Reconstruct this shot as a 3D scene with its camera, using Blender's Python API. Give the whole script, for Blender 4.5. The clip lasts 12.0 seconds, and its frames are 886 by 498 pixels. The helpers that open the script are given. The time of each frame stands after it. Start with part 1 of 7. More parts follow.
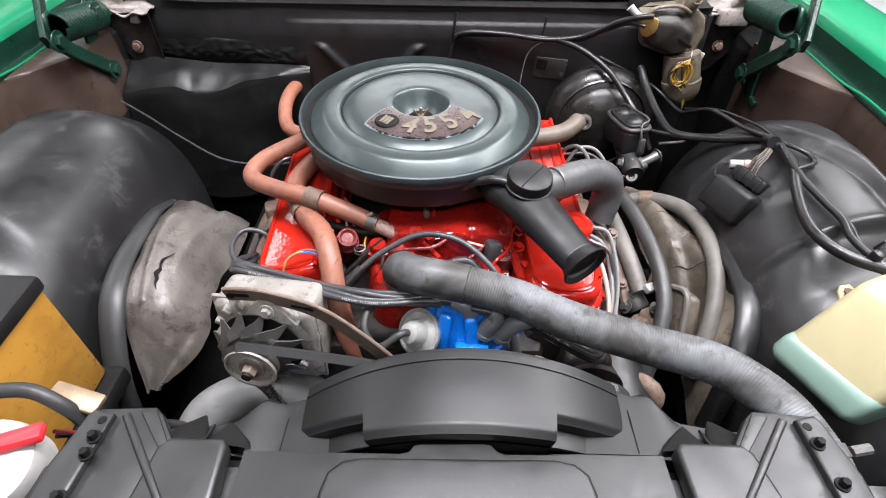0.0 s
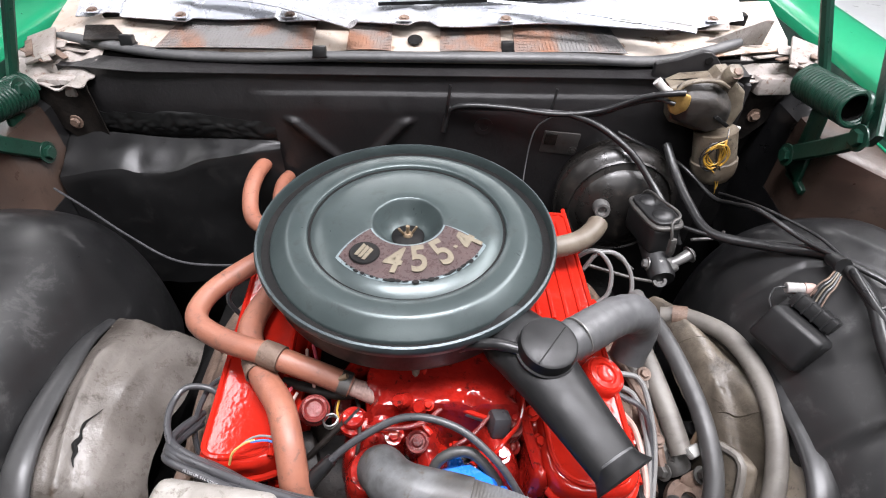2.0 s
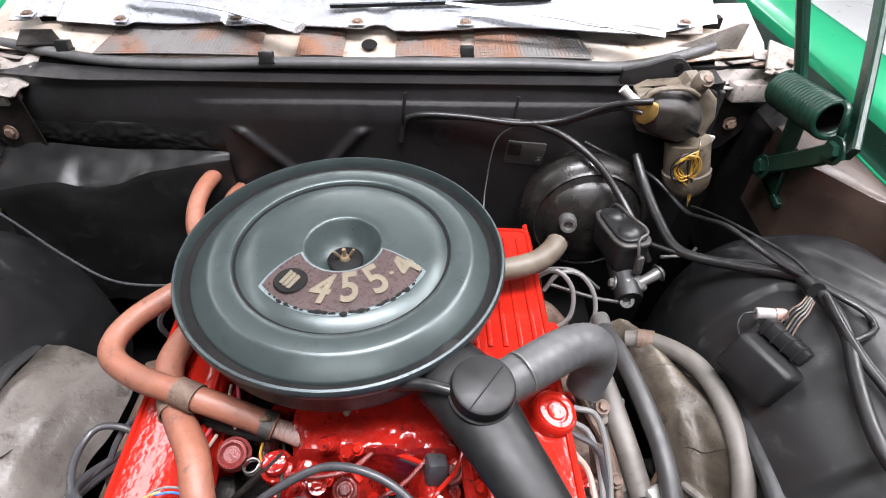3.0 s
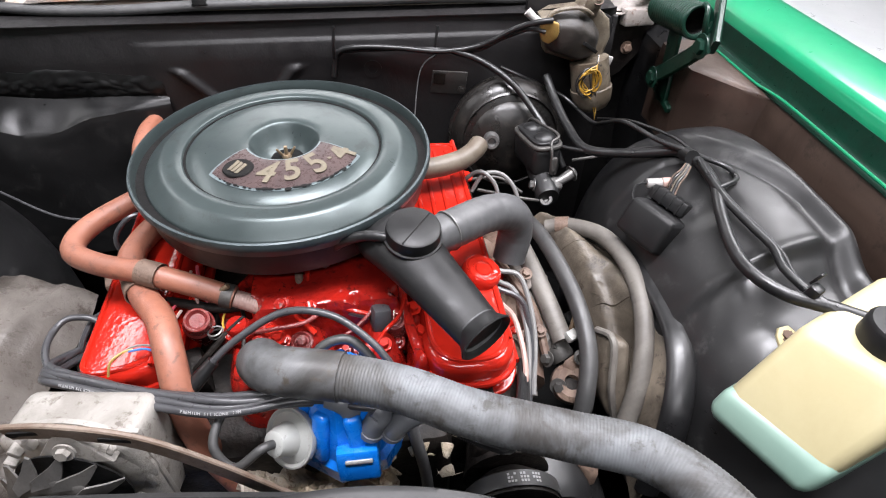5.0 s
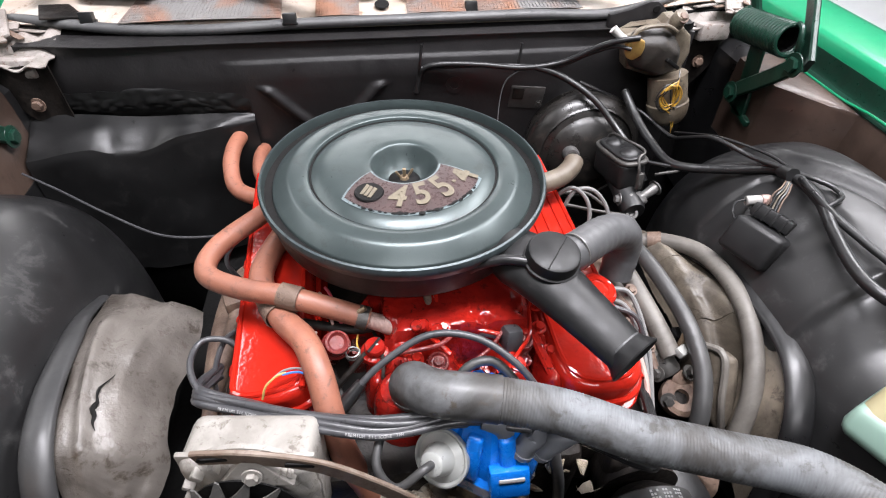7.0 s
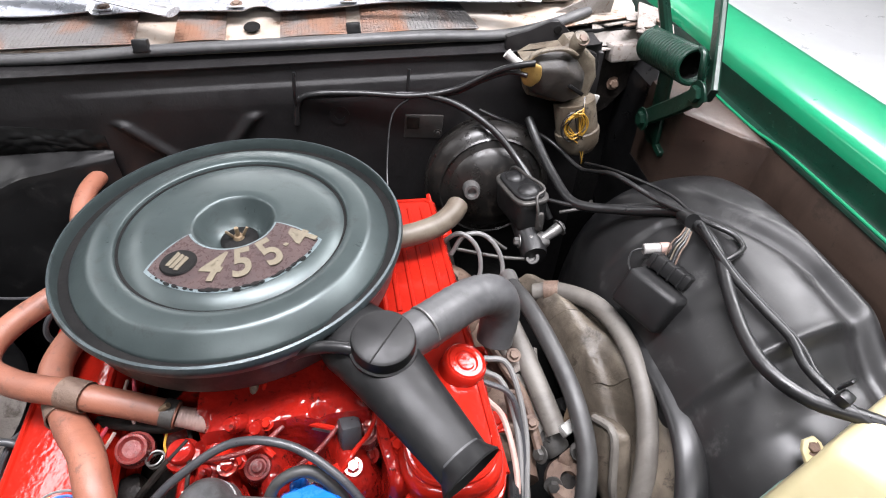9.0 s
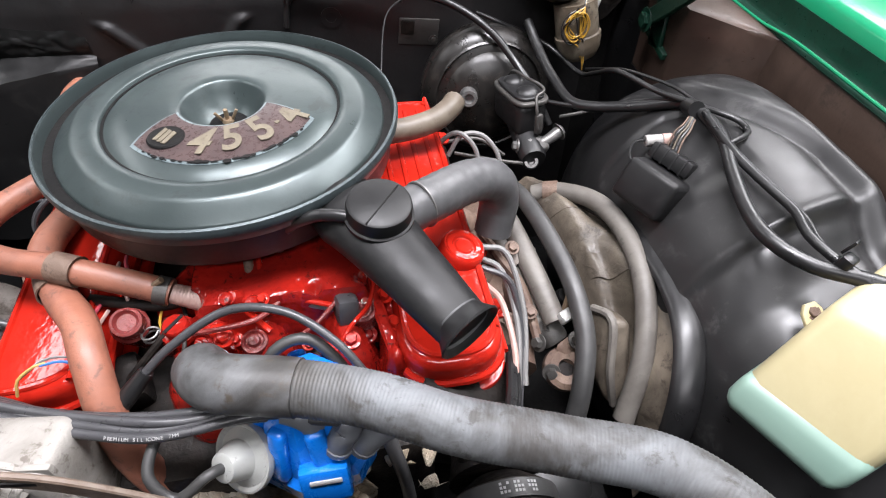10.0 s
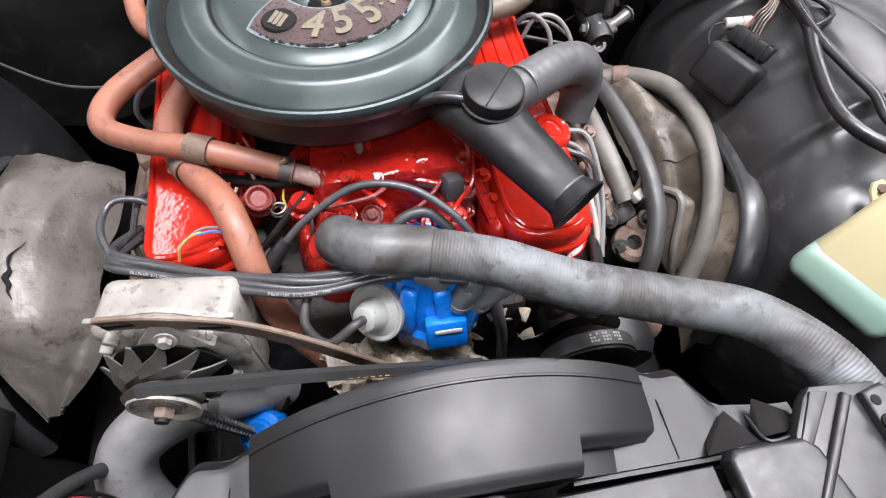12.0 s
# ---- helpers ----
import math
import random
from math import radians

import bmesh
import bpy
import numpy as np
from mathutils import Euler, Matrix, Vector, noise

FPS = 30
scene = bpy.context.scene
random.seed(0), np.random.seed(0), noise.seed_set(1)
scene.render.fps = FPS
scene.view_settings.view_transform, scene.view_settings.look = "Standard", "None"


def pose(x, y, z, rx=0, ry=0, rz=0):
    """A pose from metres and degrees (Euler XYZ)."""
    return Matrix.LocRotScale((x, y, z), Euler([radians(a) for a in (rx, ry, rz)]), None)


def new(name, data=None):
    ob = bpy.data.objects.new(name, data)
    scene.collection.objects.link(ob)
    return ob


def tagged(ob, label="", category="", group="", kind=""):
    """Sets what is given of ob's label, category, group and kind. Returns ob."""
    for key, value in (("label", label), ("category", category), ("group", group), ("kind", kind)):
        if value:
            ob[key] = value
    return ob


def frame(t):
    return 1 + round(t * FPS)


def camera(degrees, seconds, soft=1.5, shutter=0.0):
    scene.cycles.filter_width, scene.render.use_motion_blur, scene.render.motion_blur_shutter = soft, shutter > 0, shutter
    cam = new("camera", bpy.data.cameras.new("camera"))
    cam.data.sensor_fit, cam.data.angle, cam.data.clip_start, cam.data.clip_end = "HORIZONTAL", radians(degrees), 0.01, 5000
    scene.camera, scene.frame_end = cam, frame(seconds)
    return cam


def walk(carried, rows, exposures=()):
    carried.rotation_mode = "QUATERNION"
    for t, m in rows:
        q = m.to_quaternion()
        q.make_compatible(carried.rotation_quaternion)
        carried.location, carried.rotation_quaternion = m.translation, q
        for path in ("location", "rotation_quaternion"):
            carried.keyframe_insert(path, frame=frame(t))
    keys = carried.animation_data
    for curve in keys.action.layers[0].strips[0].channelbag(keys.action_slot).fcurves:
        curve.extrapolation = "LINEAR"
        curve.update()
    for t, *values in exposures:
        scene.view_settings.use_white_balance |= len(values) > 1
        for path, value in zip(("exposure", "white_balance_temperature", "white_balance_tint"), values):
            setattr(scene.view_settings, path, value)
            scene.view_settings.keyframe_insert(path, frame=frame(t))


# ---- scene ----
cam = camera(80.7, 12.0, soft=1.1)
METRES, EYE, TILT, LEAN, TURN = 1.28, 1.30, -44.0, -0.4, 1.5
ROWS = [
    (0.0, 0.0, 0.0, 0.0, -0.0, -0.0, -0.0),
    (0.5, -0.015, 0.0291, 0.0553, -0.05, 0.04, -0.0),
    (1.0, -0.0262, 0.0533, 0.0922, -0.17, 0.08, 0.16),
    (1.5, -0.0184, 0.0855, 0.1196, -0.38, 0.08, 0.38),
    (2.0, 0.0033, 0.1206, 0.1458, -0.46, 0.08, 0.44),
    (2.5, 0.0215, 0.1532, 0.1627, -0.49, 0.06, 0.45),
    (3.0, 0.0565, 0.1598, 0.1673, -0.62, 0.08, 0.62),
    (3.5, 0.1048, 0.1386, 0.1471, -1.3, 0.15, 1.32),
    (5.5, 0.0326, 0.0911, 0.0414, -6.34, -0.25, 5.72),
    (6.0, -0.0149, 0.088, 0.0424, -6.3, -0.32, 5.73),
    (6.5, -0.0499, 0.0881, 0.0533, -6.14, -0.29, 5.68),
    (7.0, -0.0499, 0.0958, 0.0879, -5.97, -0.39, 5.58),
    (7.5, -0.0254, 0.1124, 0.1209, -6.08, -0.32, 5.62),
    (9.5, 0.1004, 0.1714, 0.1151, -7.9, -0.44, 7.18),
    (10.0, 0.0807, 0.1624, 0.0648, -7.93, -4.47, 7.22),
    (10.5, 0.0568, 0.1574, 0.0494, -7.82, -12.01, 7.22),
    (11.0, 0.0451, 0.1586, 0.0484, -7.91, -16.12, 7.21),
    (11.5, 0.0242, 0.1592, 0.0546, -7.91, -16.2, 7.21),
    (12.0, -0.0048, 0.1324, 0.0706, -7.91, -16.23, 7.19),
]
walk(cam, [(t, pose(0, 0, EYE, TILT, LEAN, TURN) @ pose(METRES * x, METRES * y, METRES * z, 90 + pitch, roll, yaw)) for t, x, y, z, yaw, pitch, roll in ROWS],
     exposures=[(0.0, 0.0), (12.0, 0.0)])

# ---- light ----
world = bpy.data.worlds.new("garage_world")
scene.world = world
world.use_nodes = True
world.node_tree.nodes["Background"].inputs[0].default_value = (0.9, 0.95, 1.0, 1)
world.node_tree.nodes["Background"].inputs[1].default_value = 0.010


def lamp(name, eye, target, sx, sy, watts, colour=(0.952, 0.935, 1.0)):
    d = bpy.data.lights.new(name, "AREA")
    d.shape, d.size, d.size_y, d.energy, d.color = "RECTANGLE", sx, sy, watts, colour
    ob = new(name, d)
    ob.matrix_world = Matrix.Translation(eye)
    return ob


# light panels under the ceiling: x, y, width, length, watts
STRIPS = [(-2.5, 1.9, 0.5, 3.2, 40), (2.05, 1.5, 1.1, 2.4, 135), (0.1, -1.2, 2.0, 0.3, 34), (0.25, 0.55, 1.6, 0.45, 135), (0.4, 5.5, 4.0, 1.4, 130)]
for sx, sy, wx_, wy_, watts in STRIPS:
    lamp("light_panel_glow", (sx, sy, 2.93), (sx, sy, 0), wx_, wy_, watts)


# ---- materials ----
def mat(name, base, second=None, third=None, rough=0.5, metal=0.0, scale=12.0, fine=180.0, amount=0.5, specks=0.0,
        bump=0.1, rough_vary=0.12, coat=0.0, emit=0.0, lumps=0.0, depth=0.002, fine_detail=4, spec=0.5):
    """base and second colour mixed by broad blotches, third by ragged specks and scuffs; fine grain and broad lumps in relief."""
    m = bpy.data.materials.new(name)
    m.use_nodes = True
    nt = m.node_tree
    N, L = nt.nodes, nt.links
    p = N["Principled BSDF"]
    second = second or tuple(min(1, c * 1.35 + 0.004) for c in base)
    third = third or tuple(c * 0.5 for c in base)
    tc = N.new("ShaderNodeTexCoord")

    def grain(sc, detail, rg, distortion=0.0):
        n = N.new("ShaderNodeTexNoise")
        n.inputs["Scale"].default_value, n.inputs["Detail"].default_value = sc, detail
        n.inputs["Roughness"].default_value, n.inputs["Distortion"].default_value = rg, distortion
        L.new(tc.outputs["Object"], n.inputs["Vector"])
        return n

    def ramp(n, a, b, lo, hi):
        r = N.new("ShaderNodeMapRange")
        for key, v in (("From Min", a), ("From Max", b), ("To Min", lo), ("To Max", hi)):
            r.inputs[key].default_value = v
        L.new(n.outputs["Fac"], r.inputs["Value"])
        return r

    def blend(fac, a, b):
        x = N.new("ShaderNodeMix"); x.data_type = "RGBA"
        L.new(fac.outputs["Result"], x.inputs["Factor"])
        for key, v in (("A", a), ("B", b)):
            if isinstance(v, tuple):
                x.inputs[key].default_value = (*v, 1)
            else:
                L.new(v.outputs["Result"], x.inputs[key])
        return x
    n1, n2 = grain(scale, 6, 0.62, 0.6), grain(fine, fine_detail, 0.5)
    n3, n4 = grain(scale * 4.3, 9, 0.72, 0.4), grain(scale * 0.45, 3, 0.5)
    a = blend(ramp(n1, 0.42, 0.60, 0.0, amount), base, second)
    b = blend(ramp(n3, 0.56, 0.64, 0.0, specks), a, third)
    c = blend(ramp(n4, 0.40, 0.62, 0.0, 0.35 * amount), b, tuple(0.5 * (q + w) for q, w in zip(base, third)))
    L.new(c.outputs["Result"], p.inputs["Base Color"])
    L.new(ramp(n3, 0.3, 0.7, max(0.03, rough - rough_vary), min(1, rough + rough_vary)).outputs["Result"], p.inputs["Roughness"])
    p.inputs["Metallic"].default_value = metal
    p.inputs["Specular IOR Level"].default_value = spec
    p.inputs["Coat Weight"].default_value = coat
    p.inputs["Coat Roughness"].default_value = 0.12
    last = None
    for n, k, dist in ((n2, bump, depth), (n3, lumps, depth * 2)):
        if k:
            bp = N.new("ShaderNodeBump")
            bp.inputs["Strength"].default_value, bp.inputs["Distance"].default_value = k, dist
            L.new(n.outputs["Fac"], bp.inputs["Height"])
            if last:
                L.new(last.outputs["Normal"], bp.inputs["Normal"])
            last = bp
    if last:
        L.new(last.outputs["Normal"], p.inputs["Normal"])
        L.new(last.outputs["Normal"], p.inputs["Coat Normal"])
    if emit:
        p.inputs["Emission Color"].default_value = (*base, 1); p.inputs["Emission Strength"].default_value = emit
    return m


M_LID = mat("teal_grey_lid_paint", (0.046, 0.060, 0.060), (0.062, 0.080, 0.079), (0.022, 0.023, 0.023), rough=0.34, metal=0.42, scale=7, specks=0.4, amount=0.7, bump=0.03, fine=420, rough_vary=0.08)
M_PAN = mat("satin_black_metal", (0.007, 0.007, 0.0073), (0.012, 0.012, 0.0125), rough=0.45, bump=0.04)
M_RIM = mat("worn_rim_paint", (0.050, 0.066, 0.070), (0.030, 0.038, 0.040), (0.012, 0.011, 0.010), rough=0.40, metal=0.4, specks=0.6, scale=24)
M_BLACKPLASTIC = mat("black_plastic", (0.0075, 0.0075, 0.0078), (0.013, 0.013, 0.0135), (0.022, 0.021, 0.020), rough=0.46, bump=0.05, spec=0.30, specks=0.25)
M_SHROUD = mat("grey_black_shroud_plastic", (0.0075, 0.0075, 0.0078), (0.012, 0.012, 0.0123), rough=0.42, scale=8, bump=0.04, amount=0.6, rough_vary=0.06, spec=0.38)
M_RADTOP = mat("dusty_black_steel", (0.013, 0.013, 0.0133), (0.018, 0.018, 0.0183), (0.012, 0.012, 0.012), rough=0.42, rough_vary=0.12, scale=14, specks=0.3, bump=0.05, lumps=0.04)
M_LIP = mat("dull_black_rubber", (0.022, 0.022, 0.0225), (0.042, 0.042, 0.042), (0.012, 0.012, 0.012), rough=0.42, scale=8, specks=0.3, bump=0.08, spec=0.45)
M_BODY = mat("black_inner_body_and_shade", (0.006, 0.006, 0.0065), (0.014, 0.014, 0.0145), (0.028, 0.027, 0.026), rough=0.34, scale=5, specks=0.35, bump=0.04, lumps=0.06)
M_WHEEL = mat("dusty_black_wheelhouse_paint", (0.006, 0.006, 0.0064), (0.012, 0.012, 0.0125), (0.055, 0.054, 0.053), rough=0.4, rough_vary=0.14, scale=4.5, amount=0.9, specks=0.5, bump=0.03, lumps=0.02, spec=0.42)
M_HEATER = mat("glossy_black_heater_paint", (0.005, 0.005, 0.0052), (0.010, 0.010, 0.0103), (0.026, 0.025, 0.024), rough=0.36, rough_vary=0.1, scale=6, specks=0.25, bump=0.03, lumps=0.06, depth=0.004, spec=0.35)
M_FIREWALL = mat("black_firewall_paint", (0.011, 0.0102, 0.0106), (0.019, 0.0180, 0.0184), (0.006, 0.006, 0.006), rough=0.42, rough_vary=0.16, scale=6, specks=0.5, bump=0.08, lumps=0.12, depth=0.004, spec=0.4)
M_FWPLATE = mat("dull_grey_cover_plate", (0.040, 0.038, 0.036), (0.075, 0.072, 0.068), (0.02, 0.018, 0.016), rough=0.45, scale=20, specks=0.5, bump=0.1)
M_TAR = mat("tar_sealer", (0.005, 0.005, 0.005), (0.009, 0.009, 0.009), rough=0.42, scale=40, fine=70, bump=0.3, spec=0.3)
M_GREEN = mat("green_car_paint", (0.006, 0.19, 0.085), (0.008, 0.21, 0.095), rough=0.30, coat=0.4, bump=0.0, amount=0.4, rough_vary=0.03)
M_DKGREEN = mat("dark_green_hinge_and_channel_shade", (0.003, 0.022, 0.013), (0.005, 0.036, 0.022), (0.006, 0.010, 0.008), rough=0.35, scale=30, specks=0.4, bump=0.1)
M_BROWN = mat("brown_primer_apron", (0.042, 0.027, 0.021), (0.082, 0.055, 0.043), (0.017, 0.012, 0.010), rough=0.36, scale=6, amount=0.8, specks=0.5, bump=0.12)
M_CREAM = mat("stained_cream_cowl_paint", (0.36, 0.29, 0.23), (0.46, 0.42, 0.38), (0.14, 0.065, 0.03), rough=0.5, scale=7, amount=0.9, specks=0.8, bump=0.15, lumps=0.2)
M_MESH = mat("rusty_screen", (0.165, 0.16, 0.155), (0.25, 0.105, 0.05), (0.085, 0.07, 0.06), rough=0.65, scale=9, amount=1.0, specks=0.5, fine=900, bump=0.8)
M_SILVER = mat("bright_cowl_metal", (0.47, 0.49, 0.53), (0.58, 0.59, 0.61), (0.26, 0.27, 0.30), rough=0.28, metal=0.5, scale=4, bump=0.02, lumps=0.06, specks=0.3)
M_RED = mat("glossy_red_engine_paint", (0.39, 0.014, 0.007), (0.30, 0.011, 0.006), (0.10, 0.006, 0.005), rough=0.12, rough_vary=0.04, scale=13, fine=150, fine_detail=1.5, specks=0.3, bump=0.20, depth=0.002, amount=0.7)
M_REDCAST = mat("lumpy_red_painted_casting", (0.28, 0.010, 0.006), (0.18, 0.008, 0.006), (0.020, 0.006, 0.005), rough=0.13, rough_vary=0.06, scale=18, fine=120, fine_detail=2, specks=0.85, bump=0.5, depth=0.003, amount=0.9)
M_REDDULL = mat("thin_red_overspray", (0.14, 0.018, 0.016), (0.20, 0.042, 0.038), (0.05, 0.010, 0.009), rough=0.22, scale=30, fine=90, specks=0.6, bump=0.5, lumps=0.3, depth=0.004, amount=0.9)
M_BLUEWIRE = mat("blue_wire", (0.03, 0.12, 0.35), rough=0.45, bump=0)
M_HOSE = mat("aged_grey_rubber", (0.036, 0.034, 0.032), (0.130, 0.138, 0.145), (0.026, 0.022, 0.017), rough=0.6, scale=13, amount=1.0, specks=0.7, bump=0.06, lumps=0.05)
M_LOWHOSE = mat("pale_dusty_hose_rubber", (0.15, 0.151, 0.153), (0.25, 0.252, 0.255), (0.07, 0.066, 0.06), rough=0.45, scale=9, amount=0.9, specks=0.4, bump=0.06)
M_ORANGE = mat("red_overspray_rubber", (0.27, 0.105, 0.065), (0.20, 0.078, 0.05), (0.05, 0.032, 0.026), rough=0.48, scale=16, amount=0.9, specks=0.6, bump=0.15, lumps=0.15)
M_BLKHOSE = mat("grey_black_rubber_hose", (0.030, 0.030, 0.030), (0.055, 0.054, 0.052), rough=0.48, scale=20, bump=0.1)
M_SEAL = mat("weathered_seal_rubber", (0.060, 0.060, 0.061), (0.105, 0.104, 0.103), (0.03, 0.03, 0.03), rough=0.5, scale=12, specks=0.4, bump=0.1)
M_OLDPLASTIC = mat("greasy_black_plastic_cover", (0.012, 0.011, 0.0105), (0.040, 0.036, 0.033), (0.055, 0.040, 0.026), rough=0.5, scale=22, amount=0.9, specks=0.6, bump=0.1, lumps=0.2)
M_HOSEEND = mat("oily_dark_hose_rubber", (0.026, 0.025, 0.024), (0.105, 0.108, 0.112), (0.045, 0.034, 0.024), rough=0.5, scale=10, amount=1.0, specks=0.9, bump=0.08, lumps=0.08)
M_BOOSTER = mat("dusty_black_booster_paint", (0.006, 0.0058, 0.0056), (0.013, 0.012, 0.0112), (0.045, 0.037, 0.030), rough=0.34, rough_vary=0.16, scale=9, amount=0.9, specks=0.5, bump=0.05, lumps=0.05)
M_GREYHOSE = mat("worn_grey_rubber", (0.055, 0.055, 0.057), (0.09, 0.09, 0.092), (0.03, 0.03, 0.03), rough=0.45, scale=14, bump=0.08, amount=0.8, specks=0.3)
M_BOOT = mat("blue_grey_silicone_boot", (0.115, 0.122, 0.135), (0.165, 0.172, 0.185), (0.08, 0.085, 0.10), rough=0.42, scale=40, bump=0.05)
M_DUSTHOSE = mat("dusty_rubber_hose", (0.095, 0.086, 0.076), (0.15, 0.138, 0.122), (0.05, 0.044, 0.038), rough=0.55, scale=14, bump=0.12, amount=0.9, specks=0.4)
M_OLIVE = mat("brown_aged_rubber", (0.085, 0.066, 0.048), (0.13, 0.108, 0.082), (0.04, 0.03, 0.022), rough=0.5, scale=16, amount=0.9, specks=0.4, bump=0.1)
M_WIRE = mat("black_wire", (0.010, 0.010, 0.0105), (0.018, 0.018, 0.018), rough=0.36, bump=0.03)
M_PLUGWIRE = mat("grey_plug_wire", (0.038, 0.038, 0.041), (0.055, 0.055, 0.059), (0.02, 0.02, 0.02), rough=0.34, scale=30, specks=0.3, bump=0.03)
M_WIREWHITE = mat("pale_wire", (0.13, 0.127, 0.124), rough=0.42, bump=0)
M_WIRERED = mat("red_wire", (0.35, 0.04, 0.06), rough=0.45, bump=0)
M_YELLOW = mat("yellow_wire", (0.34, 0.19, 0.02), rough=0.45, bump=0)
M_ALU = mat("weathered_aluminium", (0.215, 0.20, 0.18), (0.32, 0.305, 0.28), (0.075, 0.056, 0.041), rough=0.55, metal=0.25, scale=16, amount=0.9, specks=0.7, bump=0.25, lumps=0.3)
M_FAN = mat("dusty_fan_steel", (0.060, 0.058, 0.055), (0.115, 0.109, 0.101), (0.040, 0.030, 0.024), rough=0.5, metal=0.5, scale=40, specks=0.5, bump=0.15)
M_STEEL = mat("dull_steel", (0.15, 0.148, 0.145), (0.24, 0.235, 0.225), (0.08, 0.06, 0.045), rough=0.42, metal=0.6, scale=28, specks=0.5, bump=0.1)
M_ZINC = mat("zinc_plated_steel", (0.33, 0.335, 0.32), (0.40, 0.395, 0.37), (0.24, 0.22, 0.18), rough=0.34, metal=0.25, scale=14, specks=0.3, bump=0.02)
M_RUST = mat("rusty_steel", (0.10, 0.062, 0.045), (0.19, 0.13, 0.095), (0.04, 0.026, 0.02), rough=0.65, scale=26, amount=0.9, specks=0.7, bump=0.3, lumps=0.3)
M_ARM = mat("tan_rusted_bracket", (0.115, 0.080, 0.058), (0.17, 0.135, 0.108), (0.055, 0.032, 0.022), rough=0.55, scale=24, amount=0.9, specks=0.6, bump=0.2, lumps=0.2)
M_GREASE = mat("greasy_cast_iron", (0.007, 0.006, 0.0055), (0.022, 0.018, 0.0155), (0.004, 0.0035, 0.003), rough=0.5, scale=25, amount=0.9, specks=0.5, bump=0.5, spec=0.18)
M_BLUE = mat("bright_blue_plastic", (0.003, 0.15, 0.60), (0.002, 0.11, 0.48), rough=0.28, bump=0.03, coat=0.3)
M_SPLASH = mat("weathered_rubber_splash_panel", (0.042, 0.036, 0.031), (0.155, 0.140, 0.126), (0.028, 0.019, 0.012), rough=0.36, rough_vary=0.2, scale=5, amount=1.0, specks=0.9, bump=0.35, lumps=0.4)
M_TAN = mat("dirty_tan_splash_panel", (0.050, 0.041, 0.032), (0.175, 0.146, 0.112), (0.018, 0.012, 0.008), rough=0.45, rough_vary=0.2, scale=7, amount=1.0, specks=0.7, bump=0.3, lumps=0.4)
M_BATTERY = mat("aged_yellow_battery_case", (0.36, 0.18, 0.028), (0.26, 0.12, 0.018), (0.10, 0.05, 0.014), rough=0.35, scale=14, amount=0.8, specks=0.35, bump=0.05)
M_JUG = mat("yellowed_plastic_bottle", (0.39, 0.34, 0.195), (0.45, 0.40, 0.245), rough=0.42, scale=6, bump=0.05)
M_FLUID = mat("blue_green_washer_fluid", (0.15, 0.235, 0.195), (0.18, 0.265, 0.22), rough=0.42, scale=6, bump=0.0)
M_LABEL = mat("worn_maroon_label", (0.052, 0.036, 0.035), (0.075, 0.05, 0.047), (0.03, 0.026, 0.026), rough=0.3, scale=40, bump=0.05, specks=0.4)
M_FOIL = mat("worn_foil_border", (0.20, 0.25, 0.26), (0.13, 0.16, 0.17), (0.015, 0.015, 0.015), rough=0.4, metal=0.5, scale=50, specks=0.95, bump=0.1)
M_GOLD = mat("faded_gold_numerals", (0.15, 0.128, 0.090), (0.115, 0.098, 0.070), (0.06, 0.05, 0.042), rough=0.55, metal=0.2, scale=60, bump=0.05, specks=0.6)
M_BRASS = mat("dull_brass_fitting", (0.26, 0.19, 0.12), (0.20, 0.145, 0.10), (0.10, 0.07, 0.05), rough=0.45, metal=0.5, scale=40, bump=0.1, specks=0.5)
M_CONN = mat("tan_plastic_connector", (0.42, 0.27, 0.08), (0.30, 0.18, 0.05), (0.12, 0.07, 0.03), rough=0.5, scale=50, bump=0.1, specks=0.5)
M_MOTOR = mat("greasy_tan_motor_case", (0.085, 0.066, 0.046), (0.19, 0.162, 0.122), (0.022, 0.018, 0.015), rough=0.5, scale=18, amount=0.9, specks=1.0, bump=0.2, lumps=0.3)
M_WHITE = mat("white_plastic", (0.44, 0.43, 0.41), (0.34, 0.33, 0.31), rough=0.5, scale=30, bump=0.05)
M_PINK = mat("faded_pink_plastic", (0.36, 0.24, 0.21), (0.28, 0.18, 0.15), rough=0.4, scale=60, bump=0.03)
M_FUSE = mat("translucent_grey_plastic", (0.27, 0.26, 0.25), (0.20, 0.19, 0.18), rough=0.3, scale=60, bump=0.03)
M_REDPL = mat("red_plastic", (0.6, 0.02, 0.03), rough=0.4, bump=0.03)
M_FLOOR = mat("pale_epoxy_floor", (0.55, 0.56, 0.57), (0.62, 0.63, 0.64), rough=0.35, scale=1.5, fine=60, bump=0.02)
M_WALL = mat("charcoal_wall_paint", (0.06, 0.06, 0.063), (0.08, 0.08, 0.083), rough=0.7, scale=2, bump=0.05)
M_CEIL = mat("dark_ceiling_paint", (0.08, 0.08, 0.08), rough=0.8, scale=2, bump=0.02)
M_TUBE = mat("lit_diffuser", (1.0, 0.98, 0.95), rough=0.5, bump=0, emit=6.0)
# Near-black for grimy parts, holes and wherever shade is painted in.
M_CHASSIS = mat("grime_and_shade_black", (0.003, 0.003, 0.003), (0.009, 0.008, 0.0075), rough=0.7, scale=15, bump=0.4, spec=0.2)
M_PRINT = mat("white_print", (0.36, 0.36, 0.36), (0.26, 0.26, 0.26), (0.12, 0.12, 0.12), rough=0.6, bump=0, scale=120, specks=0.5)
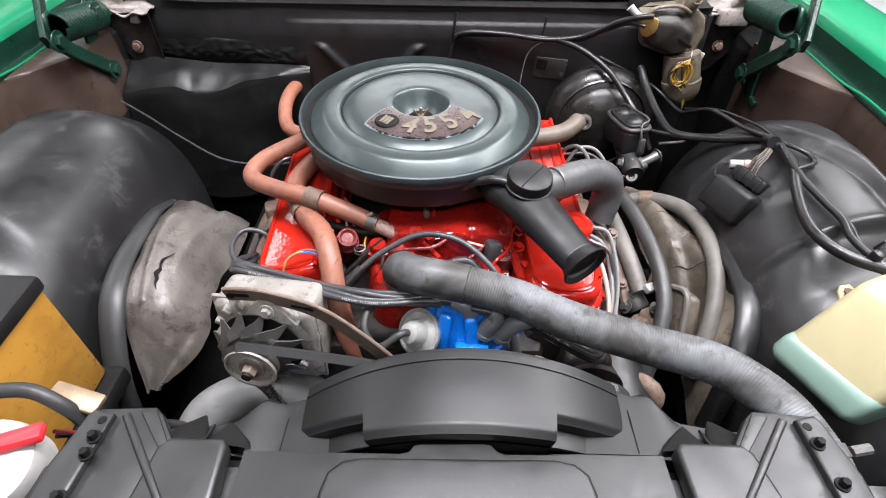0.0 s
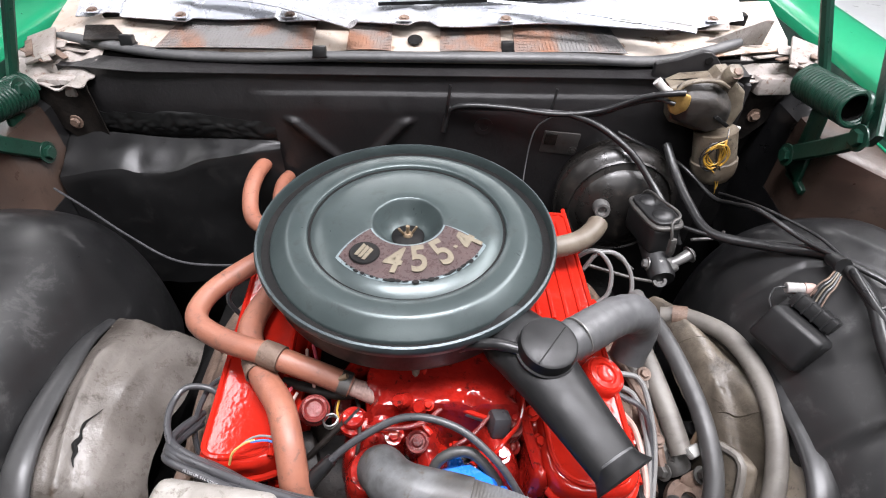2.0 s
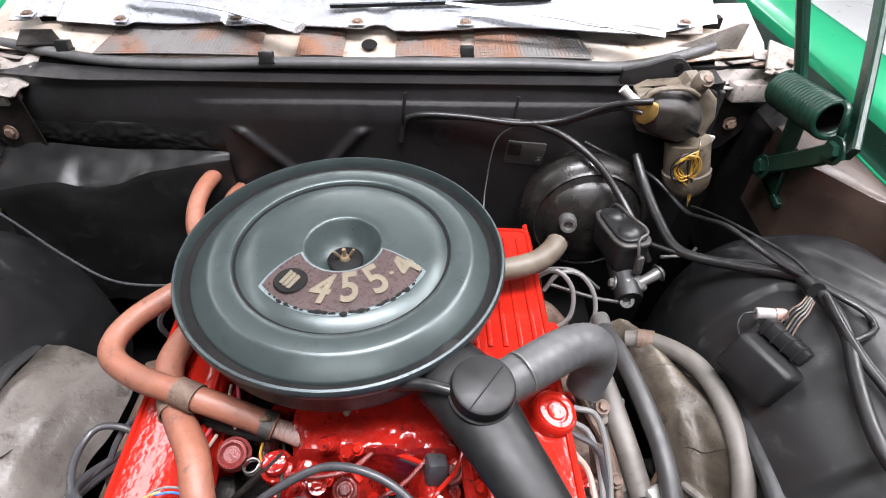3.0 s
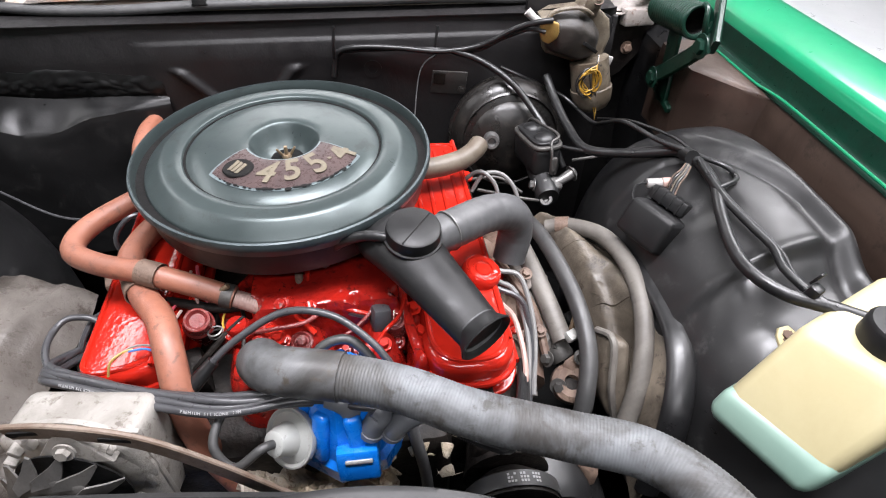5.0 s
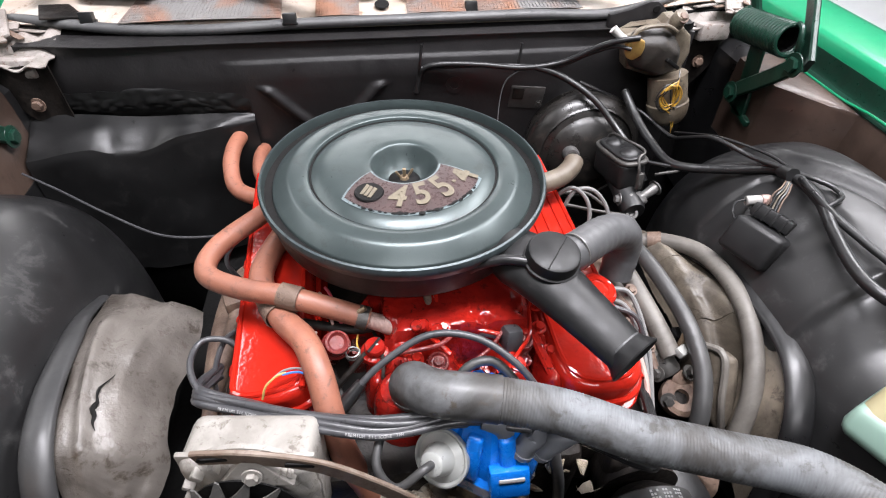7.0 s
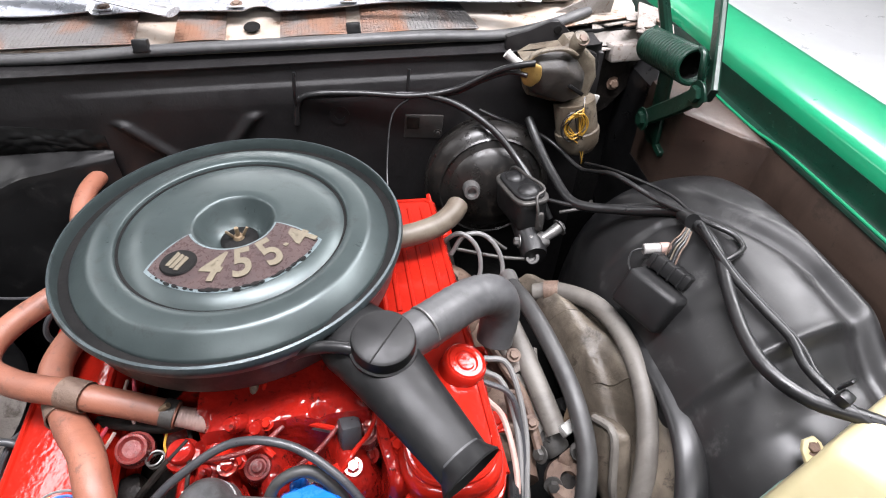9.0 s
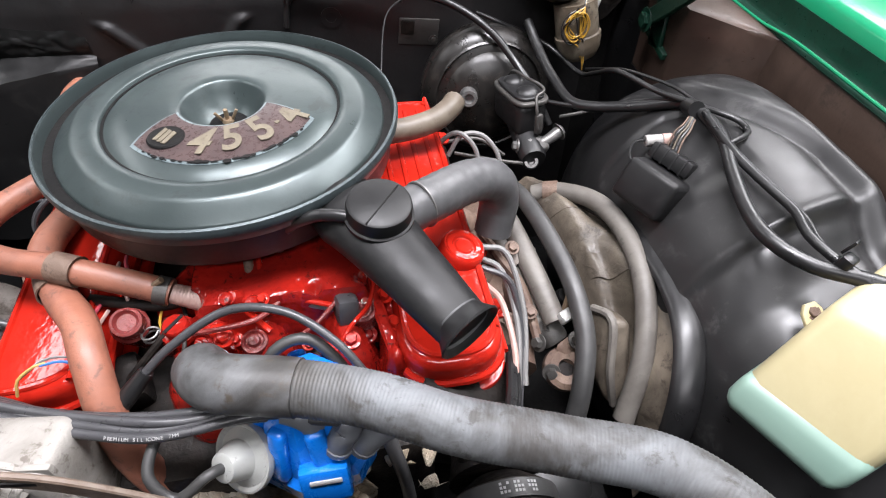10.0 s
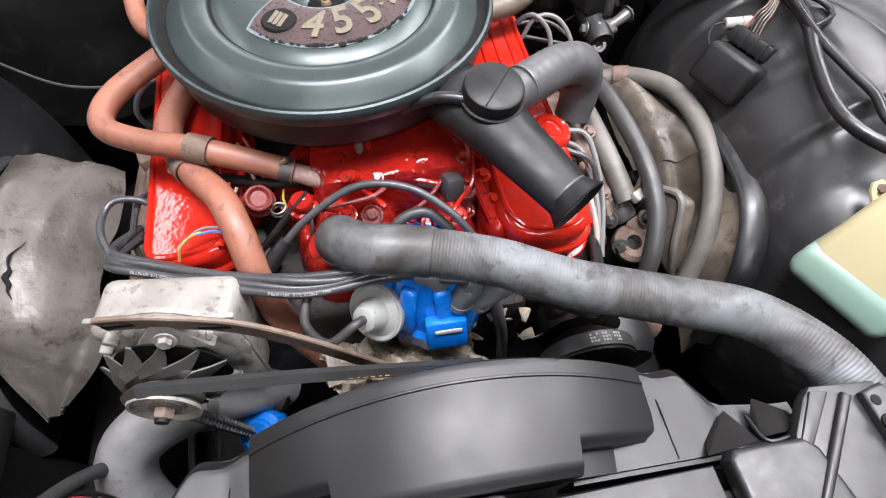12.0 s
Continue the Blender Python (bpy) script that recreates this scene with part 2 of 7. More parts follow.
M_CRUST = mat("flaking_rusty_casting", (0.34, 0.28, 0.20), (0.46, 0.42, 0.36), (0.11, 0.055, 0.03), rough=0.7, scale=22, amount=1.0, specks=0.85, bump=0.6, lumps=0.8)
M_BELT = mat("black_rubber_belt", (0.022, 0.022, 0.022), (0.04, 0.04, 0.04), rough=0.5, bump=0.1)
M_CARDIRT = mat("surface_rust_bracket", (0.22, 0.20, 0.18), (0.33, 0.30, 0.28), (0.10, 0.042, 0.02), rough=0.6, scale=22, amount=0.9, specks=0.8, bump=0.3, lumps=0.4)




def oily_end(m, x0, x1, dark):
    """Lets an oily brown stain run into the rubber from x0, thinning out raggedly towards x1."""
    nt = m.node_tree
    N, L = nt.nodes, nt.links
    p = N["Principled BSDF"]
    old = p.inputs["Base Color"].links[0].from_socket
    geo, sep = N.new("ShaderNodeNewGeometry"), N.new("ShaderNodeSeparateXYZ")
    L.new(geo.outputs["Position"], sep.inputs["Vector"])
    n = N.new("ShaderNodeTexNoise")
    n.inputs["Scale"].default_value, n.inputs["Detail"].default_value = 22, 6
    L.new(geo.outputs["Position"], n.inputs["Vector"])
    add = N.new("ShaderNodeMath"); add.operation = "MULTIPLY_ADD"
    L.new(n.outputs["Fac"], add.inputs[0]); add.inputs[1].default_value = 0.16
    L.new(sep.outputs["X"], add.inputs[2])
    r = N.new("ShaderNodeMapRange")
    for key, v in (("From Min", x0 + 0.08), ("From Max", x1 + 0.08), ("To Min", 0.85), ("To Max", 0.0)):
        r.inputs[key].default_value = v
    L.new(add.outputs["Value"], r.inputs["Value"])
    x = N.new("ShaderNodeMix"); x.data_type = "RGBA"
    L.new(r.outputs["Result"], x.inputs["Factor"]); L.new(old, x.inputs["A"]); x.inputs["B"].default_value = (*dark, 1)
    L.new(x.outputs["Result"], p.inputs["Base Color"])


oily_end(M_HOSE, -0.03, 0.09, (0.035, 0.031, 0.026))

# ---- mesh helpers ----
def part(name, bm, material, parent=None, label="", sharp=38):
    me = bpy.data.meshes.new(name)
    bmesh.ops.recalc_face_normals(bm, faces=bm.faces[:])
    bm.to_mesh(me)
    bm.free()
    me.shade_smooth()
    me.set_sharp_from_angle(angle=radians(sharp))
    me.materials.append(material)
    ob = new(name, me)
    if parent is not None:
        ob.parent = parent
        ob.matrix_parent_inverse = parent.matrix_world.inverted()
    if label:
        tagged(ob, label)
    return ob


def thing(name, label, category, at=(0, 0, 0), group="", kind=""):
    ob = new(name)
    ob.empty_display_size = 0.02
    ob.matrix_world = Matrix.Translation(at)
    ob.location = at
    bpy.context.view_layer.update()
    return tagged(ob, label, category, group, kind)


def join(bm, other, m=None):
    """Moves the geometry of other, placed by m, into bm."""
    if m is not None:
        bmesh.ops.transform(other, matrix=m, verts=other.verts[:])
    me = bpy.data.meshes.new("tmp")
    other.to_mesh(me)
    other.free()
    bm.from_mesh(me)
    bpy.data.meshes.remove(me)
    return bm


def curve(points, step=0.008):
    """A smooth run of points through the given ones, about step apart."""
    P = [Vector(p) for p in points]
    if len(P) == 2:
        n = max(1, int((P[1] - P[0]).length / step))
        return [P[0].lerp(P[1], i / n) for i in range(n + 1)]
    Q = [2 * P[0] - P[1], *P, 2 * P[-1] - P[-2]]
    out = []
    for i in range(1, len(Q) - 2):
        a, b, c, d = Q[i - 1:i + 3]
        n = max(2, int((c - b).length / step))
        for k in range(n):
            t = k / n
            out.append(0.5 * ((2 * b) + (c - a) * t + (2 * a - 5 * b + 4 * c - d) * t * t + (3 * b - a - 3 * c + d) * t ** 3))
    return out + [P[-1]]


def tube(points, r, seg=12, step=0.008, caps=True, ridges=0.0, pitch=0.004, flat=1.0):
    """A round pipe along a smooth curve; r: a radius or a list of radii spread over its length. flat squashes it in height."""
    C = curve(points, step)
    bm = bmesh.new()
    rs = r if isinstance(r, (list, tuple)) else [r, r]
    t = (C[1] - C[0]).normalized()
    u = t.cross(Vector((0, 0, 1)))
    u = u.normalized() if u.length > 1e-3 else Vector((1, 0, 0))
    rings, run = [], 0.0
    for i, p in enumerate(C):
        if i:
            run += (p - C[i - 1]).length
        t = (C[min(i + 1, len(C) - 1)] - C[max(i - 1, 0)]).normalized()
        u = (u - t * u.dot(t)).normalized()
        w = t.cross(u)
        f = i / (len(C) - 1) * (len(rs) - 1)
        k = min(int(f), len(rs) - 2)
        rad = rs[k] + (rs[k + 1] - rs[k]) * (f - k)
        rad += ridges * math.sin(run / pitch * 2 * math.pi)
        rings.append([bm.verts.new(p + rad * (math.cos(a) * u + flat * math.sin(a) * w)) for a in (2 * math.pi * j / seg for j in range(seg))])
    for A, B in zip(rings, rings[1:]):
        for j in range(seg):
            bm.faces.new((A[j], A[(j + 1) % seg], B[(j + 1) % seg], B[j]))
    if caps:
        bm.faces.new(rings[0]); bm.faces.new(rings[-1])
    return bm


def lathe(profile, seg=48, m=None, closed=False):
    """Turns (radius, height) pairs round z."""
    bm = bmesh.new()
    rings = []
    for r, h in profile:
        if r < 1e-6:
            rings.append([bm.verts.new((0, 0, h))])
        else:
            rings.append([bm.verts.new((r * math.cos(a), r * math.sin(a), h)) for a in (2 * math.pi * j / seg for j in range(seg))])
    pairs = list(zip(rings, rings[1:])) + ([(rings[-1], rings[0])] if closed else [])
    for A, B in pairs:
        for j in range(seg):
            k = (j + 1) % seg
            if len(A) == 1 and len(B) == 1:
                continue
            if len(A) == 1:
                bm.faces.new((A[0], B[j], B[k]))
            elif len(B) == 1:
                bm.faces.new((A[j], A[k], B[0]))
            else:
                bm.faces.new((A[j], A[k], B[k], B[j]))
    if not closed:
        for R in (rings[0], rings[-1]):
            if len(R) > 1:
                bm.faces.new(R)
    if m is not None:
        bmesh.ops.transform(bm, matrix=m, verts=bm.verts[:])
    return bm


def aim(at, way, up=(0, 0, 1)):
    """A pose at a place whose z axis points along way."""
    z = Vector(way).normalized()
    x = Vector(up).cross(z)
    x = x.normalized() if x.length > 1e-3 else Vector((1, 0, 0))
    y = z.cross(x)
    return Matrix.Translation(at) @ Matrix((x, y, z)).transposed().to_4x4()


def box(sx, sy, sz, m=None, bevel=0.003, seg=2, taper=1.0):
    """A box about its centre with rounded edges; taper scales its top."""
    bm = bmesh.new()
    bmesh.ops.create_cube(bm, size=1.0)
    for v in bm.verts:
        k = taper if v.co.z > 0 else 1.0
        v.co = Vector((v.co.x * sx * k, v.co.y * sy * k, v.co.z * sz))
    if bevel:
        bmesh.ops.bevel(bm, geom=bm.edges[:], offset=bevel, segments=seg, profile=0.5, affect="EDGES")
    if m is not None:
        bmesh.ops.transform(bm, matrix=m, verts=bm.verts[:])
    return bm


def slab(outline, z0, z1, m=None, bevel=0.002, seg=2):
    """A flat plate of any outline (x, y), from z0 to z1, with rounded edges."""
    bm = bmesh.new()
    A = [bm.verts.new((x, y, z0)) for x, y in outline]
    B = [bm.verts.new((x, y, z1)) for x, y in outline]
    n = len(A)
    top = [bm.faces.new(B), bm.faces.new(A[::-1])]
    for j in range(n):
        bm.faces.new((A[j], A[(j + 1) % n], B[(j + 1) % n], B[j]))
    bmesh.ops.recalc_face_normals(bm, faces=bm.faces[:])
    if bevel:
        edges = [e for e in bm.edges if abs(e.verts[0].co.z - e.verts[1].co.z) < 1e-9]
        bmesh.ops.bevel(bm, geom=edges, offset=bevel, segments=seg, profile=0.5, affect="EDGES")
    if m is not None:
        bmesh.ops.transform(bm, matrix=m, verts=bm.verts[:])
    return bm


def sheet(fn, nu, nv, thick=0.0015, down=None):
    """A sheet of metal: fn(u, v) with u and v from 0 to 1, given thickness along its normals."""
    bm = bmesh.new()
    G = [[bm.verts.new(fn(i / nu, j / nv)) for j in range(nv + 1)] for i in range(nu + 1)]
    for i in range(nu):
        for j in range(nv):
            bm.faces.new((G[i][j], G[i + 1][j], G[i + 1][j + 1], G[i][j + 1]))
    bmesh.ops.recalc_face_normals(bm, faces=bm.faces[:])
    bm.normal_update()
    if thick:
        back = {v: bm.verts.new(v.co - v.normal * thick) for v in list(bm.verts)}
        for f in list(bm.faces):
            bm.faces.new([back[v] for v in reversed(f.verts)])
        rim = [G[i][0] for i in range(nu + 1)] + [G[nu][j] for j in range(1, nv + 1)] + [G[i][nv] for i in range(nu - 1, -1, -1)] + [G[0][j] for j in range(nv - 1, 0, -1)]
        for a, b in zip(rim, rim[1:] + rim[:1]):
            bm.faces.new((a, back[a], back[b], b))
    return bm


def bar(points, wide, high, step=0.008):
    """A flat bar along a smooth curve, wide sideways and high upwards, with eased edges."""
    C = curve(points, step)
    bm = bmesh.new()
    e = min(wide, high) * 0.25
    sec = [(wide / 2 - e, high / 2), (wide / 2, high / 2 - e), (wide / 2, -high / 2 + e), (wide / 2 - e, -high / 2), (-wide / 2 + e, -high / 2), (-wide / 2, -high / 2 + e), (-wide / 2, high / 2 - e), (-wide / 2 + e, high / 2)]
    rings = []
    for i, p in enumerate(C):
        t = (C[min(i + 1, len(C) - 1)] - C[max(i - 1, 0)]).normalized()
        u = t.cross(Vector((0, 0, 1))).normalized()
        w = u.cross(t)
        rings.append([bm.verts.new(p + a * u + b * w) for a, b in sec])
    for A, B in zip(rings, rings[1:]):
        for j in range(8):
            bm.faces.new((A[j], A[(j + 1) % 8], B[(j + 1) % 8], B[j]))
    bm.faces.new(rings[0]); bm.faces.new(rings[-1])
    return bm


def hexbolt(at, way, r=0.008, h=0.006, washer=True):
    bm = lathe([(0, h), (r * 0.85, h), (r, h * 0.8), (r, 0), (0, 0)], 6)
    if washer:
        join(bm, lathe([(0, 0.0015), (r * 1.5, 0.0015), (r * 1.55, 0), (0, 0)], 20))
    bmesh.ops.transform(bm, matrix=aim(at, way), verts=bm.verts[:])
    return bm


def hull(points, bevel=0.01, seg=3):
    """A solid round the given corners, with rounded edges."""
    bm = bmesh.new()
    for q in points:
        bm.verts.new(q)
    bmesh.ops.convex_hull(bm, input=bm.verts[:])
    bmesh.ops.dissolve_limit(bm, angle_limit=radians(4), verts=bm.verts[:], edges=bm.edges[:])
    if bevel:
        bmesh.ops.bevel(bm, geom=bm.edges[:], offset=bevel, segments=seg, profile=0.5, affect="EDGES")
    return bm


def lettering(text, size, m, depth=0.0006, bold=0.0):
    """Raised writing in the built-in font, centred on m, read along its x axis."""
    c = bpy.data.curves.new("writing", "FONT")
    c.body, c.size, c.extrude, c.align_x, c.align_y, c.offset = text, size, depth, "CENTER", "CENTER", bold
    ob = new("writing", c)
    me = bpy.data.meshes.new_from_object(ob.evaluated_get(bpy.context.evaluated_depsgraph_get()))
    bpy.data.objects.remove(ob)
    bm = bmesh.new()
    bm.from_mesh(me)
    bpy.data.meshes.remove(me)
    bmesh.ops.transform(bm, matrix=m, verts=bm.verts[:])
    return bm


def smooth(a, b, x):
    t = min(1, max(0, (x - a) / (b - a)))
    return t * t * (3 - 2 * t)


MID = -0.05  # the car's middle line

# ---- garage ----
tagged(part("floor", box(12, 14, 0.1, pose(0, 1, -0.05), 0), M_FLOOR), "pale grey epoxy garage floor", "floor", kind="structure")
tagged(part("ceiling", box(12, 14, 0.1, pose(0, 1, 3.1), 0), M_CEIL), "plain dark painted garage ceiling", "ceiling", kind="structure")
for nm, sx, sy, px_, py_ in (("wall_north", 12, 0.12, 0, 8.0), ("wall_south", 12, 0.12, 0, -6.0), ("wall_west", 0.12, 13.8, -5.9, 1), ("wall_east", 0.12, 13.8, 5.9, 1)):
    tagged(part(nm, box(sx, sy, 3.05, pose(px_, py_, 1.525), 0), M_WALL), "plain charcoal painted garage wall", "wall", kind="structure")


def strip_fixture(at, wx_, wy_):
    th = thing("ceiling_light", "white light panel with a lit diffuser under the ceiling", "light", at, group="ceiling light panels")
    m = Matrix.Translation(at)
    part("housing", box(wx_ + 0.06, wy_ + 0.06, 0.05, m @ pose(0, 0, 0.03), 0.006), M_WHITE, th)
    part("diffuser", box(wx_ + 0.02, wy_ + 0.02, 0.02, m @ pose(0, 0, -0.004), 0.004), M_TUBE, th, "lit white diffuser")


for sx, sy, wx_, wy_, watts in STRIPS:
    strip_fixture((sx, sy, 2.99), wx_, wy_)

# ---- car body ----
car = thing("car_body", "green car with its black engine bay laid open", "car", (MID, 0.6, 0.0))


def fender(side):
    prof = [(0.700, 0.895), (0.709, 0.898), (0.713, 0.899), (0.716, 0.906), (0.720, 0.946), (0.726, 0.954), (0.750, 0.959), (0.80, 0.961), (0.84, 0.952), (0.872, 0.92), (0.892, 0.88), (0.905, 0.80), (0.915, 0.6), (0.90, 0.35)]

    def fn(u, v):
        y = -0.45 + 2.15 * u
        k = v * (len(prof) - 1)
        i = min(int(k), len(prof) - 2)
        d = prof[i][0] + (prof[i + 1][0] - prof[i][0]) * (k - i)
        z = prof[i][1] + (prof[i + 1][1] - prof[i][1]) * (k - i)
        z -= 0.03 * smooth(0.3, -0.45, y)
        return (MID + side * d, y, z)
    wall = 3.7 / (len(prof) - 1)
    # Dark green puts the shade of the upright channel wall into its colour.
    part("fender_channel", sheet(lambda u, v: fn(u, v * wall), 24, 12, 0.0015), M_DKGREEN, car, "drip channel inside the fender, shade painted in dark green")
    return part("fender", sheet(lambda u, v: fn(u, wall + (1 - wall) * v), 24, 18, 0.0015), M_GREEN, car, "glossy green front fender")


def apron(side):
    def fn(y, v):
        d = 0.704 - 0.004 * smooth(0, 0.15, v)
        # the panel steps inwards behind the front part, with a ledge on top
        d -= 0.072 * max(0, min(1, (y - 0.800) / 0.110)) * smooth(0.0, 0.06, v) + 0.02 * noise.noise(Vector((y * 4, v * 3, side))) * v
        z = 0.897 - 0.35 * max(0, v - 0.05) - 0.004 * smooth(0, 0.05, v)
        return (MID + side * d, y, z)
    part("apron_front", sheet(lambda u, v: fn(0.30 + 0.50 * u, v * 0.30), 40, 16, 0.0015), M_BROWN, car, "dark brown front part of the fender apron")
    # Lower and rear apron are painted black for the shade they lie in.
    part("apron_skirt", sheet(lambda u, v: fn(0.30 + 0.50 * u, 0.30 + 0.70 * v), 40, 16, 0.0015), M_BODY, car)
    part("apron", sheet(lambda u, v: fn(0.80 + 0.22 * u, 0.46 * v), 40, 40, 0.0015), M_BROWN, car, "brown painted inner fender apron")
    part("apron_skirt", sheet(lambda u, v: fn(0.80 + 0.22 * u, 0.46 + 0.54 * v), 20, 14, 0.0015), M_BODY, car, "lower part of the apron, its shade painted black")
    part("apron_rear", sheet(lambda u, v: fn(1.02 + 0.14 * u, v), 12, 24, 0.0015), M_BODY, car)
    part("channel_edge", tube([(MID + side * 0.7005, y, 0.8975 - 0.03 * smooth(0.3, -0.45, y) + 0.007 * smooth(0.825, 0.795, y)) for y in (-0.2, 0.0, 0.2, 0.4, 0.6, 0.76, 0.81, 0.85, 0.95, 1.0)], 0.0022, 8), M_GREEN, car, "bright green folded channel edge")


def wheelhouse(side):
    cx, h, z0, cy, b = 0.64, 0.37, 0.497, 0.60, 0.365
    e = 2 / 2.8

    def sp(c, k):
        return math.copysign(abs(c) ** k, c)

    def fn(u, v):
        w = (u - 0.5) * 2 * math.pi
        n = v * math.pi / 2 * 0.99999
        c = sp(math.cos(n), e)
        a = 0.21 if math.cos(w) > 0 else 0.068
        d = cx - a * c * sp(math.cos(w), e)
        y = cy + b * c * sp(math.sin(w), e)
        z = z0 + h * sp(math.sin(n), e)
        q = noise.noise(Vector((d * 5, y * 5, z * 5 + side))) * 0.0018
        z -= 0.022 * smooth(0.50, 0.44, y - 0.3 * (d - 0.5)) * smooth(0.3, 0.8, v)
        if side > 0:
            # a pressed groove under the outer shoulder, and a ledge across the front
            gc = 0.637 - 0.075 * smooth(0.60, 0.80, y)
            z -= 0.011 * math.exp(-((d - gc) / 0.013) ** 2) * smooth(0.45, 0.75, v)
            z += 0.006 * smooth(gc, gc + 0.03, d) * smooth(0.45, 0.75, v)
            f = y - 0.512 - 0.12 * (d - 0.50)
            on = smooth(0.665, 0.60, d) * smooth(0.20, 0.45, v) * smooth(0.42, 0.46, d)
            z += on * (0.0025 * math.exp(-((f - 0.004) / 0.008) ** 2) - 0.011 * smooth(0.004, -0.010, f))
            # edge of the recessed inner face
            rise = y - 0.735 + 0.55 * max(0, d - 0.53)
            z -= 0.007 * smooth(0.008, -0.004, rise) * smooth(0.0, 0.02, 0.57 - d) * smooth(0.3, 0.5, v) * smooth(0.58, 0.62, y)
        else:
            z -= 0.010 * smooth(0.80, 0.86, y) * smooth(0.3, 0.8, v)
        return (MID + side * d, y, z + q * smooth(0, 0.4, v))
    part("wheelhouse", sheet(fn, 420, 170, 0.0018), M_WHEEL, car, "black pressed steel wheelhouse")


LIP_L = [(-0.496, 0.715, 0.712), (-0.494, 0.66, 0.735), (-0.488, 0.60, 0.746), (-0.481, 0.53, 0.751), (-0.470, 0.465, 0.743), (-0.461, 0.42, 0.712), (-0.457, 0.385, 0.66), (-0.457, 0.365, 0.58)]
LIP_R = [(0.345, 0.75, 0.715), (0.385, 0.69, 0.735), (0.412, 0.61, 0.752), (0.418, 0.53, 0.755), (0.408, 0.46, 0.745), (0.385, 0.40, 0.70), (0.37, 0.37, 0.60)]


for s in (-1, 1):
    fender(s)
    apron(s)
    wheelhouse(s)
for lip, lip_mat in ((LIP_L, M_LIP), (LIP_R, M_BODY)):
    part("rubber_lip", tube(lip, [0.008, 0.014, 0.016, 0.017, 0.017, 0.015], 16, 0.01, flat=0.5), lip_mat, car, "black rubber lip along the wheelhouse edge")


def firewall_fn(u, v):
    x = MID - 0.62 + 1.175 * u
    z = 0.25 + 0.685 * v
    y = 1.055 + 0.012 * smooth(0.87, 0.935, z) + 0.02 * smooth(0.45, 0.62, abs(x - MID))
    y += 0.004 * noise.noise(Vector((x * 4, z * 5, 1)))
    # two slanting pressed ribs and one step
    for sx, bx in ((1, -0.277), (-1, -0.07)):
        k = (0.862 - z)
        along = bx + sx * k * 0.9
        y -= 0.0085 * math.exp(-((x - along) / 0.011) ** 2) * smooth(-0.004, 0.008, k) * smooth(0.14, 0.09, k)
    y -= 0.004 * smooth(0.905, 0.90, z) * smooth(-0.35, -0.30, x)
    return (x, y, z)


# Black fillers added where only dark void shows, closing gaps onto the floor.
part("dark_backing", box(1.36, 0.02, 0.944, pose(MID, 1.135, 0.466), 0.002), M_CHASSIS, car)
part("cowl_filler", box(1.30, 0.24, 0.02, pose(MID, 1.245, 0.915), 0.002), M_CHASSIS, car)
part("dark_backing_side", box(0.02, 0.10, 0.9, pose(MID - 0.70, 1.08, 0.44), 0.002), M_CHASSIS, car)
part("dark_backing_side", box(0.02, 0.10, 0.9, pose(MID + 0.70, 1.08, 0.44), 0.002), M_CHASSIS, car)
part("firewall", sheet(firewall_fn, 360, 240, 0.002), M_FIREWALL, car, "black painted firewall with pressed ribs")
part("firewall_flange", sheet(lambda u, v: (-0.665 + 1.165 * u, 1.060 + 0.042 * v + 0.02 * smooth(0.45, 0.62, abs(-0.665 + 1.165 * u - MID)), 0.9355 + 0.003 * v), 40, 3, 0.002), M_FIREWALL, car)


fc = part("firewall_corner", slab([(0.335, 0.925), (0.335, 0.958), (0.37, 0.966), (0.404, 0.979), (0.418, 0.978), (0.430, 0.970), (0.448, 0.950), (0.464, 0.934), (0.492, 0.922), (0.500, 0.905), (0.500, 0.86), (0.47, 0.86)], -1.078, -1.064, pose(0, 0, 0, 90), 0.003), M_FIREWALL, car, "raised black firewall corner with a drilled hole")
part("corner_hole", lathe([(0, 0.001), (0.006, 0.001), (0.007, 0), (0, 0)], 16, aim((0.417, 1.063, 0.966), (0, -1, 0))), M_CHASSIS, fc)
part("firewall_return", box(0.010, 0.06, 0.60, pose(0.503, 1.098, 0.622), 0.003), M_FIREWALL, car)
part("cowl_fin", slab([(0.43, 0.958), (0.53, 1.000), (0.545, 1.000), (0.54, 0.958)], -1.150, -1.146, pose(0, 0, 0, 90) , 0.001), M_CARDIRT, car, "dirty cream upright cowl edge")


def heater_fn(u, v):
    x = -0.690 + 0.385 * u
    reach = (0.008 + 0.080 * (1 - u) ** 0.8) * smooth(0.0, 0.05, u)
    top = 0.826 - 0.016 * u + 0.003 * math.sin(u * 9)
    fall = 0.010 + 0.030 * (1 - u) + 0.010 * smooth(0.30, 0.38, u) * smooth(0.70, 0.5, u)
    wob = 0.007 * noise.noise(Vector((u * 5, 2, 4)))
    if v < 0.35:
        k = v / 0.35
        dent = 0.008 * noise.noise(Vector((u * 6, k * 1.5, 11))) * math.sin(k * math.pi)
        return (x, 1.050 - reach * k, top - fall * k + (wob + dent) * k)
    k = (v - 0.35) / 0.65
    return (x, 1.050 - reach - smooth(0.0, 0.05, u) * (0.022 * k + 0.006 * noise.noise(Vector((u * 4, k * 3, 9))) * smooth(0, 0.2, k)), top - fall - 0.26 * k + wob * (1 - k))


part("heater_case", sheet(heater_fn, 60, 44, 0.002), M_HEATER, car, "glossy black heater box on the firewall")


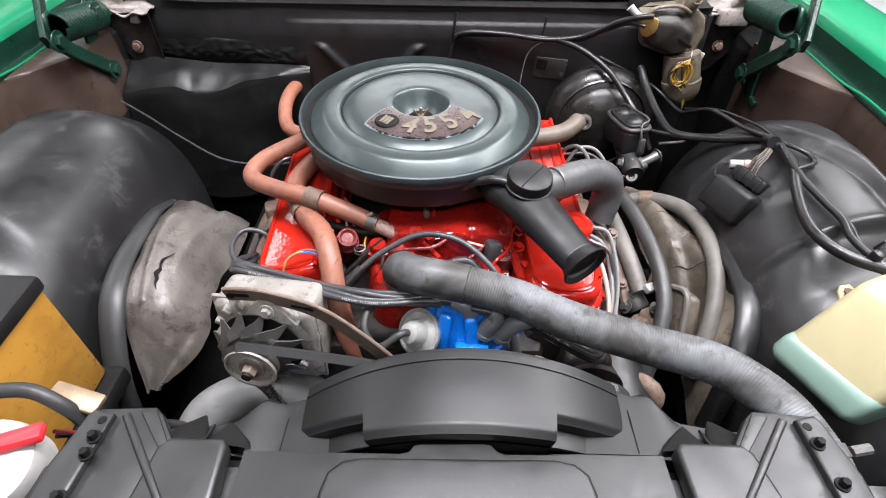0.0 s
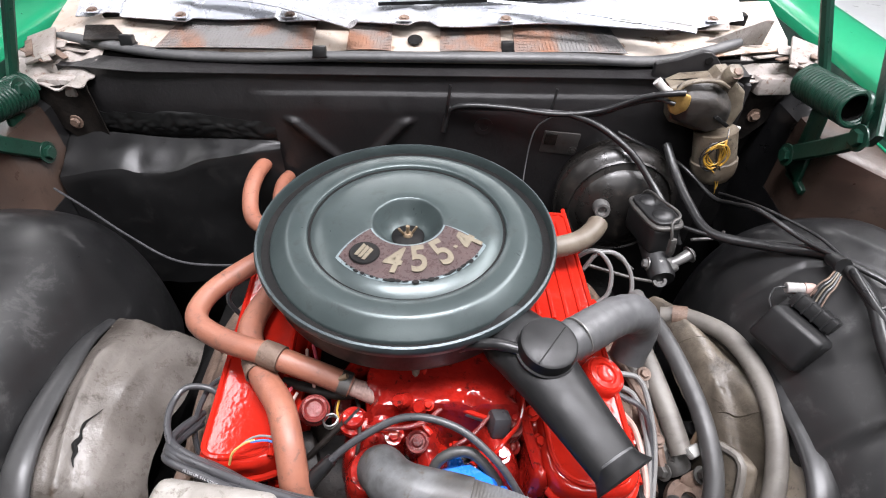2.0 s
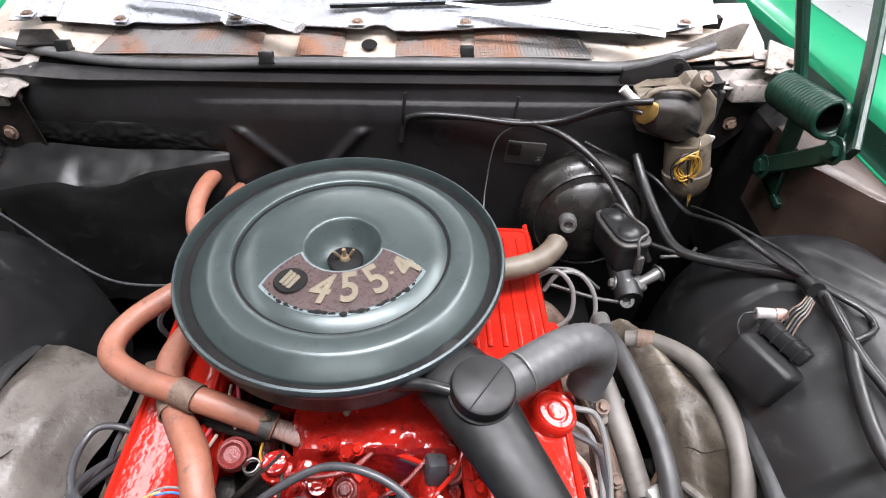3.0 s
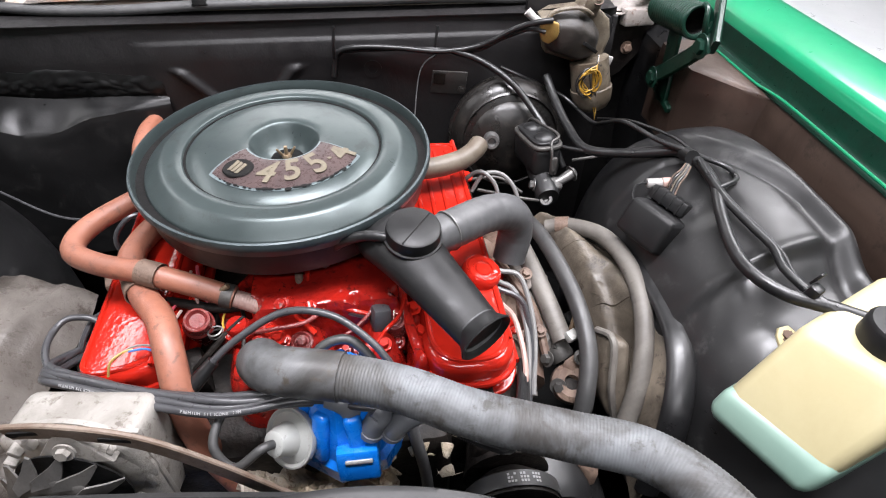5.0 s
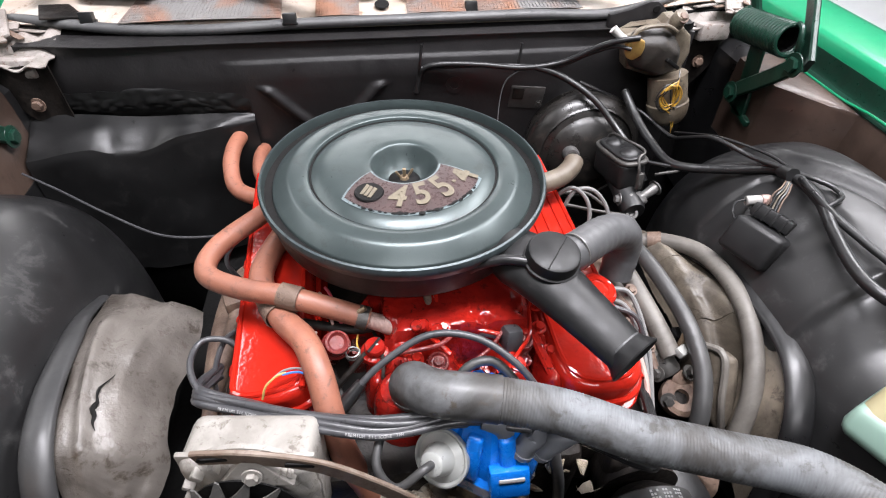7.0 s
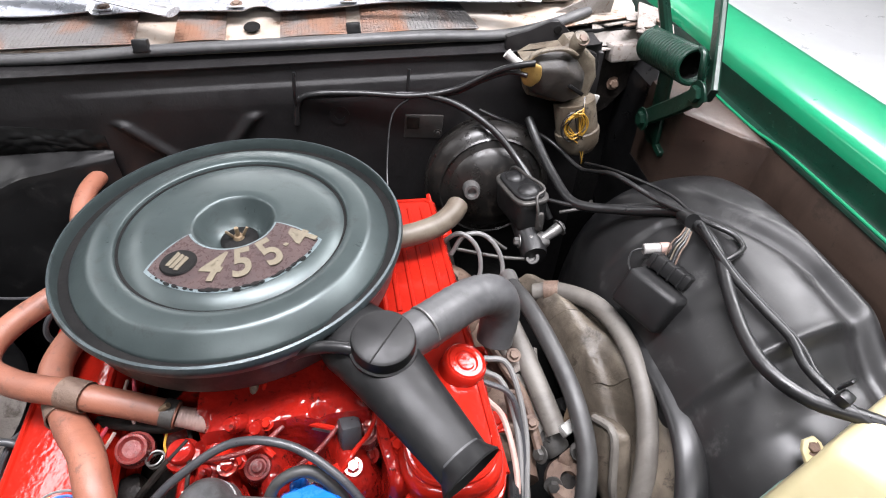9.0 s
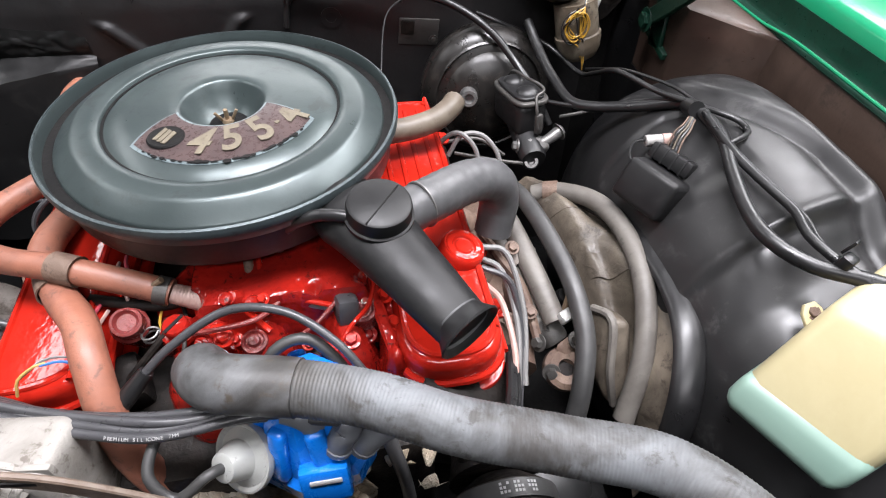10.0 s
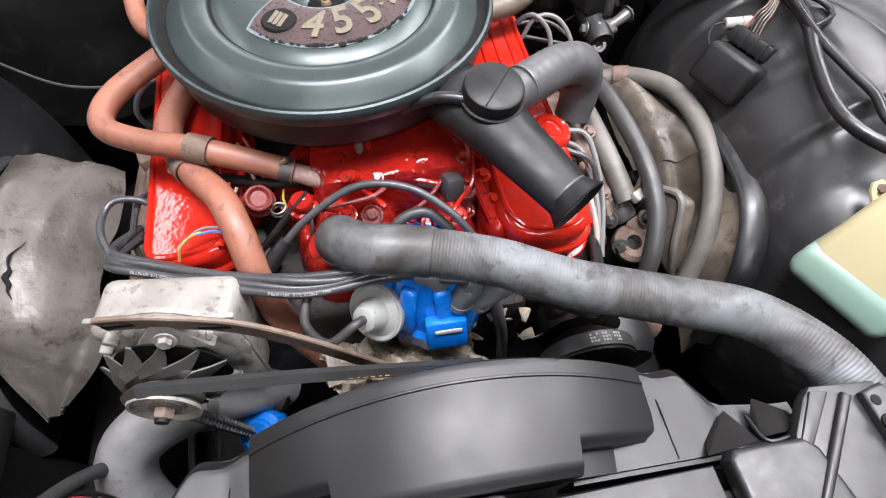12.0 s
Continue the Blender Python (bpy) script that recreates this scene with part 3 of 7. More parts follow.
def tar_fn(u, v):
    x = -0.652 + 0.345 * u
    z = 0.866 - 0.046 * v - 0.010 * u - 0.005 * math.sin(u * 9) + 0.006 * noise.noise(Vector((u * 12, v * 3, 0)))
    y = 1.054 + 0.012 * smooth(-0.5, -0.64, x) - 0.005 * math.sin(v * math.pi) - 0.003 * noise.noise(Vector((u * 26, v * 6, 3))) * math.sin(v * math.pi)
    return (x, y, z)


part("tar_seam", sheet(tar_fn, 110, 22, 0.003), M_TAR, car, "lumpy black tar sealer along a seam")

# cowl
def cowl_fn(u, v):
    x = MID - 0.66 + 1.30 * u
    e = abs(u - 0.5) * 2
    y = 1.092 + 0.05 * smooth(0.55, 1.0, e) + 0.125 * v
    z = 0.944 + 0.006 * smooth(0.5, 1, e) + 0.035 * v + 0.006 * smooth(0.1, 0.16, v)
    return (x, y, z)


part("cowl_panel", sheet(cowl_fn, 60, 12, 0.002), M_CREAM, car, "stained cream cowl panel with rust")
part("cowl_seal", tube([(-0.70, 1.165, 0.952), (-0.62, 1.138, 0.951), (-0.50, 1.108, 0.947), (-0.36, 1.098, 0.945), (-0.2, 1.092, 0.952), (0.0, 1.09, 0.954), (0.20, 1.092, 0.954), (0.34, 1.098, 0.948), (0.44, 1.128, 0.953), (0.50, 1.150, 0.962)], 0.0105, 12, 0.02, flat=0.8), M_SEAL, car, "weathered grey-black rubber hood seal")
for x0, x1 in ((-0.485, -0.234), (-0.176, -0.101), (-0.018, 0.086), (0.108, 0.283)):
    def screen_fn(u, v, x0=x0, x1=x1):
        lean = 0.03 * (v - 0.5) * (1 if x0 < -0.4 else -1 if x1 > 0.2 else 0) * (u if x1 > 0.2 else 1 - u)
        return (x0 + (x1 - x0) * u + lean, 1.104 + 0.088 * v, 0.9583 + 0.0245 * v + 0.0016 * math.sin(u * 3.1))
    part("cowl_screen", sheet(screen_fn, 20, 8, 0.001), M_MESH, car, "rusty wire mesh cowl screen")
    wire = bmesh.new()
    for k in range(int((x1 - x0) / 0.006)):
        u = (k + 0.5) * 0.006 / (x1 - x0)
        join(wire, tube([Vector(screen_fn(u, v)) + Vector((0, 0, 0.0008)) for v in (0.02, 0.98)], 0.0005, 3, 0.2))
    for k in range(12):
        join(wire, tube([Vector(screen_fn(u, (k + 0.5) / 12)) + Vector((0, 0, 0.0010)) for u in (0.01, 0.99)], 0.0005, 3, 0.4))
    part("screen_wire", wire, M_MESH, car)
part("cowl_pocket", box(0.07, 0.05, 0.004, pose(-0.60, 1.150, 0.964, 8, 6, 20), 0.002), M_GREASE, car, "dark stained pocket in the cowl")
part("cowl_pocket", box(0.06, 0.06, 0.004, pose(0.455, 1.185, 0.985, 14, -6, -15), 0.002), M_CARDIRT, car)
CUTS = ((-0.617, -0.578), (-0.448, -0.296), (-0.064, -0.028))


def silver_fn(u, v):
    x = MID - 0.60 + 1.16 * u
    wav = 0.010 * math.sin(u * 19 + 0.6)
    for c0, c1 in CUTS:
        wav += 0.020 * smooth(c0 - 0.006, c0 + 0.008, x) * smooth(c1 + 0.006, c1 - 0.008, x)
    y0 = 1.143 + 0.012 * smooth(-0.35, -0.65, x) + 0.030 * smooth(0.35, 0.52, x)
    return (x, y0 + wav * (1 - v) + 0.45 * v, 0.992 + 0.145 * v + 0.004 * noise.noise(Vector((x * 6, v * 2, 2))) - 0.004 * smooth(0.06, 0.0, v))


part("cowl_vent_panel", sheet(silver_fn, 140, 14, 0.002), M_SILVER, car, "bright silver metal panel below the windshield")
# Solid black strip stands in for the shade under the panel edge.
part("cowl_gap_shade", box(1.15, 0.02, 0.03, pose(MID, 1.205, 0.975), 0.002), M_CHASSIS, car, "black strip painting the shade below the panel edge")
for x in (-0.623, -0.46, -0.275, -0.079, 0.093, 0.45):
    q = Vector(silver_fn((x - MID + 0.60) / 1.16, 0.02))
    part("screw_tab", slab([(-0.014, -0.010), (0.014, -0.010), (0.010, 0.012), (-0.010, 0.012)], 0, 0.002, Matrix.Translation(q + Vector((0, -0.002, 0.001))), 0.0008), M_SILVER, car)
    part("panel_screw", hexbolt(q + Vector((0, -0.002, 0.003)), (0, -0.2, 1), 0.006, 0.004), M_RUST, car)
for x, y in ((-0.553, 1.135), (-0.217, 1.10), (0.096, 1.129)):
    bm = box(0.022, 0.014, 0.018, pose(x, y - 0.012, 0.962, -15, 0, 0), 0.002)
    join(bm, box(0.026, 0.02, 0.004, pose(x, y - 0.008, 0.955, 0, 0, 0), 0.001))
    part("seal_clip", bm, M_WIRE, car, "small black steel clip")
part("drain_hole", lathe([(0, 0.0012), (0.012, 0.0012), (0.013, 0), (0, 0)], 20, pose(-0.061, 1.130, 0.9665, 15)), M_CHASSIS, car)

# corners of the cowl beside the hinges
random.seed(11)
for s in (-1, 1):
    back = 0.055 if s > 0 else 0.0
    def corner_fn(u, v, s=s, back=back):
        d = 0.555 + 0.15 * u
        y = 1.035 + back + (0.15 - back) * v
        z = 0.920 + 0.020 * smooth(0.25, 0.45, v) + 0.012 * noise.noise(Vector((u * 5, v * 5, s)))
        return (MID + s * d, y, z)
    part("cowl_corner", sheet(corner_fn, 24, 24, 0.002), M_CARDIRT, car, "rusty bare steel cowl corner")
    part("cowl_bracket", box(0.060, 0.05, 0.030, pose(MID + s * 0.607, 1.070 + back * 0.7, 0.908, -8, 0, s * 4), 0.004), M_CARDIRT, car)
    part("cowl_bracket", box(0.05, 0.08, 0.005, pose(MID + s * 0.655, 1.12, 0.952, 12, s * 14, s * -20), 0.001), M_CARDIRT, car)
    for k, (d, y, wd, dp, turn) in enumerate(((0.600, 1.120, 0.05, 0.014, 15), (0.622, 1.105, 0.055, 0.010, 35), (0.640, 1.125, 0.045, 0.018, -10), (0.655, 1.098, 0.06, 0.016, 28), (0.630, 1.085, 0.04, 0.012, 50), (0.672, 1.112, 0.05, 0.012, 62))):
        part("debris_flake", box(wd, dp, 0.0025, pose(MID + s * d, y + back * 0.2, 0.945 + 0.003 * (k % 3), 12 * (k % 3 - 1), 9 * (k % 2), s * turn), 0.0008), M_RUST if k % 2 else M_CARDIRT, car)
    def drop_fn(u, v, s=s, back=back):
        return (MID + s * (0.555 + 0.12 * u), 1.045 + back + 0.006 * math.sin(u * 9), 0.918 - (0.10 + 0.03 * math.sin(u * 7)) * v)
    part("cowl_side", sheet(drop_fn, 8, 8, 0.002), M_GREASE, car, "dirty dark steel cowl side")
    part("corner_bolt", hexbolt((MID + s * 0.60, 1.040 + back, 0.852), (0, -1, 0.1), 0.008, 0.007), M_RUST, car)

# floor of the bay and frame rails
part("bay_floor", box(1.36, 1.5, 0.02, pose(MID, 0.45, 0.26), 0.002), M_CHASSIS, car)
for s in (-1, 1):
    part("frame_rail", box(0.09, 1.45, 0.12, pose(MID + s * 0.36, 0.42, 0.44), 0.01), M_CHASSIS, car)
    part("side_panel", box(0.02, 1.5, 0.5, pose(MID + s * 0.69, 0.42, 0.50), 0.002), M_CHASSIS, car)
    part("front_panel", box(0.30, 0.02, 0.55, pose(MID + s * 0.52, 0.09, 0.54), 0.002), M_CHASSIS, car)


for s in (-1, 1):
    wx = MID + s * 0.74
    part("tyre", lathe([(0.19, -0.1), (0.30, -0.1), (0.33, -0.07), (0.332, 0.07), (0.30, 0.1), (0.19, 0.1)], 48, aim((wx, 0.60, 0.332), (1, 0, 0)), closed=True), M_CHASSIS, car, "black rubber tyre")
    part("rim", lathe([(0, -0.03), (0.19, -0.08), (0.19, 0.08), (0, 0.04)], 36, aim((wx, 0.60, 0.332), (1, 0, 0))), M_STEEL, car, "steel wheel rim")


def along(rows, v):
    """A point along the given ones, gliding smoothly from one to the next."""
    k = v * (len(rows) - 1)
    i = min(int(k), len(rows) - 2)
    a, b, c, d = (Vector(rows[max(0, min(len(rows) - 1, i + o))]) for o in (-1, 0, 1, 2))
    t = k - i
    return 0.5 * ((2 * b) + (c - a) * t + (2 * a - 5 * b + 4 * c - d) * t * t + (3 * b - a - 3 * c + d) * t ** 3)


SPLASH_L = ([(-0.489, 0.724, 0.708), (-0.480, 0.635, 0.738), (-0.471, 0.550, 0.743), (-0.459, 0.470, 0.737), (-0.451, 0.432, 0.700), (-0.432, 0.385, 0.622)],
            [(-0.424, 0.715, 0.700), (-0.424, 0.632, 0.730), (-0.420, 0.550, 0.734), (-0.411, 0.480, 0.722), (-0.406, 0.440, 0.684), (-0.421, 0.392, 0.628)],
            [(-0.366, 0.706, 0.672), (-0.360, 0.628, 0.674), (-0.374, 0.562, 0.668), (-0.370, 0.500, 0.664), (-0.364, 0.457, 0.648), (-0.408, 0.400, 0.630)])


def splash_left(u, v):
    a, b, c = (along(r, v) for r in SPLASH_L)
    p = a * (1 - u) * (1 - 2 * u) + b * 4 * u * (1 - u) + c * u * (2 * u - 1)
    w = noise.noise(Vector((u * 3, v * 4, -1)))
    p.z += (0.010 * w + 0.005 * noise.noise(Vector((u * 7, v * 9, 4)))) * math.sin(u * math.pi) + 0.004 * noise.noise(Vector((v * 11, u * 2, 3)))
    p.x += 0.006 * noise.noise(Vector((v * 7, 0, 5))) * u
    # a fold runs along the upper side
    p.z += 0.007 * math.exp(-((u - 0.22 - 0.10 * v) / 0.07) ** 2) * smooth(0.05, 0.3, v) * smooth(1.0, 0.75, v)
    return p


def splash_right(u, v):
    lip = curve(LIP_R, 0.01)
    inn = curve([(0.300, 0.775, 0.715), (0.318, 0.70, 0.715), (0.340, 0.60, 0.668), (0.354, 0.50, 0.63), (0.362, 0.42, 0.60), (0.365, 0.37, 0.56)], 0.01)
    p = lip[round(v * (len(lip) - 1))].lerp(inn[round(v * (len(inn) - 1))], u)
    p.z += 0.028 * math.sin(u * math.pi) * (1 - 0.4 * v) + 0.016 * noise.noise(Vector((u * 2.2, v * 6, 7))) + 0.004 * noise.noise(Vector((u * 5, v * 9, 2))) - 0.012
    # a moulded hollow
    p.z -= 0.030 * math.exp(-((u - 0.52) / 0.16) ** 2 - ((v - 0.47) / 0.13) ** 2)
    return p


part("splash_panel", sheet(splash_left, 40, 60, 0.003), M_SPLASH, car, "weathered grey rubber splash panel with a torn crack")
part("splash_panel", sheet(splash_right, 40, 60, 0.003), M_TAN, car, "dirty tan splash panel beside the engine")
cr = [Vector(splash_left(u, v)) + Vector((0.001, 0, 0.003)) for u, v in ((0.50, 0.375), (0.47, 0.395), (0.44, 0.41), (0.40, 0.43), (0.385, 0.455), (0.40, 0.475), (0.36, 0.495), (0.385, 0.515), (0.37, 0.535), (0.39, 0.56))]
part("torn_crack", tube(cr, [0.0004, 0.0008, 0.0010, 0.0022, 0.0012, 0.0034, 0.0028, 0.0012, 0.0005], 6, 0.003), M_CHASSIS, car)

# radiator support
def radtop_fn(u, v):
    x = -0.62 + 1.18 * u
    y = 0.04 + 0.150 * v
    z = 0.846 - 0.05 * smooth(0.36, 0.42, abs(x - 0.02)) - 0.012 * smooth(0.12, 0.0, v)
    return (x, y, z)


part("radiator_support", sheet(radtop_fn, 60, 8, 0.003), M_RADTOP, car, "dusty black steel radiator support")
part("radiator_core", box(0.56, 0.05, 0.42, pose(0.01, 0.18, 0.62), 0.004), M_CHASSIS, car)

# ---- radiator top cover and fan shroud ----
cover = thing("radiator_cover", "black pressed steel radiator top cover with pads", "cover", (0.01, 0.15, 0.85))
part("center_plate", slab([(-0.178, 0.06), (0.196, 0.06), (0.190, 0.207), (0.052, 0.204), (0.046, 0.206), (0.040, 0.212), (0.034, 0.213), (-0.022, 0.211), (-0.028, 0.210), (-0.032, 0.204), (-0.040, 0.202), (-0.176, 0.201)], 0.848, 0.858, bevel=0.003), M_RADTOP, cover)
part("embossed_field", slab([(-0.105, 0.06), (0.128, 0.06), (0.125, 0.170), (0.121, 0.186), (0.110, 0.195), (0.094, 0.198), (-0.072, 0.195), (-0.088, 0.192), (-0.099, 0.182), (-0.103, 0.166)], 0.856, 0.8625, bevel=0.004, seg=3), M_RADTOP, cover)
part("side_plate", slab([(-0.264, 0.06), (-0.181, 0.06), (-0.188, 0.200), (-0.192, 0.206), (-0.238, 0.206), (-0.247, 0.198)], 0.848, 0.868, bevel=0.004, seg=3), M_RADTOP, cover)
part("side_plate", slab([(0.207, 0.06), (0.300, 0.06), (0.264, 0.206), (0.256, 0.214), (0.203, 0.214), (0.198, 0.208)], 0.848, 0.868, bevel=0.004, seg=3), M_RADTOP, cover)

def rad_bracket(s, bolts):
    th = thing("radiator_bracket", "ribbed black steel bracket bolted on the radiator support", "bracket", (0.30 if s > 0 else -0.285, 0.18, 0.85), group="radiator brackets")
    m = Matrix() if s > 0 else Matrix.Translation((0.015, -0.012, 0)) @ Matrix.Diagonal((-1, 1, 1, 1))
    part("plate", slab([(0.236, 0.05), (0.352, 0.05), (0.348, 0.165), (0.345, 0.190), (0.338, 0.214), (0.334, 0.236), (0.328, 0.244), (0.279, 0.247), (0.270, 0.240), (0.252, 0.216), (0.246, 0.188)], 0.852, 0.8655, m, 0.003), M_RADTOP, th)
    part("ridge", slab([(0.298, 0.239), (0.304, 0.235), (0.268, 0.191), (0.232, 0.148), (0.228, 0.152), (0.263, 0.196)], 0.864, 0.8705, m, 0.0025, 3), M_RADTOP, th)
    part("facet", slab([(0.276, 0.243), (0.290, 0.241), (0.252, 0.198), (0.249, 0.206)], 0.864, 0.8675, m, 0.0015, 2), M_RADTOP, th)
    part("side_flange", slab([(0.3095, 0.236), (0.328, 0.241), (0.333, 0.234), (0.337, 0.213), (0.343, 0.188), (0.346, 0.05), (0.318, 0.05), (0.3145, 0.169)], 0.864, 0.8725, m, 0.003, 3), M_RADTOP, th)
    part("plate_hole", lathe([(0, 0.0006), (0.0035, 0.0006), (0.004, 0), (0, 0)], 14, m @ pose(0.3165, 0.229, 0.8725)), M_CHASSIS, th)
    for x, y in bolts:
        part("bolt", hexbolt((x, y, 0.8725), (0, 0, 1), 0.0040, 0.008), M_CHASSIS, th)


rad_bracket(-1, ((-0.300, 0.201), (-0.299, 0.186), (-0.303, 0.151)))
rad_bracket(1, ((0.3175, 0.213), (0.321, 0.179)))

shroud = thing("fan_shroud", "grey-black plastic fan shroud arching behind the radiator", "shroud", (0.01, 0.26, 0.80))
SX = 0.010
BX, BZ, BR = 0.025, 0.600, 0.2745


def arc(u, r, a0=129.0, sweep=72.2):
    a = radians(a0 - sweep * u)
    return BX + (BR + r) * math.cos(a), BZ + (BR + r) * math.sin(a)


def back_edge(x):
    return 0.305 - 0.015 * ((x - 0.02) / 0.16) ** 2


def barrel_fn(u, v):
    x, z = arc(u, 0)
    # the front edge steps back beside the middle part
    front = 0.214 + 0.017 * (smooth(0.0980, 0.0995, x) if x > 0 else smooth(-0.0750, -0.0765, x))
    back = back_edge(x)
    y = back + (front - back) * min(1, v / 0.88)
    r = -0.014 * smooth(back - 0.006, back + 0.001, y) + 0.003 * smooth(0.20, 0.27, y) - 0.05 * smooth(0.0, 0.12, v - 0.88) - 0.004 * smooth(front + 0.008, front, y)
    x, z = arc(u, r)
    return (x, y, z - 0.04 * (smooth(0.03, 0.0, u) + smooth(0.97, 1.0, u)))


part("barrel", sheet(barrel_fn, 240, 40, 0.003), M_SHROUD, shroud)
part("ledge", sheet(lambda u, v: (arc(u, -0.014, 131, 76)[0], 0.214 + 0.050 * v, arc(u, -0.014, 131, 76)[1]), 60, 6, 0.003), M_SHROUD, shroud)
part("barrel_bead", tube([(arc(u, 0.003)[0], back_edge(arc(u, 0)[0]) - 0.018, arc(u, 0.0035)[1]) for u in (0.03 + 0.94 * k / 26 for k in range(27))], 0.0013, 6), M_SHROUD, shroud)


def shoulder_fn(u, v, s):
    """A flat plate beside the barrel, with a rounded lobe behind and a pointed tip."""
    d = 0.084 + 0.188 * u
    yf = 0.2145
    yb = 0.296 - 0.010 * smooth(0.150, 0.175, d) - 0.036 * smooth(0.188, 0.214, d) - 0.006 * smooth(0.20, 0.27, d)
    if s < 0:
        yf -= 0.006
        yb -= 0.012
    z = 0.8395 - 0.006 * v - 0.004 * smooth(0.19, 0.27, d) - 0.016 * smooth(0.86, 1.0, v) * smooth(0.215, 0.17, d)
    z -= 0.007 * smooth(0.17, 0.10, d) * smooth(0.4, 0.9, v)
    if s < 0:
        z -= 0.016 * smooth(0.215, 0.165, d)
    return (SX + s * d, yf + (yb - yf) * v, z)


for s in (-1, 1):
    part("shoulder", sheet(lambda u, v, s=s: shoulder_fn(u, v, s), 60, 24, 0.003), M_SHROUD, shroud)
    part("shoulder_skirt", sheet(lambda u, v, s=s: Vector(shoulder_fn(u, 1, s)) + Vector((0, 0.004 * v, -0.28 * v)), 30, 6, 0.003), M_SHROUD, shroud)
    part("front_skirt", sheet(lambda u, v, s=s: Vector(shoulder_fn(u, 0, s)) + Vector((0, -0.001, -0.06 * v)), 20, 4, 0.003), M_SHROUD, shroud)
    part("seam_line", tube([Vector(shoulder_fn(0.435, v, s)) + Vector((0, 0, 0.0003)) for v in (0.02, 0.3, 0.6, 0.98)], 0.0006, 6), M_CHASSIS, shroud)
    back = 0.0 if s > 0 else 0.008
    q = lambda d, y, z, s=s, back=back: (SX + s * d, y - back, z)
    pk = part("clip_pocket", hull([q(0.182, 0.213, 0.849), q(0.224, 0.217, 0.853), q(0.213, 0.245, 0.839), q(0.190, 0.226, 0.836), q(0.220, 0.228, 0.838)], 0.0008, 1), M_CHASSIS, shroud, "black mounting pocket")
    part("pocket_peak", hull([q(0.226, 0.219, 0.852), q(0.262, 0.221, 0.852), q(0.237, 0.250, 0.841), q(0.260, 0.236, 0.842), q(0.228, 0.230, 0.838)], 0.0008, 1), M_CHASSIS, pk)
    part("pocket_rim", bar([q(0.224, 0.236, 0.846), q(0.225, 0.2170, 0.8565), q(0.242, 0.2165, 0.8570), q(0.264, 0.2190, 0.8560), q(0.266, 0.237, 0.847)], 0.0026, 0.0032, 0.003), M_SHROUD, pk, "grey plastic pocket rim")

# ---- engine ----
engine = thing("engine", "red painted V8 engine with black greasy block", "engine", (MID, 0.65, 0.30))
part("block", box(0.34, 0.56, 0.34, pose(MID + 0.01, 0.68, 0.56), 0.02), M_GREASE, engine, "greasy dark engine block")


def valve_cover(s, cx, cy, cz, tilt, ln, w, turn, nose):
    """A pressed cover; nose: how deep its front end is rounded."""
    m = pose(cx, cy, cz, 0, s * tilt, turn)
    h, out = ln / 2, []
    for k in range(25):
        a = math.pi + math.pi * k / 24
        c, q = math.cos(a), math.sin(a)
        out.append((math.copysign(abs(c) ** 0.75, c) * w / 2, -h + nose + nose * math.copysign(abs(q) ** 0.75, q)))
    for x, y, a0 in ((w / 2 - 0.014, h - 0.014, 0), (-w / 2 + 0.014, h - 0.014, 90)):
        out += [(x + 0.014 * math.cos(radians(a0 + b)), y + 0.014 * math.sin(radians(a0 + b))) for b in (0, 22, 45, 68, 90)]
    part("valve_cover", slab(out, -0.055, 0.0, m, 0.012, 5), M_RED, engine, "glossy red painted valve cover")
    part("cover_flange", slab([(x * 1.16, y * 1.028) for x, y in out], -0.062, -0.050, m, 0.003), M_RED, engine)
    ridge = [m @ Vector((x * 0.84, y * 0.95, -0.0005)) for x, y in out]
    part("pressed_ridge", tube(ridge + ridge[:1], 0.0035, 8, 0.006, caps=False), M_RED, engine)
    rim = [m @ Vector((x * 1.03, y * 1.006, -0.030)) for x, y in out]
    part("rolled_rim", tube(rim + rim[:1], 0.0045, 8, 0.006, caps=False), M_RED, engine)
    if s > 0:
        for k in (-1.5, -0.5, 0.5, 1.5):
            part("cover_rib", tube([m @ Vector((k * 0.019, 0.0, 0.0)), m @ Vector((k * 0.019, ln / 2 - 0.03, 0.0))], 0.0035, 8, 0.05, flat=0.8), M_RED, engine)
    for q in (-0.30, -0.10, 0.14, 0.42):
        tab = m @ pose(s * w * 0.60, q * ln, -0.049)
        part("bolt_tab", slab([(-0.016, -0.013), (0.010, -0.013), (0.014, -0.006), (0.014, 0.006), (0.010, 0.013), (-0.016, 0.013)], -0.002, 0.003, tab @ Matrix.Diagonal((s, 1, 1, 1)), 0.001), M_RED, engine)
        part("cover_bolt", hexbolt(tab @ Vector((0, 0, 0.003)), m.to_3x3() @ Vector((0, 0, 1)), 0.007, 0.006), M_RED, engine)


valve_cover(-1, -0.228, 0.675, 0.800, 9, 0.42, 0.092, 3.4, 0.022)
valve_cover(1, 0.150, 0.672, 0.788, 3, 0.45, 0.106, 2.0, 0.055)
boss_at = aim((0.184, 0.583, 0.790), (0.3, -0.05, 1))
part("filler_boss", lathe([(0, 0.0095), (0.009, 0.0100), (0.0105, 0.0080), (0.0125, 0.0080), (0.0140, 0.0105), (0.0190, 0.0105), (0.0205, 0.0088), (0.0225, 0.0105), (0.0245, 0.0085), (0.0255, 0.003), (0.0265, -0.02), (0, -0.02)], 32, boss_at), M_RED, engine, "round red filler boss")
part("cylinder_head", box(0.11, 0.46, 0.13, pose(-0.215, 0.67, 0.685, 0, -30, 0), 0.01), M_GREASE, engine)
part("cylinder_head", box(0.11, 0.46, 0.13, pose(0.14, 0.65, 0.685, 0, 30, 0), 0.01), M_GREASE, engine)

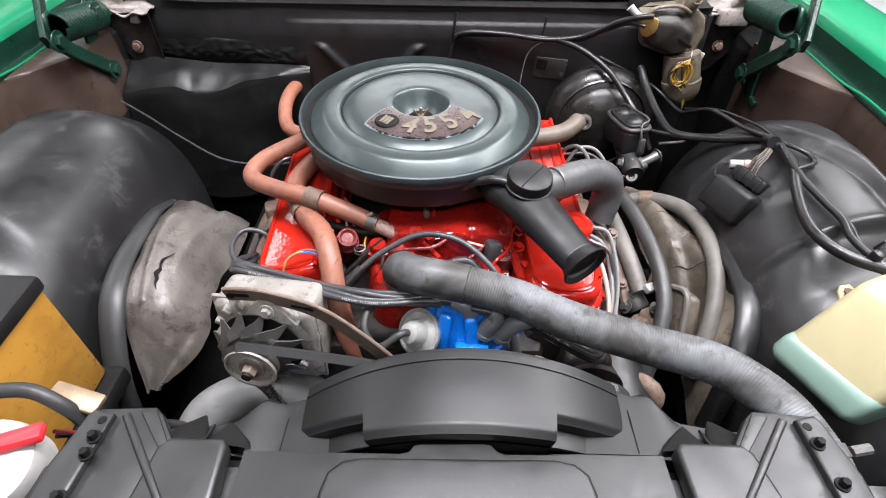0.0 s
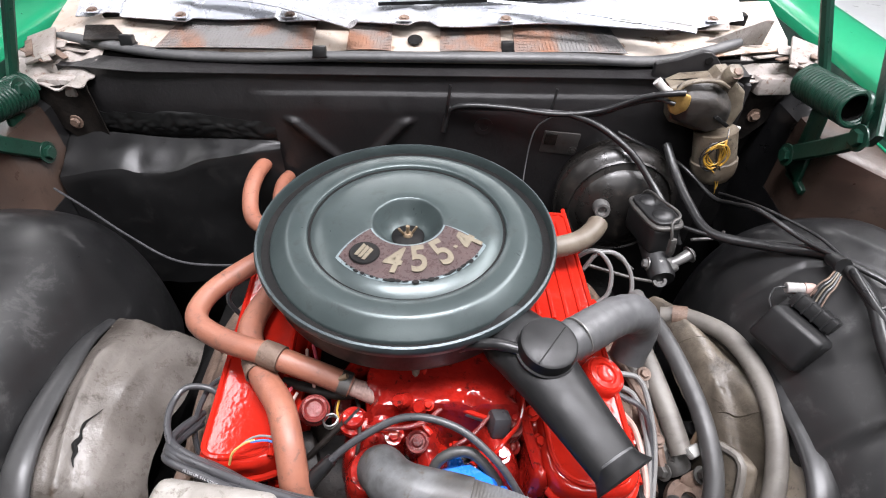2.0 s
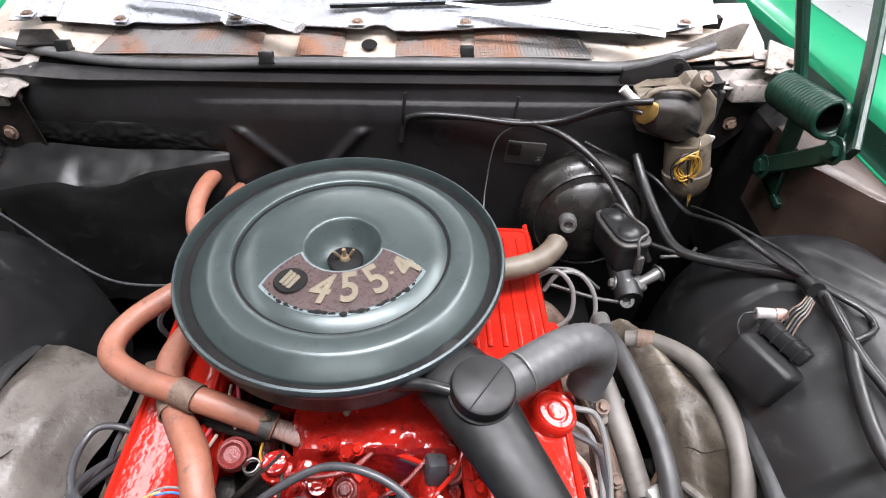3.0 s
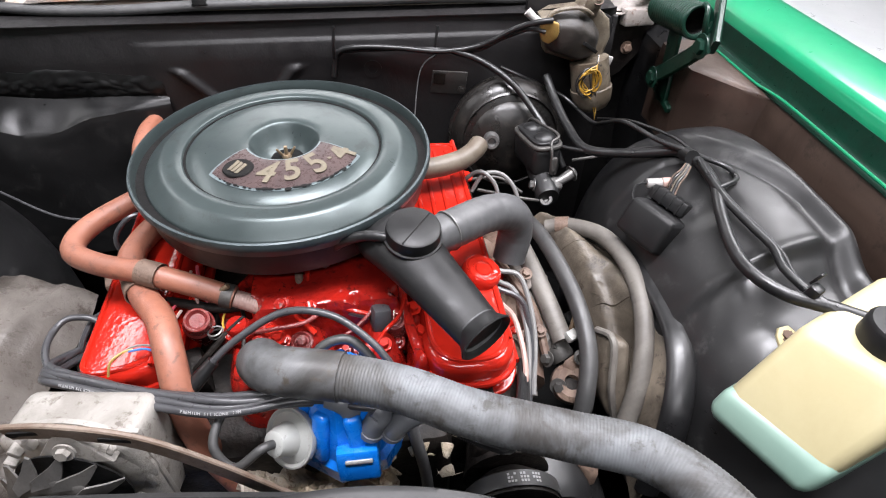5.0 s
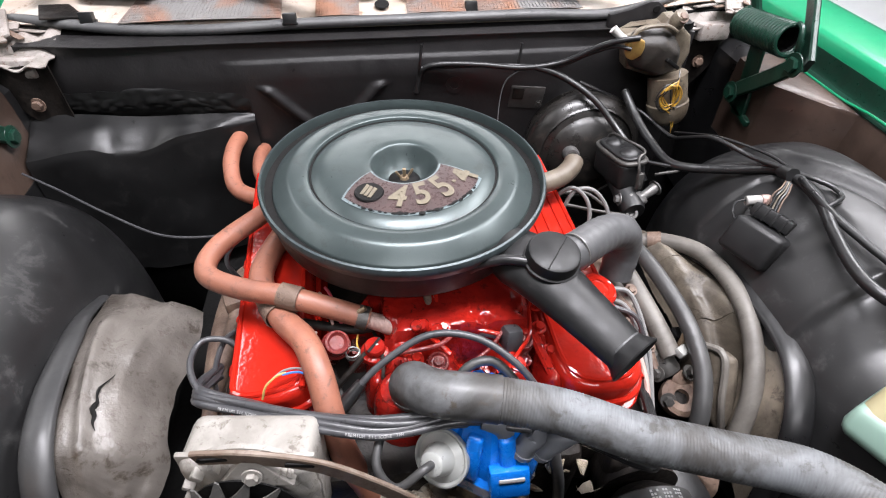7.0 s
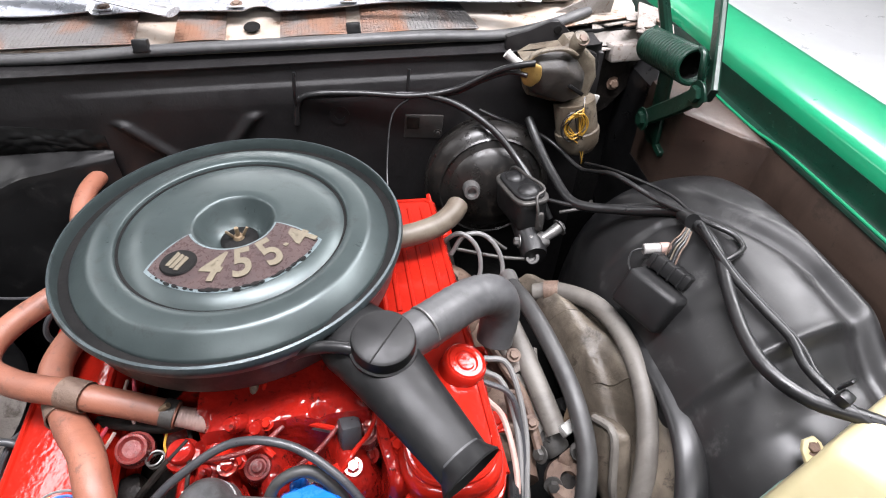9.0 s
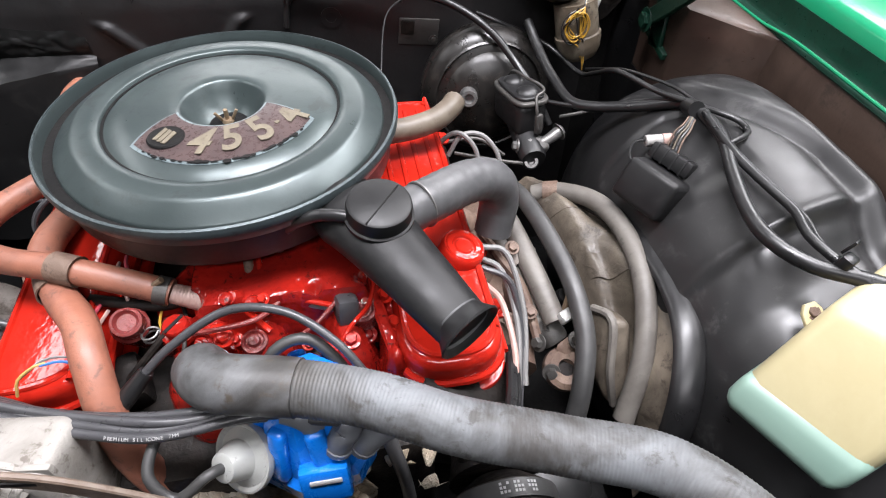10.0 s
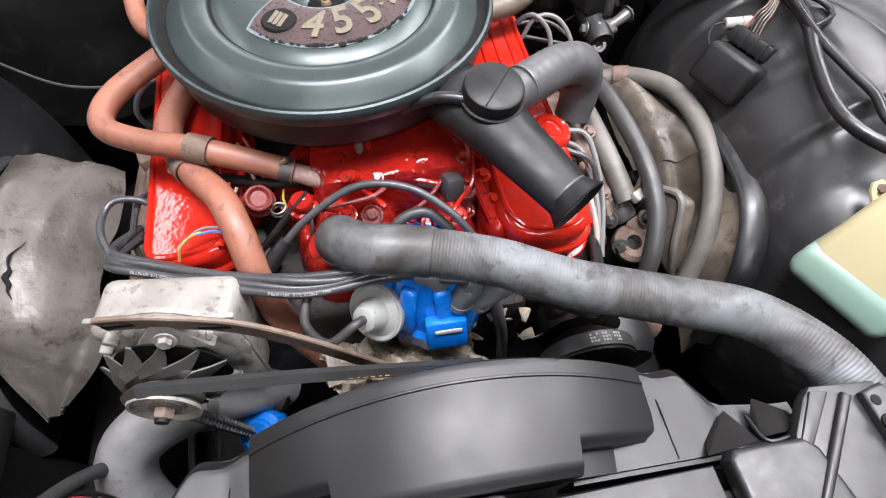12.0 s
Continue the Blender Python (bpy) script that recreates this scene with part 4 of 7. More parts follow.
# intake manifold: one lumpy casting with deck, runners and flange
def soft_bump(x, y, x0, y0, x1, y1, r, top, foot=0.70):
    """Height of a rounded ridge from one point to the other."""
    dx, dy = x1 - x0, y1 - y0
    k = max(0.0, min(1.0, ((x - x0) * dx + (y - y0) * dy) / max(1e-9, dx * dx + dy * dy)))
    d = math.hypot(x - x0 - k * dx, y - y0 - k * dy) / r
    return foot + (top - foot) * max(0.0, 1 - d * d) ** 0.5 if d < 1 else foot


def casting_fn(u, v):
    x, y = -0.135 + 0.250 * u, 0.425 + 0.30 * v
    deck = smooth(0.516, 0.533, y + 0.05 * abs(x - 0.01) - 0.10 * max(0, x - 0.05)) * smooth(-0.100, -0.088, x) * smooth(0.088, 0.078, x)
    h = 0.700 + 0.096 * deck + 0.020 * smooth(0.46, 0.52, y)
    h = max(h, soft_bump(x, y, -0.068, 0.556, -0.072, 0.500, 0.032, 0.801), soft_bump(x, y, -0.03, 0.545, -0.01, 0.470, 0.026, 0.788),
            soft_bump(x, y, 0.045, 0.560, 0.058, 0.485, 0.030, 0.790), soft_bump(x, y, 0.098, 0.60, 0.100, 0.470, 0.017, 0.783),
            soft_bump(x, y, -0.10, 0.62, -0.13, 0.57, 0.022, 0.786), soft_bump(x, y, -0.102, 0.515, -0.10, 0.49, 0.018, 0.782))
    n = noise.noise(Vector((x * 55, y * 55, 3.1))) + 0.6 * noise.noise(Vector((x * 120, y * 120, 8.0))) + 0.3 * noise.noise(Vector((x * 260, y * 260, 1.0)))
    rough_here = 0.35 + 0.65 * smooth(0.06, 0.09, x) + 0.3 * smooth(0.54, 0.50, y)
    for gx, gy, gr, gd in ((-0.045, 0.512, 0.010, 0.030), (0.020, 0.500, 0.014, 0.035), (0.082, 0.545, 0.008, 0.020), (-0.088, 0.535, 0.009, 0.030), (0.030, 0.535, 0.006, 0.012)):
        h -= gd * math.exp(-((x - gx) ** 2 + (y - gy) ** 2) / gr ** 2)
    return (x, y, h + 0.0040 * n * rough_here)


part("intake_manifold", sheet(casting_fn, 120, 130, 0.004), M_REDCAST, engine, "glossy red cast intake manifold")
part("manifold_body", box(0.22, 0.30, 0.03, pose(-0.01, 0.60, 0.700), 0.01), M_GREASE, engine)
random.seed(21)
for k in range(34):
    part("casting_mark", box(random.uniform(0.003, 0.006), 0.0028, 0.0018, pose(-0.022 + (k % 17) * 0.0056, 0.592 - 0.015 * (k // 17) + random.uniform(-0.002, 0.002), 0.7975, 0, 0, random.uniform(-40, 40)), 0.0005), M_RED, engine)
part("red_pipe", tube([(-0.010, 0.533, 0.797), (-0.010, 0.56, 0.803), (-0.008, 0.63, 0.808)], 0.0030, 8), M_RED, engine)
part("red_pipe", tube([(-0.075, 0.60, 0.815), (-0.066, 0.573, 0.810), (-0.05, 0.545, 0.806), (-0.030, 0.522, 0.800), (-0.015, 0.508, 0.792)], 0.0034, 8), M_RED, engine)
part("flange_strip", bar([(0.086, 0.60, 0.786), (0.084, 0.555, 0.788), (0.090, 0.515, 0.786), (0.100, 0.475, 0.776)], 0.012, 0.010, 0.004), M_REDCAST, engine, "lumpy painted gasket flange")
for cx, cy, rr in ((0.072, 0.523, 1.0), (-0.030, 0.500, 0.8)):
    part("round_boss", lathe([(0, 0.005), (0.006 * rr, 0.005), (0.008 * rr, 0.001), (0.010 * rr, 0.001), (0.012 * rr, 0.004), (0.015 * rr, 0.003), (0.017 * rr, -0.004), (0.018 * rr, -0.02), (0, -0.02)], 20, aim((cx, cy, 0.789), (0.1, -0.25, 1))), M_REDDULL, engine)
for x, y, z in ((0.103, 0.506, 0.782), (0.096, 0.535, 0.790), (0.10, 0.57, 0.789), (0.06, 0.487, 0.790), (-0.055, 0.50, 0.800)):
    part("manifold_bolt", hexbolt((x, y, z), (0.1, -0.2, 1), 0.006, 0.007), M_RED, engine)
part("carburetor", box(0.14, 0.17, 0.05, pose(-0.045, 0.71, 0.822), 0.012), M_GREASE, engine, "dark greasy carburetor")
part("thermostat_housing", lathe([(0, 0.03), (0.024, 0.03), (0.030, 0.022), (0.034, 0.0), (0.036, -0.05), (0, -0.05)], 24, pose(-0.072, 0.468, 0.765)), M_REDCAST, engine)
# fittings in the gap between cover and intake
part("pipe_stub", lathe([(0, 0.018), (0.008, 0.018), (0.011, 0.022), (0.0135, 0.021), (0.0145, 0.016), (0.0145, 0.006), (0.017, 0.004), (0.017, -0.004), (0.014, -0.008), (0.013, -0.05), (0, -0.05)], 28, aim((-0.146, 0.532, 0.794), (0.25, -0.45, 1))), M_REDDULL, engine, "red painted pipe stub")
part("slotted_plug", lathe([(0, 0.013), (0.0105, 0.013), (0.012, 0.011), (0.012, 0.003), (0.016, 0.001), (0.017, -0.004), (0.013, -0.006), (0.013, -0.03), (0, -0.03)], 18, aim((-0.101, 0.521, 0.793), (0.05, -0.1, 1))), M_REDCAST, engine, "red slotted plug")
part("plug_slot", box(0.022, 0.003, 0.003, aim((-0.101, 0.5198, 0.8055), (0.05, -0.1, 1)) @ pose(0, 0, 0, 0, 0, 25), 0), M_CHASSIS, engine)
part("dark_pipe", tube([(-0.185, 0.562, 0.805), (-0.15, 0.553, 0.803), (-0.115, 0.548, 0.800), (-0.085, 0.560, 0.800), (-0.06, 0.585, 0.808)], 0.0055, 10), M_GREASE, engine, "dark steel pipe under the heater hose")
part("dark_pipe", tube([(-0.150, 0.492, 0.765), (-0.125, 0.508, 0.785), (-0.108, 0.520, 0.797)], 0.0035, 8), M_GREASE, engine)
part("valley_bracket", box(0.03, 0.05, 0.04, pose(-0.158, 0.50, 0.745, 10, 0, 20), 0.006), M_GREASE, engine)
part("valley_bracket", box(0.022, 0.03, 0.05, pose(-0.125, 0.55, 0.745, 0, 10, 0), 0.006), M_REDDULL, engine)
random.seed(8)
for k in range(16):
    x, y = random.uniform(-0.09, 0.085), random.uniform(0.485, 0.535)
    z = casting_fn((x + 0.135) / 0.25, (y - 0.425) / 0.30)[2]
    part("casting_bolt" if k % 3 else "casting_boss", hexbolt((x, y, z - 0.001), (random.uniform(-0.3, 0.3), -0.4, 1), random.uniform(0.004, 0.006), 0.006) if k % 3 else lathe([(0, 0.007), (0.006, 0.007), (0.008, 0.003), (0.0095, -0.01), (0, -0.01)], 14, aim((x, y, z), (random.uniform(-0.4, 0.4), -0.5, 1))), M_RED if k % 2 else M_REDCAST, engine)
for pts, r, mt in (([(-0.085, 0.510, 0.800), (-0.055, 0.503, 0.812), (-0.025, 0.512, 0.808), (-0.005, 0.530, 0.806)], 0.0026, M_REDDULL), ([(0.045, 0.480, 0.785), (0.062, 0.497, 0.800), (0.080, 0.520, 0.800), (0.088, 0.560, 0.802)], 0.0024, M_RED), ([(-0.020, 0.478, 0.780), (0.005, 0.490, 0.795), (0.030, 0.505, 0.800), (0.048, 0.525, 0.803)], 0.0024, M_REDDULL), ([(-0.115, 0.57, 0.795), (-0.100, 0.545, 0.790), (-0.092, 0.505, 0.796), (-0.095, 0.475, 0.780)], 0.0022, M_GREASE)):
    part("small_line", tube(pts, r, 8, 0.005), mt, engine)
coil_pts = [(-0.126 + 0.008 * math.cos(k * 0.7), 0.521 + 0.008 * math.sin(k * 0.7), 0.786 + 0.0006 * k) for k in range(19)]
part("spring_coil", tube(coil_pts, 0.0011, 6, 0.003), M_STEEL, engine)
def crust_fn(u, v):
    return (-0.10 + (0.185 - 0.05 * v + 0.03 * noise.noise(Vector((u * 2, v * 8, 3)))) * u, 0.355 + 0.10 * v, 0.690 + 0.026 * noise.noise(Vector((u * 7, v * 4, 5))) + 0.009 * noise.noise(Vector((u * 25, v * 14, 1))) + 0.02 * v - 0.05 * smooth(0.85, 1.0, u))


part("timing_cover", sheet(crust_fn, 60, 30, 0.02), M_CRUST, engine, "pale flaking timing cover")
part("water_neck", lathe([(0, 0.0), (0.021, 0.0), (0.022, -0.03), (0.032, -0.035), (0, -0.035)], 20, aim((-0.072, 0.466, 0.792), (0, -0.3, 1))), M_REDCAST, engine)
for s, x in ((-1, -0.30), (1, 0.235)):
    bm = tube([(x, 0.50, 0.66), (x + s * 0.01, 0.62, 0.67), (x + s * 0.01, 0.76, 0.66), (x, 0.86, 0.58)], [0.03, 0.034, 0.032, 0.03], 12)
    for y in (0.53, 0.62, 0.72, 0.8):
        join(bm, tube([(x - s * 0.07, y, 0.70), (x - s * 0.03, y, 0.70), (x, y, 0.665)], 0.022, 10))
    part("exhaust_manifold", bm, M_RUST, engine, "rusty cast exhaust manifold")

# ---- air cleaner ----
AC = pose(-0.05, 0.723, 0.9, 0.3, 1.25, 0)
cleaner = thing("air_cleaner", "round teal-grey air cleaner with a worn maroon label", "air cleaner", (-0.05, 0.723, 0.85))
lid = part("lid", lathe([(0.0, -0.021), (0.0150, -0.021), (0.0185, -0.0198), (0.024, -0.0165), (0.031, -0.0085), (0.037, 0.0012), (0.0412, 0.0085), (0.0430, 0.0107), (0.0448, 0.0114), (0.055, 0.0113), (0.07, 0.0106), (0.09, 0.0092), (0.102, 0.0076), (0.111, 0.0046), (0.117, 0.0012), (0.1196, -0.0006), (0.1204, -0.0006), (0.1212, 0.0040), (0.1225, 0.0054), (0.130, 0.0062),
                         (0.143, 0.0056), (0.1465, 0.0047), (0.1490, 0.0030), (0.1655, -0.0080), (0.1672, -0.0100), (0.1680, -0.018), (0.1768, -0.018), (0.1782, -0.003), (0.1792, 0.0008), (0.1806, 0.001), (0.1818, -0.003), (0.1815, -0.007), (0.178, -0.0195), (0.04, -0.0205), (0.020, -0.0245), (0, -0.0245)], 160, AC), M_LID, cleaner, "teal-grey painted steel lid", sharp=50)
# A black ring fills the groove inside the rim.
part("lid_groove", lathe([(0.1676, -0.0120), (0.1776, -0.0120), (0.1770, -0.0165), (0.1682, -0.0165)], 128, AC, closed=True), M_CHASSIS, lid, "black ring in the groove inside the rim")
# Black line paints the step's shade together with its chipped paint.
part("lid_seam", lathe([(0.1178, 0.0012), (0.1212, 0.0012), (0.1207, -0.0010), (0.1182, -0.0010)], 128, AC, closed=True), M_CHASSIS, lid, "dark line in the pressed step, painted shade and chipped paint")
part("lid_rim", lathe([(0.1798, 0.0018), (0.1822, 0.0010), (0.1838, -0.003), (0.1832, -0.008), (0.1805, -0.0100), (0.1790, -0.008)], 128, AC, closed=True), M_RIM, lid, "worn paint on the rolled rim")
part("pan", lathe([(0, -0.040), (0.03, -0.040), (0.05, -0.022), (0.172, -0.022), (0.1735, -0.020), (0.1735, -0.047), (0.171, -0.054), (0.161, -0.060), (0.10, -0.066), (0.07, -0.085), (0, -0.085)], 96, AC), M_PAN, cleaner, "satin black air cleaner pan")
part("pan_bead", lathe([(0.1735, -0.014), (0.1775, -0.016), (0.1775, -0.020), (0.1735, -0.022)], 96, AC, closed=True), M_PAN, cleaner)
nut = lathe([(0, 0.004), (0.006, 0.004), (0.008, 0), (0.008, -0.006), (0, -0.006)], 14)
for s in (-1, 1):
    join(nut, box(0.004, 0.003, 0.018, pose(s * 0.010, 0, 0.008, 0, s * 32, 0), 0.001))
join(nut, lathe([(0, 0.018), (0.003, 0.018), (0.003, -0.006), (0, -0.006)], 12))
bmesh.ops.transform(nut, matrix=AC @ pose(0, -0.001, -0.0125, 0, 0, 12) @ Matrix.Scale(0.78, 4), verts=nut.verts[:])
# Black disc added to paint the recess bottom as a dark hole.
part("grommet", lathe([(0, -0.0130), (0.0165, -0.0130), (0.0205, -0.0155), (0.0205, -0.0175), (0.0150, -0.0205), (0, -0.0205)], 24, AC), M_CHASSIS, cleaner, "black disc painting the dark hole under the wing nut")
part("wing_nut", nut, M_BRASS, cleaner, "small brass-coloured wing nut")


def lid_height(r):
    pts = ((0.040, 0.0095), (0.046, 0.0112), (0.055, 0.0113), (0.07, 0.0106), (0.09, 0.0092), (0.102, 0.0076), (0.111, 0.0046))
    for (r0, h0), (r1, h1) in zip(pts, pts[1:]):
        if r <= r1:
            return h0 + (h1 - h0) * (r - r0) / (r1 - r0)
    return pts[-1][1]


def sector(r0, r1, inset, lift, n=60, k=10):
    """A strip of the label, whose slanted ends draw in towards the outer edge."""
    bm = bmesh.new()
    G = []
    for i in range(n + 1):
        col = []
        for j in range(k + 1):
            r = r0 + (r1 - r0) * j / k
            w = (r - 0.053) / 0.05
            a0, a1 = 204.6 + 15.7 * w + inset, 349.0 - 11.0 * w - inset
            a = radians(a0 + (a1 - a0) * i / n)
            col.append(bm.verts.new(AC @ Vector((r * math.cos(a), r * math.sin(a), lid_height(r) + lift))))
        G.append(col)
    for i in range(n):
        for j in range(k):
            bm.faces.new((G[i][j], G[i + 1][j], G[i + 1][j + 1], G[i][j + 1]))
    return bm


plate = part("label_plate", sector(0.0445, 0.1020, 0.0, 0.0008), M_FOIL, cleaner, "worn foil border of the engine label")
part("label_field", sector(0.0470, 0.0985, 2.0, 0.0014), M_LABEL, plate, "faded maroon label field")


def on_label(angle, r):
    a = radians(angle)
    return AC @ Matrix.Translation((r * math.cos(a), r * math.sin(a), lid_height(r) + 0.0018)) @ pose(0, 0, 0, 0, 0, angle + 90)


for ch, ang, rr in (("4", 261, 0.0725), ("5", 284, 0.0705), ("5", 308, 0.0710), ("4", 335, 0.0795)):
    bm = lettering(ch, 0.056, on_label(ang, rr) @ Matrix(((0.76, 0.10, 0, 0), (0, 1, 0, 0), (0, 0, 1, 0), (0, 0, 0, 1))), 0.0005, 0.0012)
    part("numeral", bm, M_GOLD, plate, "faded gold numeral")
part("dot", box(0.0045, 0.004, 0.0012, on_label(322, 0.074), 0), M_GOLD, plate)
badge = part("badge", lathe([(0, 0.0012), (0.0145, 0.0012), (0.0165, 0.0016), (0.0178, 0.0), (0, 0)], 32, on_label(233, 0.075)), M_CHASSIS, plate, "small round black emblem")
for k in (-1, 0, 1):
    part("emblem_bar", slab([(-0.0005, -0.0105), (0.0035, -0.009), (0.0005, 0.0085), (-0.0045, 0.0095)], 0, 0.0008, on_label(233, 0.075) @ pose(k * 0.0055, 0, 0.0014), 0), M_GOLD, plate)

random.seed(31)
for k in range(26):
    a = 232 + 96 * k / 25 + random.uniform(-1.5, 1.5)
    w = random.uniform(0.0012, 0.0045)
    part("label_chip", lathe([(0, 0.0005), (w, 0.0004), (w * 1.1, 0), (0, 0)], 7, on_label(a, 0.1000 + random.uniform(-0.0012, 0.0010)) @ Matrix.Diagonal((1, random.uniform(0.35, 0.7), 1, 1))), M_CHASSIS, plate)

# snorkel
snork = thing("air_snorkel", "tapered black plastic air intake snorkel with a round vacuum motor", "snorkel", (0.11, 0.53, 0.86))
SN = [Vector((0.035, 0.640, 0.860)), Vector((0.085, 0.565, 0.868)), Vector((0.125, 0.50, 0.862)), Vector((0.160, 0.444, 0.852))]
part("duct", tube(SN, [0.027, 0.041, 0.0320, 0.0255], 24, 0.006, flat=0.66), M_BLACKPLASTIC, snork)
way = (SN[3] - SN[2]).normalized()
part("flare", lathe([(0.0235, -0.010), (0.0255, -0.004), (0.0290, 0.0020), (0.0308, 0.0048), (0.0300, 0.0062), (0.0255, 0.002), (0.0205, -0.010)], 36, aim(SN[3], way), closed=True), M_BLACKPLASTIC, snork)
# Lighter grey paints the sheen on the duct's inner wall.
part("mouth", lathe([(0, -0.010), (0.012, -0.0085), (0.022, -0.003), (0.0245, 0.0008), (0.0225, -0.012), (0, -0.014)], 28, aim(SN[3], way)), M_GREYHOSE, snork)
cm = aim((0.100, 0.549, 0.896), (0.08, -0.12, 1))
cap = part("vacuum_motor", lathe([(0, 0.012), (0.026, 0.012), (0.0285, 0.0105), (0.0295, 0.007), (0.0295, -0.003), (0.0315, -0.004), (0.0315, -0.008), (0.0295, -0.009), (0.0295, -0.02), (0, -0.02)], 44, cm), M_BLACKPLASTIC, snork, "round black vacuum motor cap")
part("cap_line", box(0.052, 0.0012, 0.0012, cm @ pose(0, -0.004, 0.0122, 0, 0, 20), 0), M_CHASSIS, cap)
part("vacuum_line", tube([(0.072, 0.548, 0.893), (0.05, 0.555, 0.892), (0.02, 0.565, 0.875), (0.0, 0.575, 0.845), (-0.005, 0.59, 0.82)], 0.006, 10), M_WIRE, snork)

pre = thing("preheat_hose", "grey-black rubber preheat elbow between snorkel and manifold", "hose", (0.2, 0.6, 0.82))
part("elbow", tube([(0.112, 0.565, 0.868), (0.150, 0.592, 0.862), (0.195, 0.625, 0.852), (0.228, 0.642, 0.836), (0.240, 0.645, 0.805), (0.232, 0.63, 0.765)], [0.022, 0.0235, 0.0235, 0.0235, 0.0235, 0.022], 18, 0.004, ridges=0.0003, pitch=0.006), M_GREYHOSE, pre)
part("clamp", tube([Vector((0.142, 0.586, 0.863)) + 0.0255 * Vector((0.5 * math.cos(a), -0.7 * math.cos(a), math.sin(a))) for a in (x * 0.4 for x in range(0, 17))], 0.0014, 6), M_STEEL, pre, "steel wire hose clamp")

# ---- hoses ----
rh = thing("radiator_hose", "aged grey ribbed upper radiator hose with worn patches", "hose", (0.13, 0.38, 0.83))
HOSE = [Vector(p) for p in ((-0.062, 0.466, 0.79), (-0.061, 0.455, 0.822), (-0.038, 0.432, 0.838), (0.02, 0.419, 0.838), (0.08, 0.400, 0.836), (0.14, 0.372, 0.832), (0.22, 0.345, 0.828), (0.285, 0.318, 0.832), (0.325, 0.272, 0.836), (0.345, 0.225, 0.83), (0.352, 0.19, 0.82))]
LINE = curve(HOSE, 0.002)
cut = min(range(len(LINE)), key=lambda i: abs(LINE[i].x - 0.02))
part("smooth_end", tube(LINE[:cut + 2:4] + [LINE[cut + 1]], 0.0236, 28, 0.003), M_HOSEEND, rh, "smooth oily dark hose end")
part("ribbed_run", tube(LINE[cut::4] + [LINE[-1]], 0.0222, 28, 0.00055, ridges=0.00022, pitch=0.0030), M_HOSE, rh)
for p, w in (((-0.0615, 0.460, 0.806), (0, -0.28, 1)), ((0.346, 0.222, 0.829), (0.2, -0.9, -0.2))):
    cl = part("hose_clamp", lathe([(0.0228, -0.006), (0.0242, -0.006), (0.0242, 0.006), (0.0228, 0.006)], 36, aim(p, w), closed=True), M_STEEL, rh, "steel worm drive hose clamp")
part("clamp_screw", tube([(0.368, 0.222, 0.842), (0.384, 0.224, 0.845)], 0.005, 8), M_STEEL, rh)

ho = thing("heater_hose", "red oversprayed rubber heater hose looping over the valve cover", "hose", (-0.2, 0.55, 0.83), group="heater hoses")
part("hose", tube([(-0.20, 0.80, 0.82), (-0.245, 0.735, 0.832), (-0.292, 0.67, 0.836), (-0.297, 0.625, 0.836), (-0.255, 0.592, 0.842), (-0.20, 0.573, 0.842), (-0.15, 0.562, 0.828), (-0.106, 0.553, 0.812)], 0.0130, 14, 0.006), M_ORANGE, ho)
part("hose_clamp", lathe([(0.0130, -0.006), (0.0142, -0.006), (0.0142, 0.006), (0.0130, 0.006)], 28, aim((-0.113, 0.5545, 0.814), (1, -0.2, -0.3)), closed=True), M_FAN, ho, "dull steel hose clamp")
part("clamp_screw", tube([(-0.118, 0.552, 0.826), (-0.108, 0.553, 0.832)], 0.003, 8), M_BRASS, ho)
part("nipple", tube([(-0.106, 0.553, 0.811), (-0.080, 0.549, 0.800)], [0.0098, 0.0112], 14, 0.0008, ridges=0.00018, pitch=0.003), M_PINK, ho, "threaded oversprayed nipple")
ho2 = thing("heater_hose", "red oversprayed rubber heater hose running down to the pump", "hose", (-0.15, 0.45, 0.79), group="heater hoses")
part("hose", tube([(-0.195, 0.78, 0.80), (-0.225, 0.70, 0.812), (-0.235, 0.62, 0.822), (-0.205, 0.56, 0.820), (-0.175, 0.52, 0.824), (-0.158, 0.48, 0.816), (-0.148, 0.445, 0.785), (-0.135, 0.42, 0.735), (-0.105, 0.40, 0.66)], 0.0150, 14, 0.006), M_ORANGE, ho2)
part("tie_strap", lathe([(0.0135, -0.012), (0.0148, -0.012), (0.0148, 0.012), (0.0135, 0.012)], 28, aim((-0.192, 0.571, 0.841), (1, -0.35, -0.1)), closed=True), M_RUST, ho2, "brown strap around both hoses")
part("tie_strap", lathe([(0.0152, -0.011), (0.0165, -0.011), (0.0165, 0.011), (0.0152, 0.011)], 28, aim((-0.213, 0.571, 0.819), (0.55, -1, 0.1)), closed=True), M_RUST, ho2)
hb = thing("heater_hose", "red oversprayed rubber heater hose end at the firewall", "hose", (-0.33, 0.95, 0.78), group="heater hoses")
part("hose", tube([(-0.335, 1.04, 0.775), (-0.340, 0.99, 0.778), (-0.340, 0.945, 0.768), (-0.325, 0.90, 0.755), (-0.28, 0.865, 0.760), (-0.22, 0.84, 0.775)], 0.0135, 14, 0.006), M_ORANGE, hb)
hb2 = thing("heater_hose", "short dark red heater hose stub at the firewall", "hose", (-0.3, 0.96, 0.77), group="heater hoses")
part("hose", tube([(-0.30, 1.04, 0.742), (-0.302, 1.0, 0.75), (-0.295, 0.95, 0.745), (-0.26, 0.90, 0.735)], 0.012, 14, 0.006), M_ORANGE, hb2)
hr = thing("vacuum_hose", "dull brown rubber hose stub behind the air cleaner", "hose", (0.19, 0.79, 0.83))
